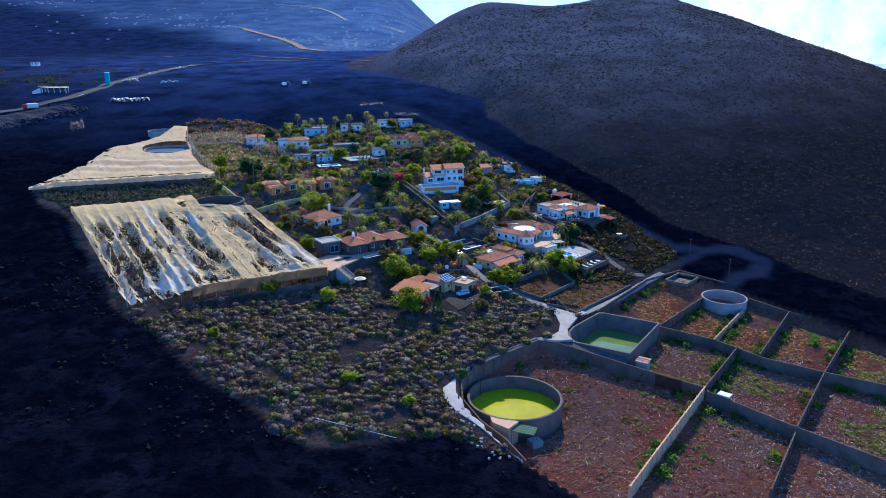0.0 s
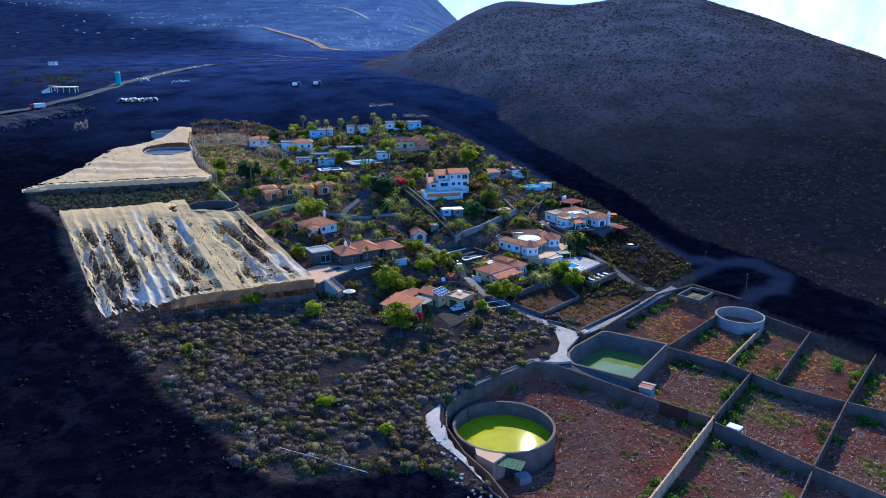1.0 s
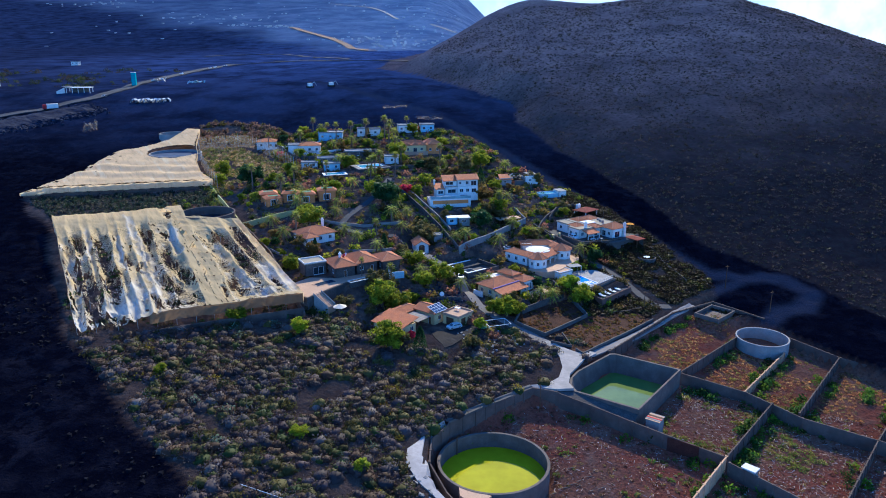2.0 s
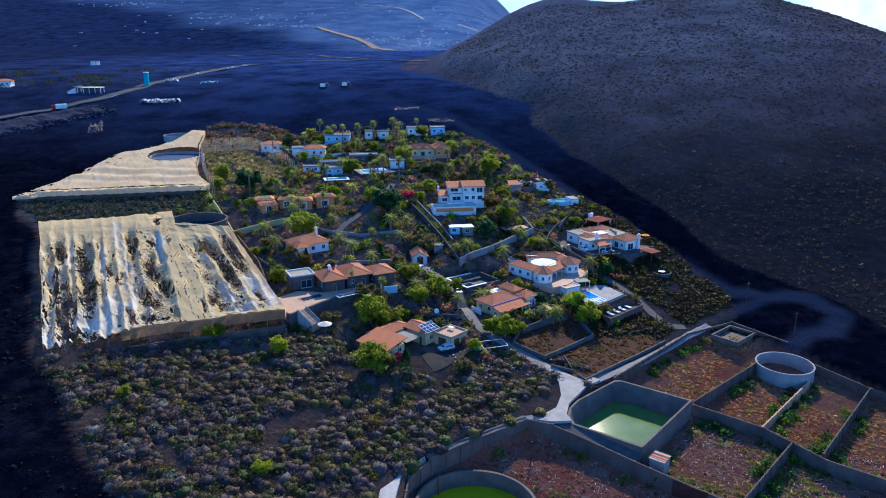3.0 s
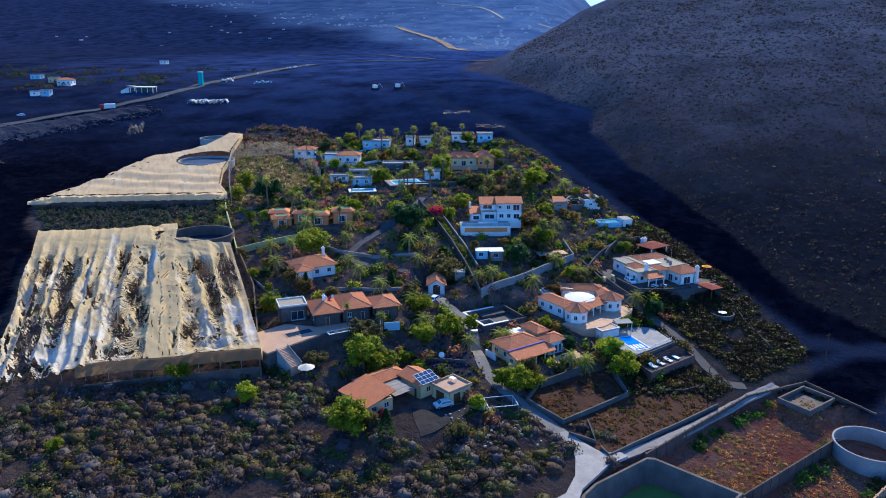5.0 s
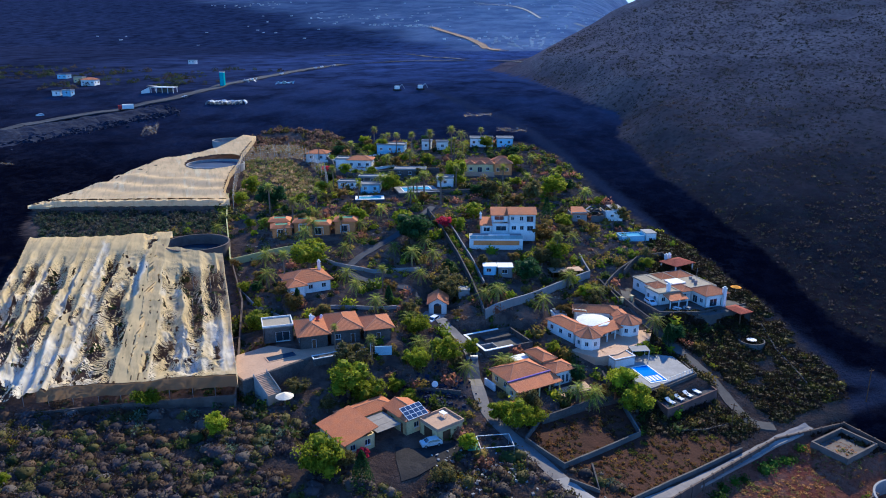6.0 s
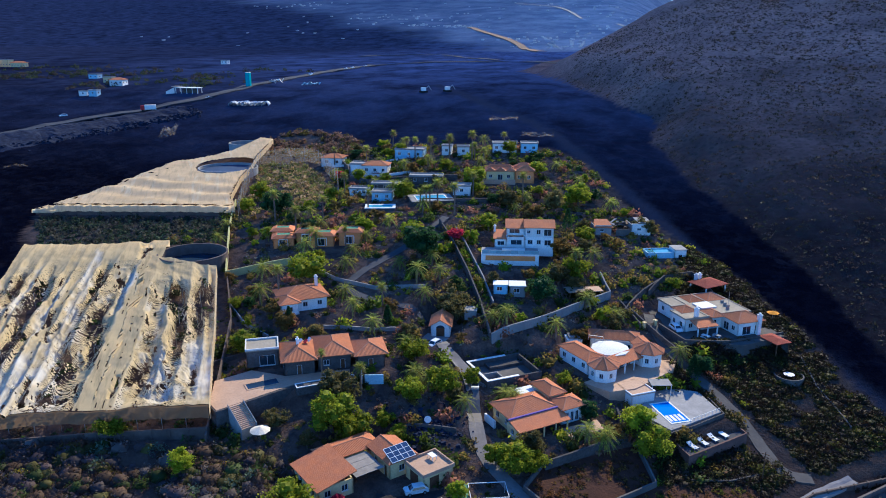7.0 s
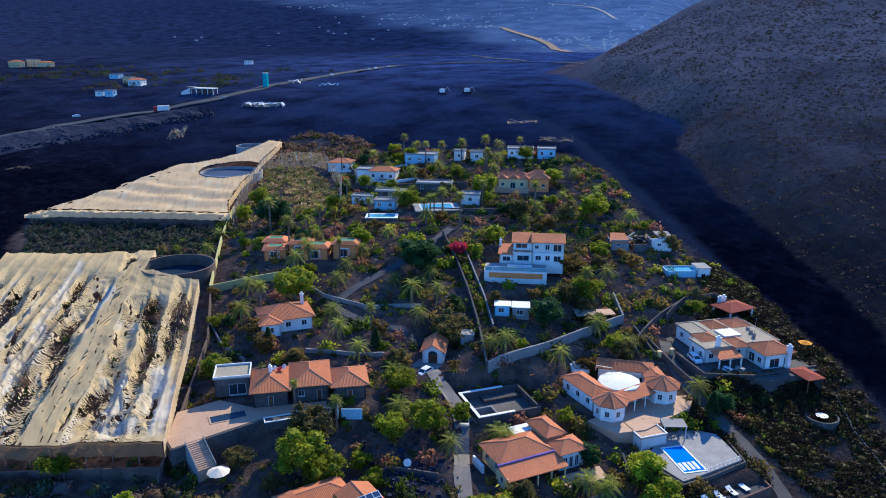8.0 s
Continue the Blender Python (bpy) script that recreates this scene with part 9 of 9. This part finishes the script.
def lava_blocks():
    """Loose blocks lying on the nearer lava."""
    rng = np.random.default_rng(21)
    x, y = rng.uniform(-150, 60, 9000), rng.uniform(80, 230, 9000)
    k = (signed(KIPUKA, x, y) < -1.0) & (signed(HILL, x, y) < -1) & (fbm(x, y, 14, 3) > 0.45)
    x, y = x[k][:1500], y[k][:1500]
    z = land(x, y)[0]
    n = len(x)
    cube = np.array([(-1, -1, -1), (1, -1, -1), (1, 1, -1), (-1, 1, -1), (-1, -1, 1), (1, -1, 1), (1, 1, 1), (-1, 1, 1)], float)
    v = cube[None] * rng.uniform(0.35, 1.1, (n, 8, 3)) * (0.12 + 0.5 * rng.random((n, 1, 1)) ** 3)
    v += np.stack([x, y, z + 0.1], 1)[:, None, :]
    f = np.array([(3, 2, 1, 0), (4, 5, 6, 7), (0, 1, 5, 4), (1, 2, 6, 5), (2, 3, 7, 6), (3, 0, 4, 7)])
    tagged(mesh_object("lava_blocks", v.reshape(-1, 3), (f[None] + 8 * np.arange(n)[:, None, None]).reshape(-1, 4), M_LAVAROCK), "loose black lava blocks on the flow", "rocks", kind="stuff")


lava_blocks()


def tower(x, y):
    t = thing("tower", "tall teal sheet-clad tower beside the highway", "tower", pose(x, y, gz(x, y), 0, 0, 10))
    part("shaft", boxes((-1.4, 1.4, -1.4, 1.4, -1, 9.6)), M_TEAL, t)
    part("cap", boxes((-1.5, 1.5, -1.5, 1.5, 9.6, 9.9)), M_WHITE, t)


tower(-243, 543)
for x, y, w, d, h, turn, wm, roof, lab in (
        (-408, 580, 8, 6, 3.2, 5, M_BLUE, "flat", "pale blue house on a rise"),
        (-348, 539, 10, 7, 3.5, 10, M_WHITE, "hip", "white house with a red tiled roof on a rise"), (-323, 490, 6, 4, 3.0, 5, M_BLUE, "flat", "small blue-white house beside the highway"),
        (-372, 556, 7, 5, 4, 5, M_CREAM, "flat", "pale house with a flat roof on a rise"), (-332, 491, 6, 4, 2.8, 5, M_WHITE, "flat", "small white building beside the highway"),
        (-611, 657, 13, 8, 5, 0, M_CREAM, "hip", "yellow house with a tiled roof on the far slope"), (-607, 673, 11, 7, 6, 0, M_CREAM, "flat", "yellow flat-roofed house on the far slope"),
        (-585, 668, 15, 7, 4, 0, M_CREAM, "hip", "long yellow house on the far slope"), (-400, 740, 7, 5, 3, 0, M_WHITE, "flat", "lone white house in the lava")):
    small_house(x, y, w, d, h, turn, wm, lab, roof)


M_PLASTIC = surface("milky_plastic", (0.5, 0.52, 0.55), (0.34, 0.37, 0.42), 0.4, 1.5, 0.6, 0.3)


def tunnels(x, y, turn, count):
    """White plastic growing tunnels, torn and sagging."""
    t = thing("greenhouse", "row of torn white plastic growing tunnels beside the highway", "greenhouse", pose(x, y, gz(x, y), 0, 0, turn))
    rng = random.Random(12)
    for k in range(count):
        bm = bmesh.new()
        L, r = rng.uniform(6, 9), rng.uniform(1.5, 2.1)
        rows = []
        for j in range(7):
            q = r * rng.uniform(0.75, 1.1)
            rows.append([bm.verts.new((2.5 * k + q * math.cos(a * math.pi / 8), L * (j / 6 - 0.5) + rng.uniform(-0.3, 0.3), q * math.sin(a * math.pi / 8) * 1.25)) for a in range(9)])
        for a, b in zip(rows, rows[1:]):
            for j in range(8):
                if rng.random() > 0.12:
                    bm.faces.new((a[j], a[j + 1], b[j + 1], b[j]))
        part("cover", bm, M_PLASTIC, t)
    return t


def canopy(x, y, turn):
    t = thing("canopy", "white flat canopy on posts over a dark forecourt", "canopy", pose(x, y, gz(x, y), 0, 0, turn))
    part("roof_panel", boxes((-8, 8, -3, 3, 3.2, 3.55)), M_WHITE, t)
    part("roof_panel", boxes((-9.5, -5, -4.5, 1, 4.0, 4.25)), M_CONC, t)
    for px in (-7.5, -3.8, 0, 3.8, 7.5):
        for py in (-2.6, 2.6):
            part("post", boxes((px - 0.15, px + 0.15, py - 0.15, py + 0.15, -0.5, 3.2)), M_WHITE, t)
    part("kiosk", boxes((-4.5, 5.5, 0.5, 2.4, -0.5, 2.8)), M_STONE, t)
    part("ramp_wall", prism([(-13, -5), (-8.5, -3), (-8.5, -2.4), (-13, -4.4)], -1, [1.0, 3.4, 3.4, 1.0]), M_WHITE, t)


tunnels(-213, 481, 14, 9)
canopy(-262, 505, 8)


def lorry(x, y, turn, label):
    c = thing("truck", label, "truck", pose(x, y, gz(x, y) + 0.6, 0, 0, turn))
    part("cab", boxes((-4.2, -2.2, -1.2, 1.2, 0.6, 3.0)), M_RED, c)
    part("cargo_box", boxes((-2.0, 4.2, -1.25, 1.25, 0.8, 3.4)), M_WHITE, c)
    for px in (-3.2, 1.6, 3.0):
        for s in (-1.1, 1.1):
            bm = bmesh.new()
            tube(bm, (px, s - 0.15, 0.45), (px, s + 0.15, 0.45), 0.5, n=10)
            part("wheel", bm, M_RUBBER, c)


lorry(-255, 459, 40, "white box truck with a red cab on the highway")
for x, y, t in ((-299, 440, 60), (-240, 495, 80), (-250, 640, 90), (-249, 700, 90), (-250, 715, 90), (-247, 735, 90), (-244, 575, 85)):
    car(x, y, t, M_CAR, "white car on the far highway")
for x, y in ((-112, 528), (-98, 531)):
    d = thing("excavator", "pale excavator standing on the lava track", "excavator", pose(x, y, gz(x, y) + 0.3, 0, 0, 40))
    part("cab", boxes((-1.2, 1.2, -1.3, 1.3, 1.0, 3.0)), M_WHITE, d)
    part("undercarriage", boxes((-2.2, 2.2, -1.5, -0.8, 0, 1.0), (-2.2, 2.2, 0.8, 1.5, 0, 1.0)), M_RUBBER, d)
    bm = bmesh.new()
    tube(bm, (1.0, 0, 1.8), (3.2, 0, 3.8), 0.25, 0.2)
    tube(bm, (3.2, 0, 3.8), (5.0, 0, 1.2), 0.2, 0.15)
    part("boom", bm, M_METAL, d)


def tattered_sheet(x, y, w, d, h, label, turn=0, cloth=None):
    rng = np.random.default_rng(int(abs(x)))
    nx, ny = 22, 16
    verts, faces = [], []
    for j in range(ny):
        for i in range(nx):
            u, v = i / (nx - 1), j / (ny - 1)
            px, py = (u - 0.5) * w, (v - 0.5) * d
            a = radians(turn)
            X, Y = x + px * math.cos(a) - py * math.sin(a), y + px * math.sin(a) + py * math.cos(a)
            verts.append((X, Y, gz(X, Y) + 0.3 + h * float(fbm(u * 4 + x, v * 3, 1, 3))))
    n = fbm(np.linspace(0, 6, nx)[None] + x, np.linspace(0, 4, ny)[:, None], 1, 3)
    for j in range(ny - 1):
        for i in range(nx - 1):
            if n[j, i] < 0.56:
                a = j * nx + i
                faces.append((a, a + 1, a + nx + 1, a + nx))
    t = thing("net_remains", label, "net")
    mesh_object("torn_sheet", verts, faces, cloth or M_RAG, t, flat=False)


tattered_sheet(-206, 415, 7, 14, 7, "torn white net half buried in lava", 25)
tattered_sheet(-233, 348, 9, 4, 1.5, "pale torn sheet lying on the lava", 60)
tattered_sheet(-44, 457, 14, 3, 3, "broken pale roof at the lava edge", 5)
tattered_sheet(-21, 428, 14, 6, 4, "collapsed white roof at the lava edge", 10)


tattered_sheet(-233, 562, 9, 6, 5, "white torn tarpaulins heaped beside the highway", 15, M_WHITE)
tattered_sheet(-203, 556, 12, 5, 4, "pale blue torn tarpaulin on the lava", 10, M_BLUE)


def far_town():
    """Scattered white houses on the slopes kilometres away."""
    rng = np.random.default_rng(77)
    verts, faces = [], []
    cube = np.array([(-1, -1, 0), (1, -1, 0), (1, 1, 0), (-1, 1, 0), (-1, -1, 1), (1, -1, 1), (1, 1, 1), (-1, 1, 1)], float)
    fc = [(4, 5, 6, 7), (0, 1, 5, 4), (1, 2, 6, 5), (2, 3, 7, 6), (3, 0, 4, 7)]
    spots = []
    for cx, cy, sx, sy, n in ((-506, 1795, 30, 10, 26), (-610, 1807, 30, 10, 12), (-248, 1586, 50, 25, 34), (-146, 1510, 60, 28, 44), (-205, 1480, 40, 20, 18), (-740, 1998, 130, 50, 26), (-1293, 2414, 90, 50, 24),
                              (-153, 2049, 70, 90, 34), (-641, 1924, 70, 40, 16), (-180, 1731, 70, 60, 26), (-900, 1700, 200, 150, 14), (-420, 2250, 200, 150, 34)):
        spots += [(rng.normal(cx, sx), rng.normal(cy, sy)) for _ in range(n)]
    xs, ys = np.array([s[0] for s in spots]), np.array([s[1] for s in spots])
    zs = land(xs, ys)[0]
    for x, y, z in zip(xs, ys, zs):
        c = cube * np.array((rng.uniform(1.2, 3.2), rng.uniform(1.5, 4), rng.uniform(2.2, 3.5))) + np.array((x, y, z - 1))
        i = len(verts)
        verts += c.tolist()
        faces += [tuple(i + q for q in f) for f in fc]
    tagged(mesh_object("distant_town", verts, faces, M_FARWALL), "tiny pale houses scattered over distant slopes", "houses", kind="stuff")
    ribbon("road", [(-470, 1770), (-455, 1751), (-360, 1616), (-294, 1521), (-225, 1330), (-190, 1240)], 15, M_FAREARTH, "brown earth bank along a far road", 1.5, step=30.0)
    ribbon("road", [(-520, 2400), (-404, 2277), (-314, 2121), (-276, 2013), (-244, 1935)], 7, M_CONC, "pale far road winding up the slope", 1.5, step=30.0)
    ribbon("road", [(-152, 1855), (-121, 1807), (-86, 1771)], 7, M_CONC, "short pale stretch of a far road", 1.5, step=30.0)
    ribbon("road", [(-345, 929), (-334, 1040), (-290, 1045), (-237, 973), (-143, 812)], 4, M_ASPHALT, "far track bulldozed across the lava", 0.8, step=20.0)


M_FARWALL = surface("far_walls", (0.5, 0.49, 0.47), (0.3, 0.28, 0.26), 0.01, 0.05, 0.9, 0.0)
M_FAREARTH = surface("far_earth", (0.26, 0.17, 0.12), (0.2, 0.14, 0.1), 0.02, 0.2, 0.95, 0.2)
far_town()
x, y = scatter(61, 900, (-560, -250, 480, 680), lambda x, y: (fbm(x, y, 40, 3) > 0.5) & (line_distance([HIGHWAY], x, y) > 10))
shrubs("scrub", 62, x, y, 0.8, 3.6, 60, 0.2, [(0.03, 0.04, 0.024), (0.05, 0.042, 0.036), (0.04, 0.05, 0.022)], "dark trees round the far houses", flat=1.0)
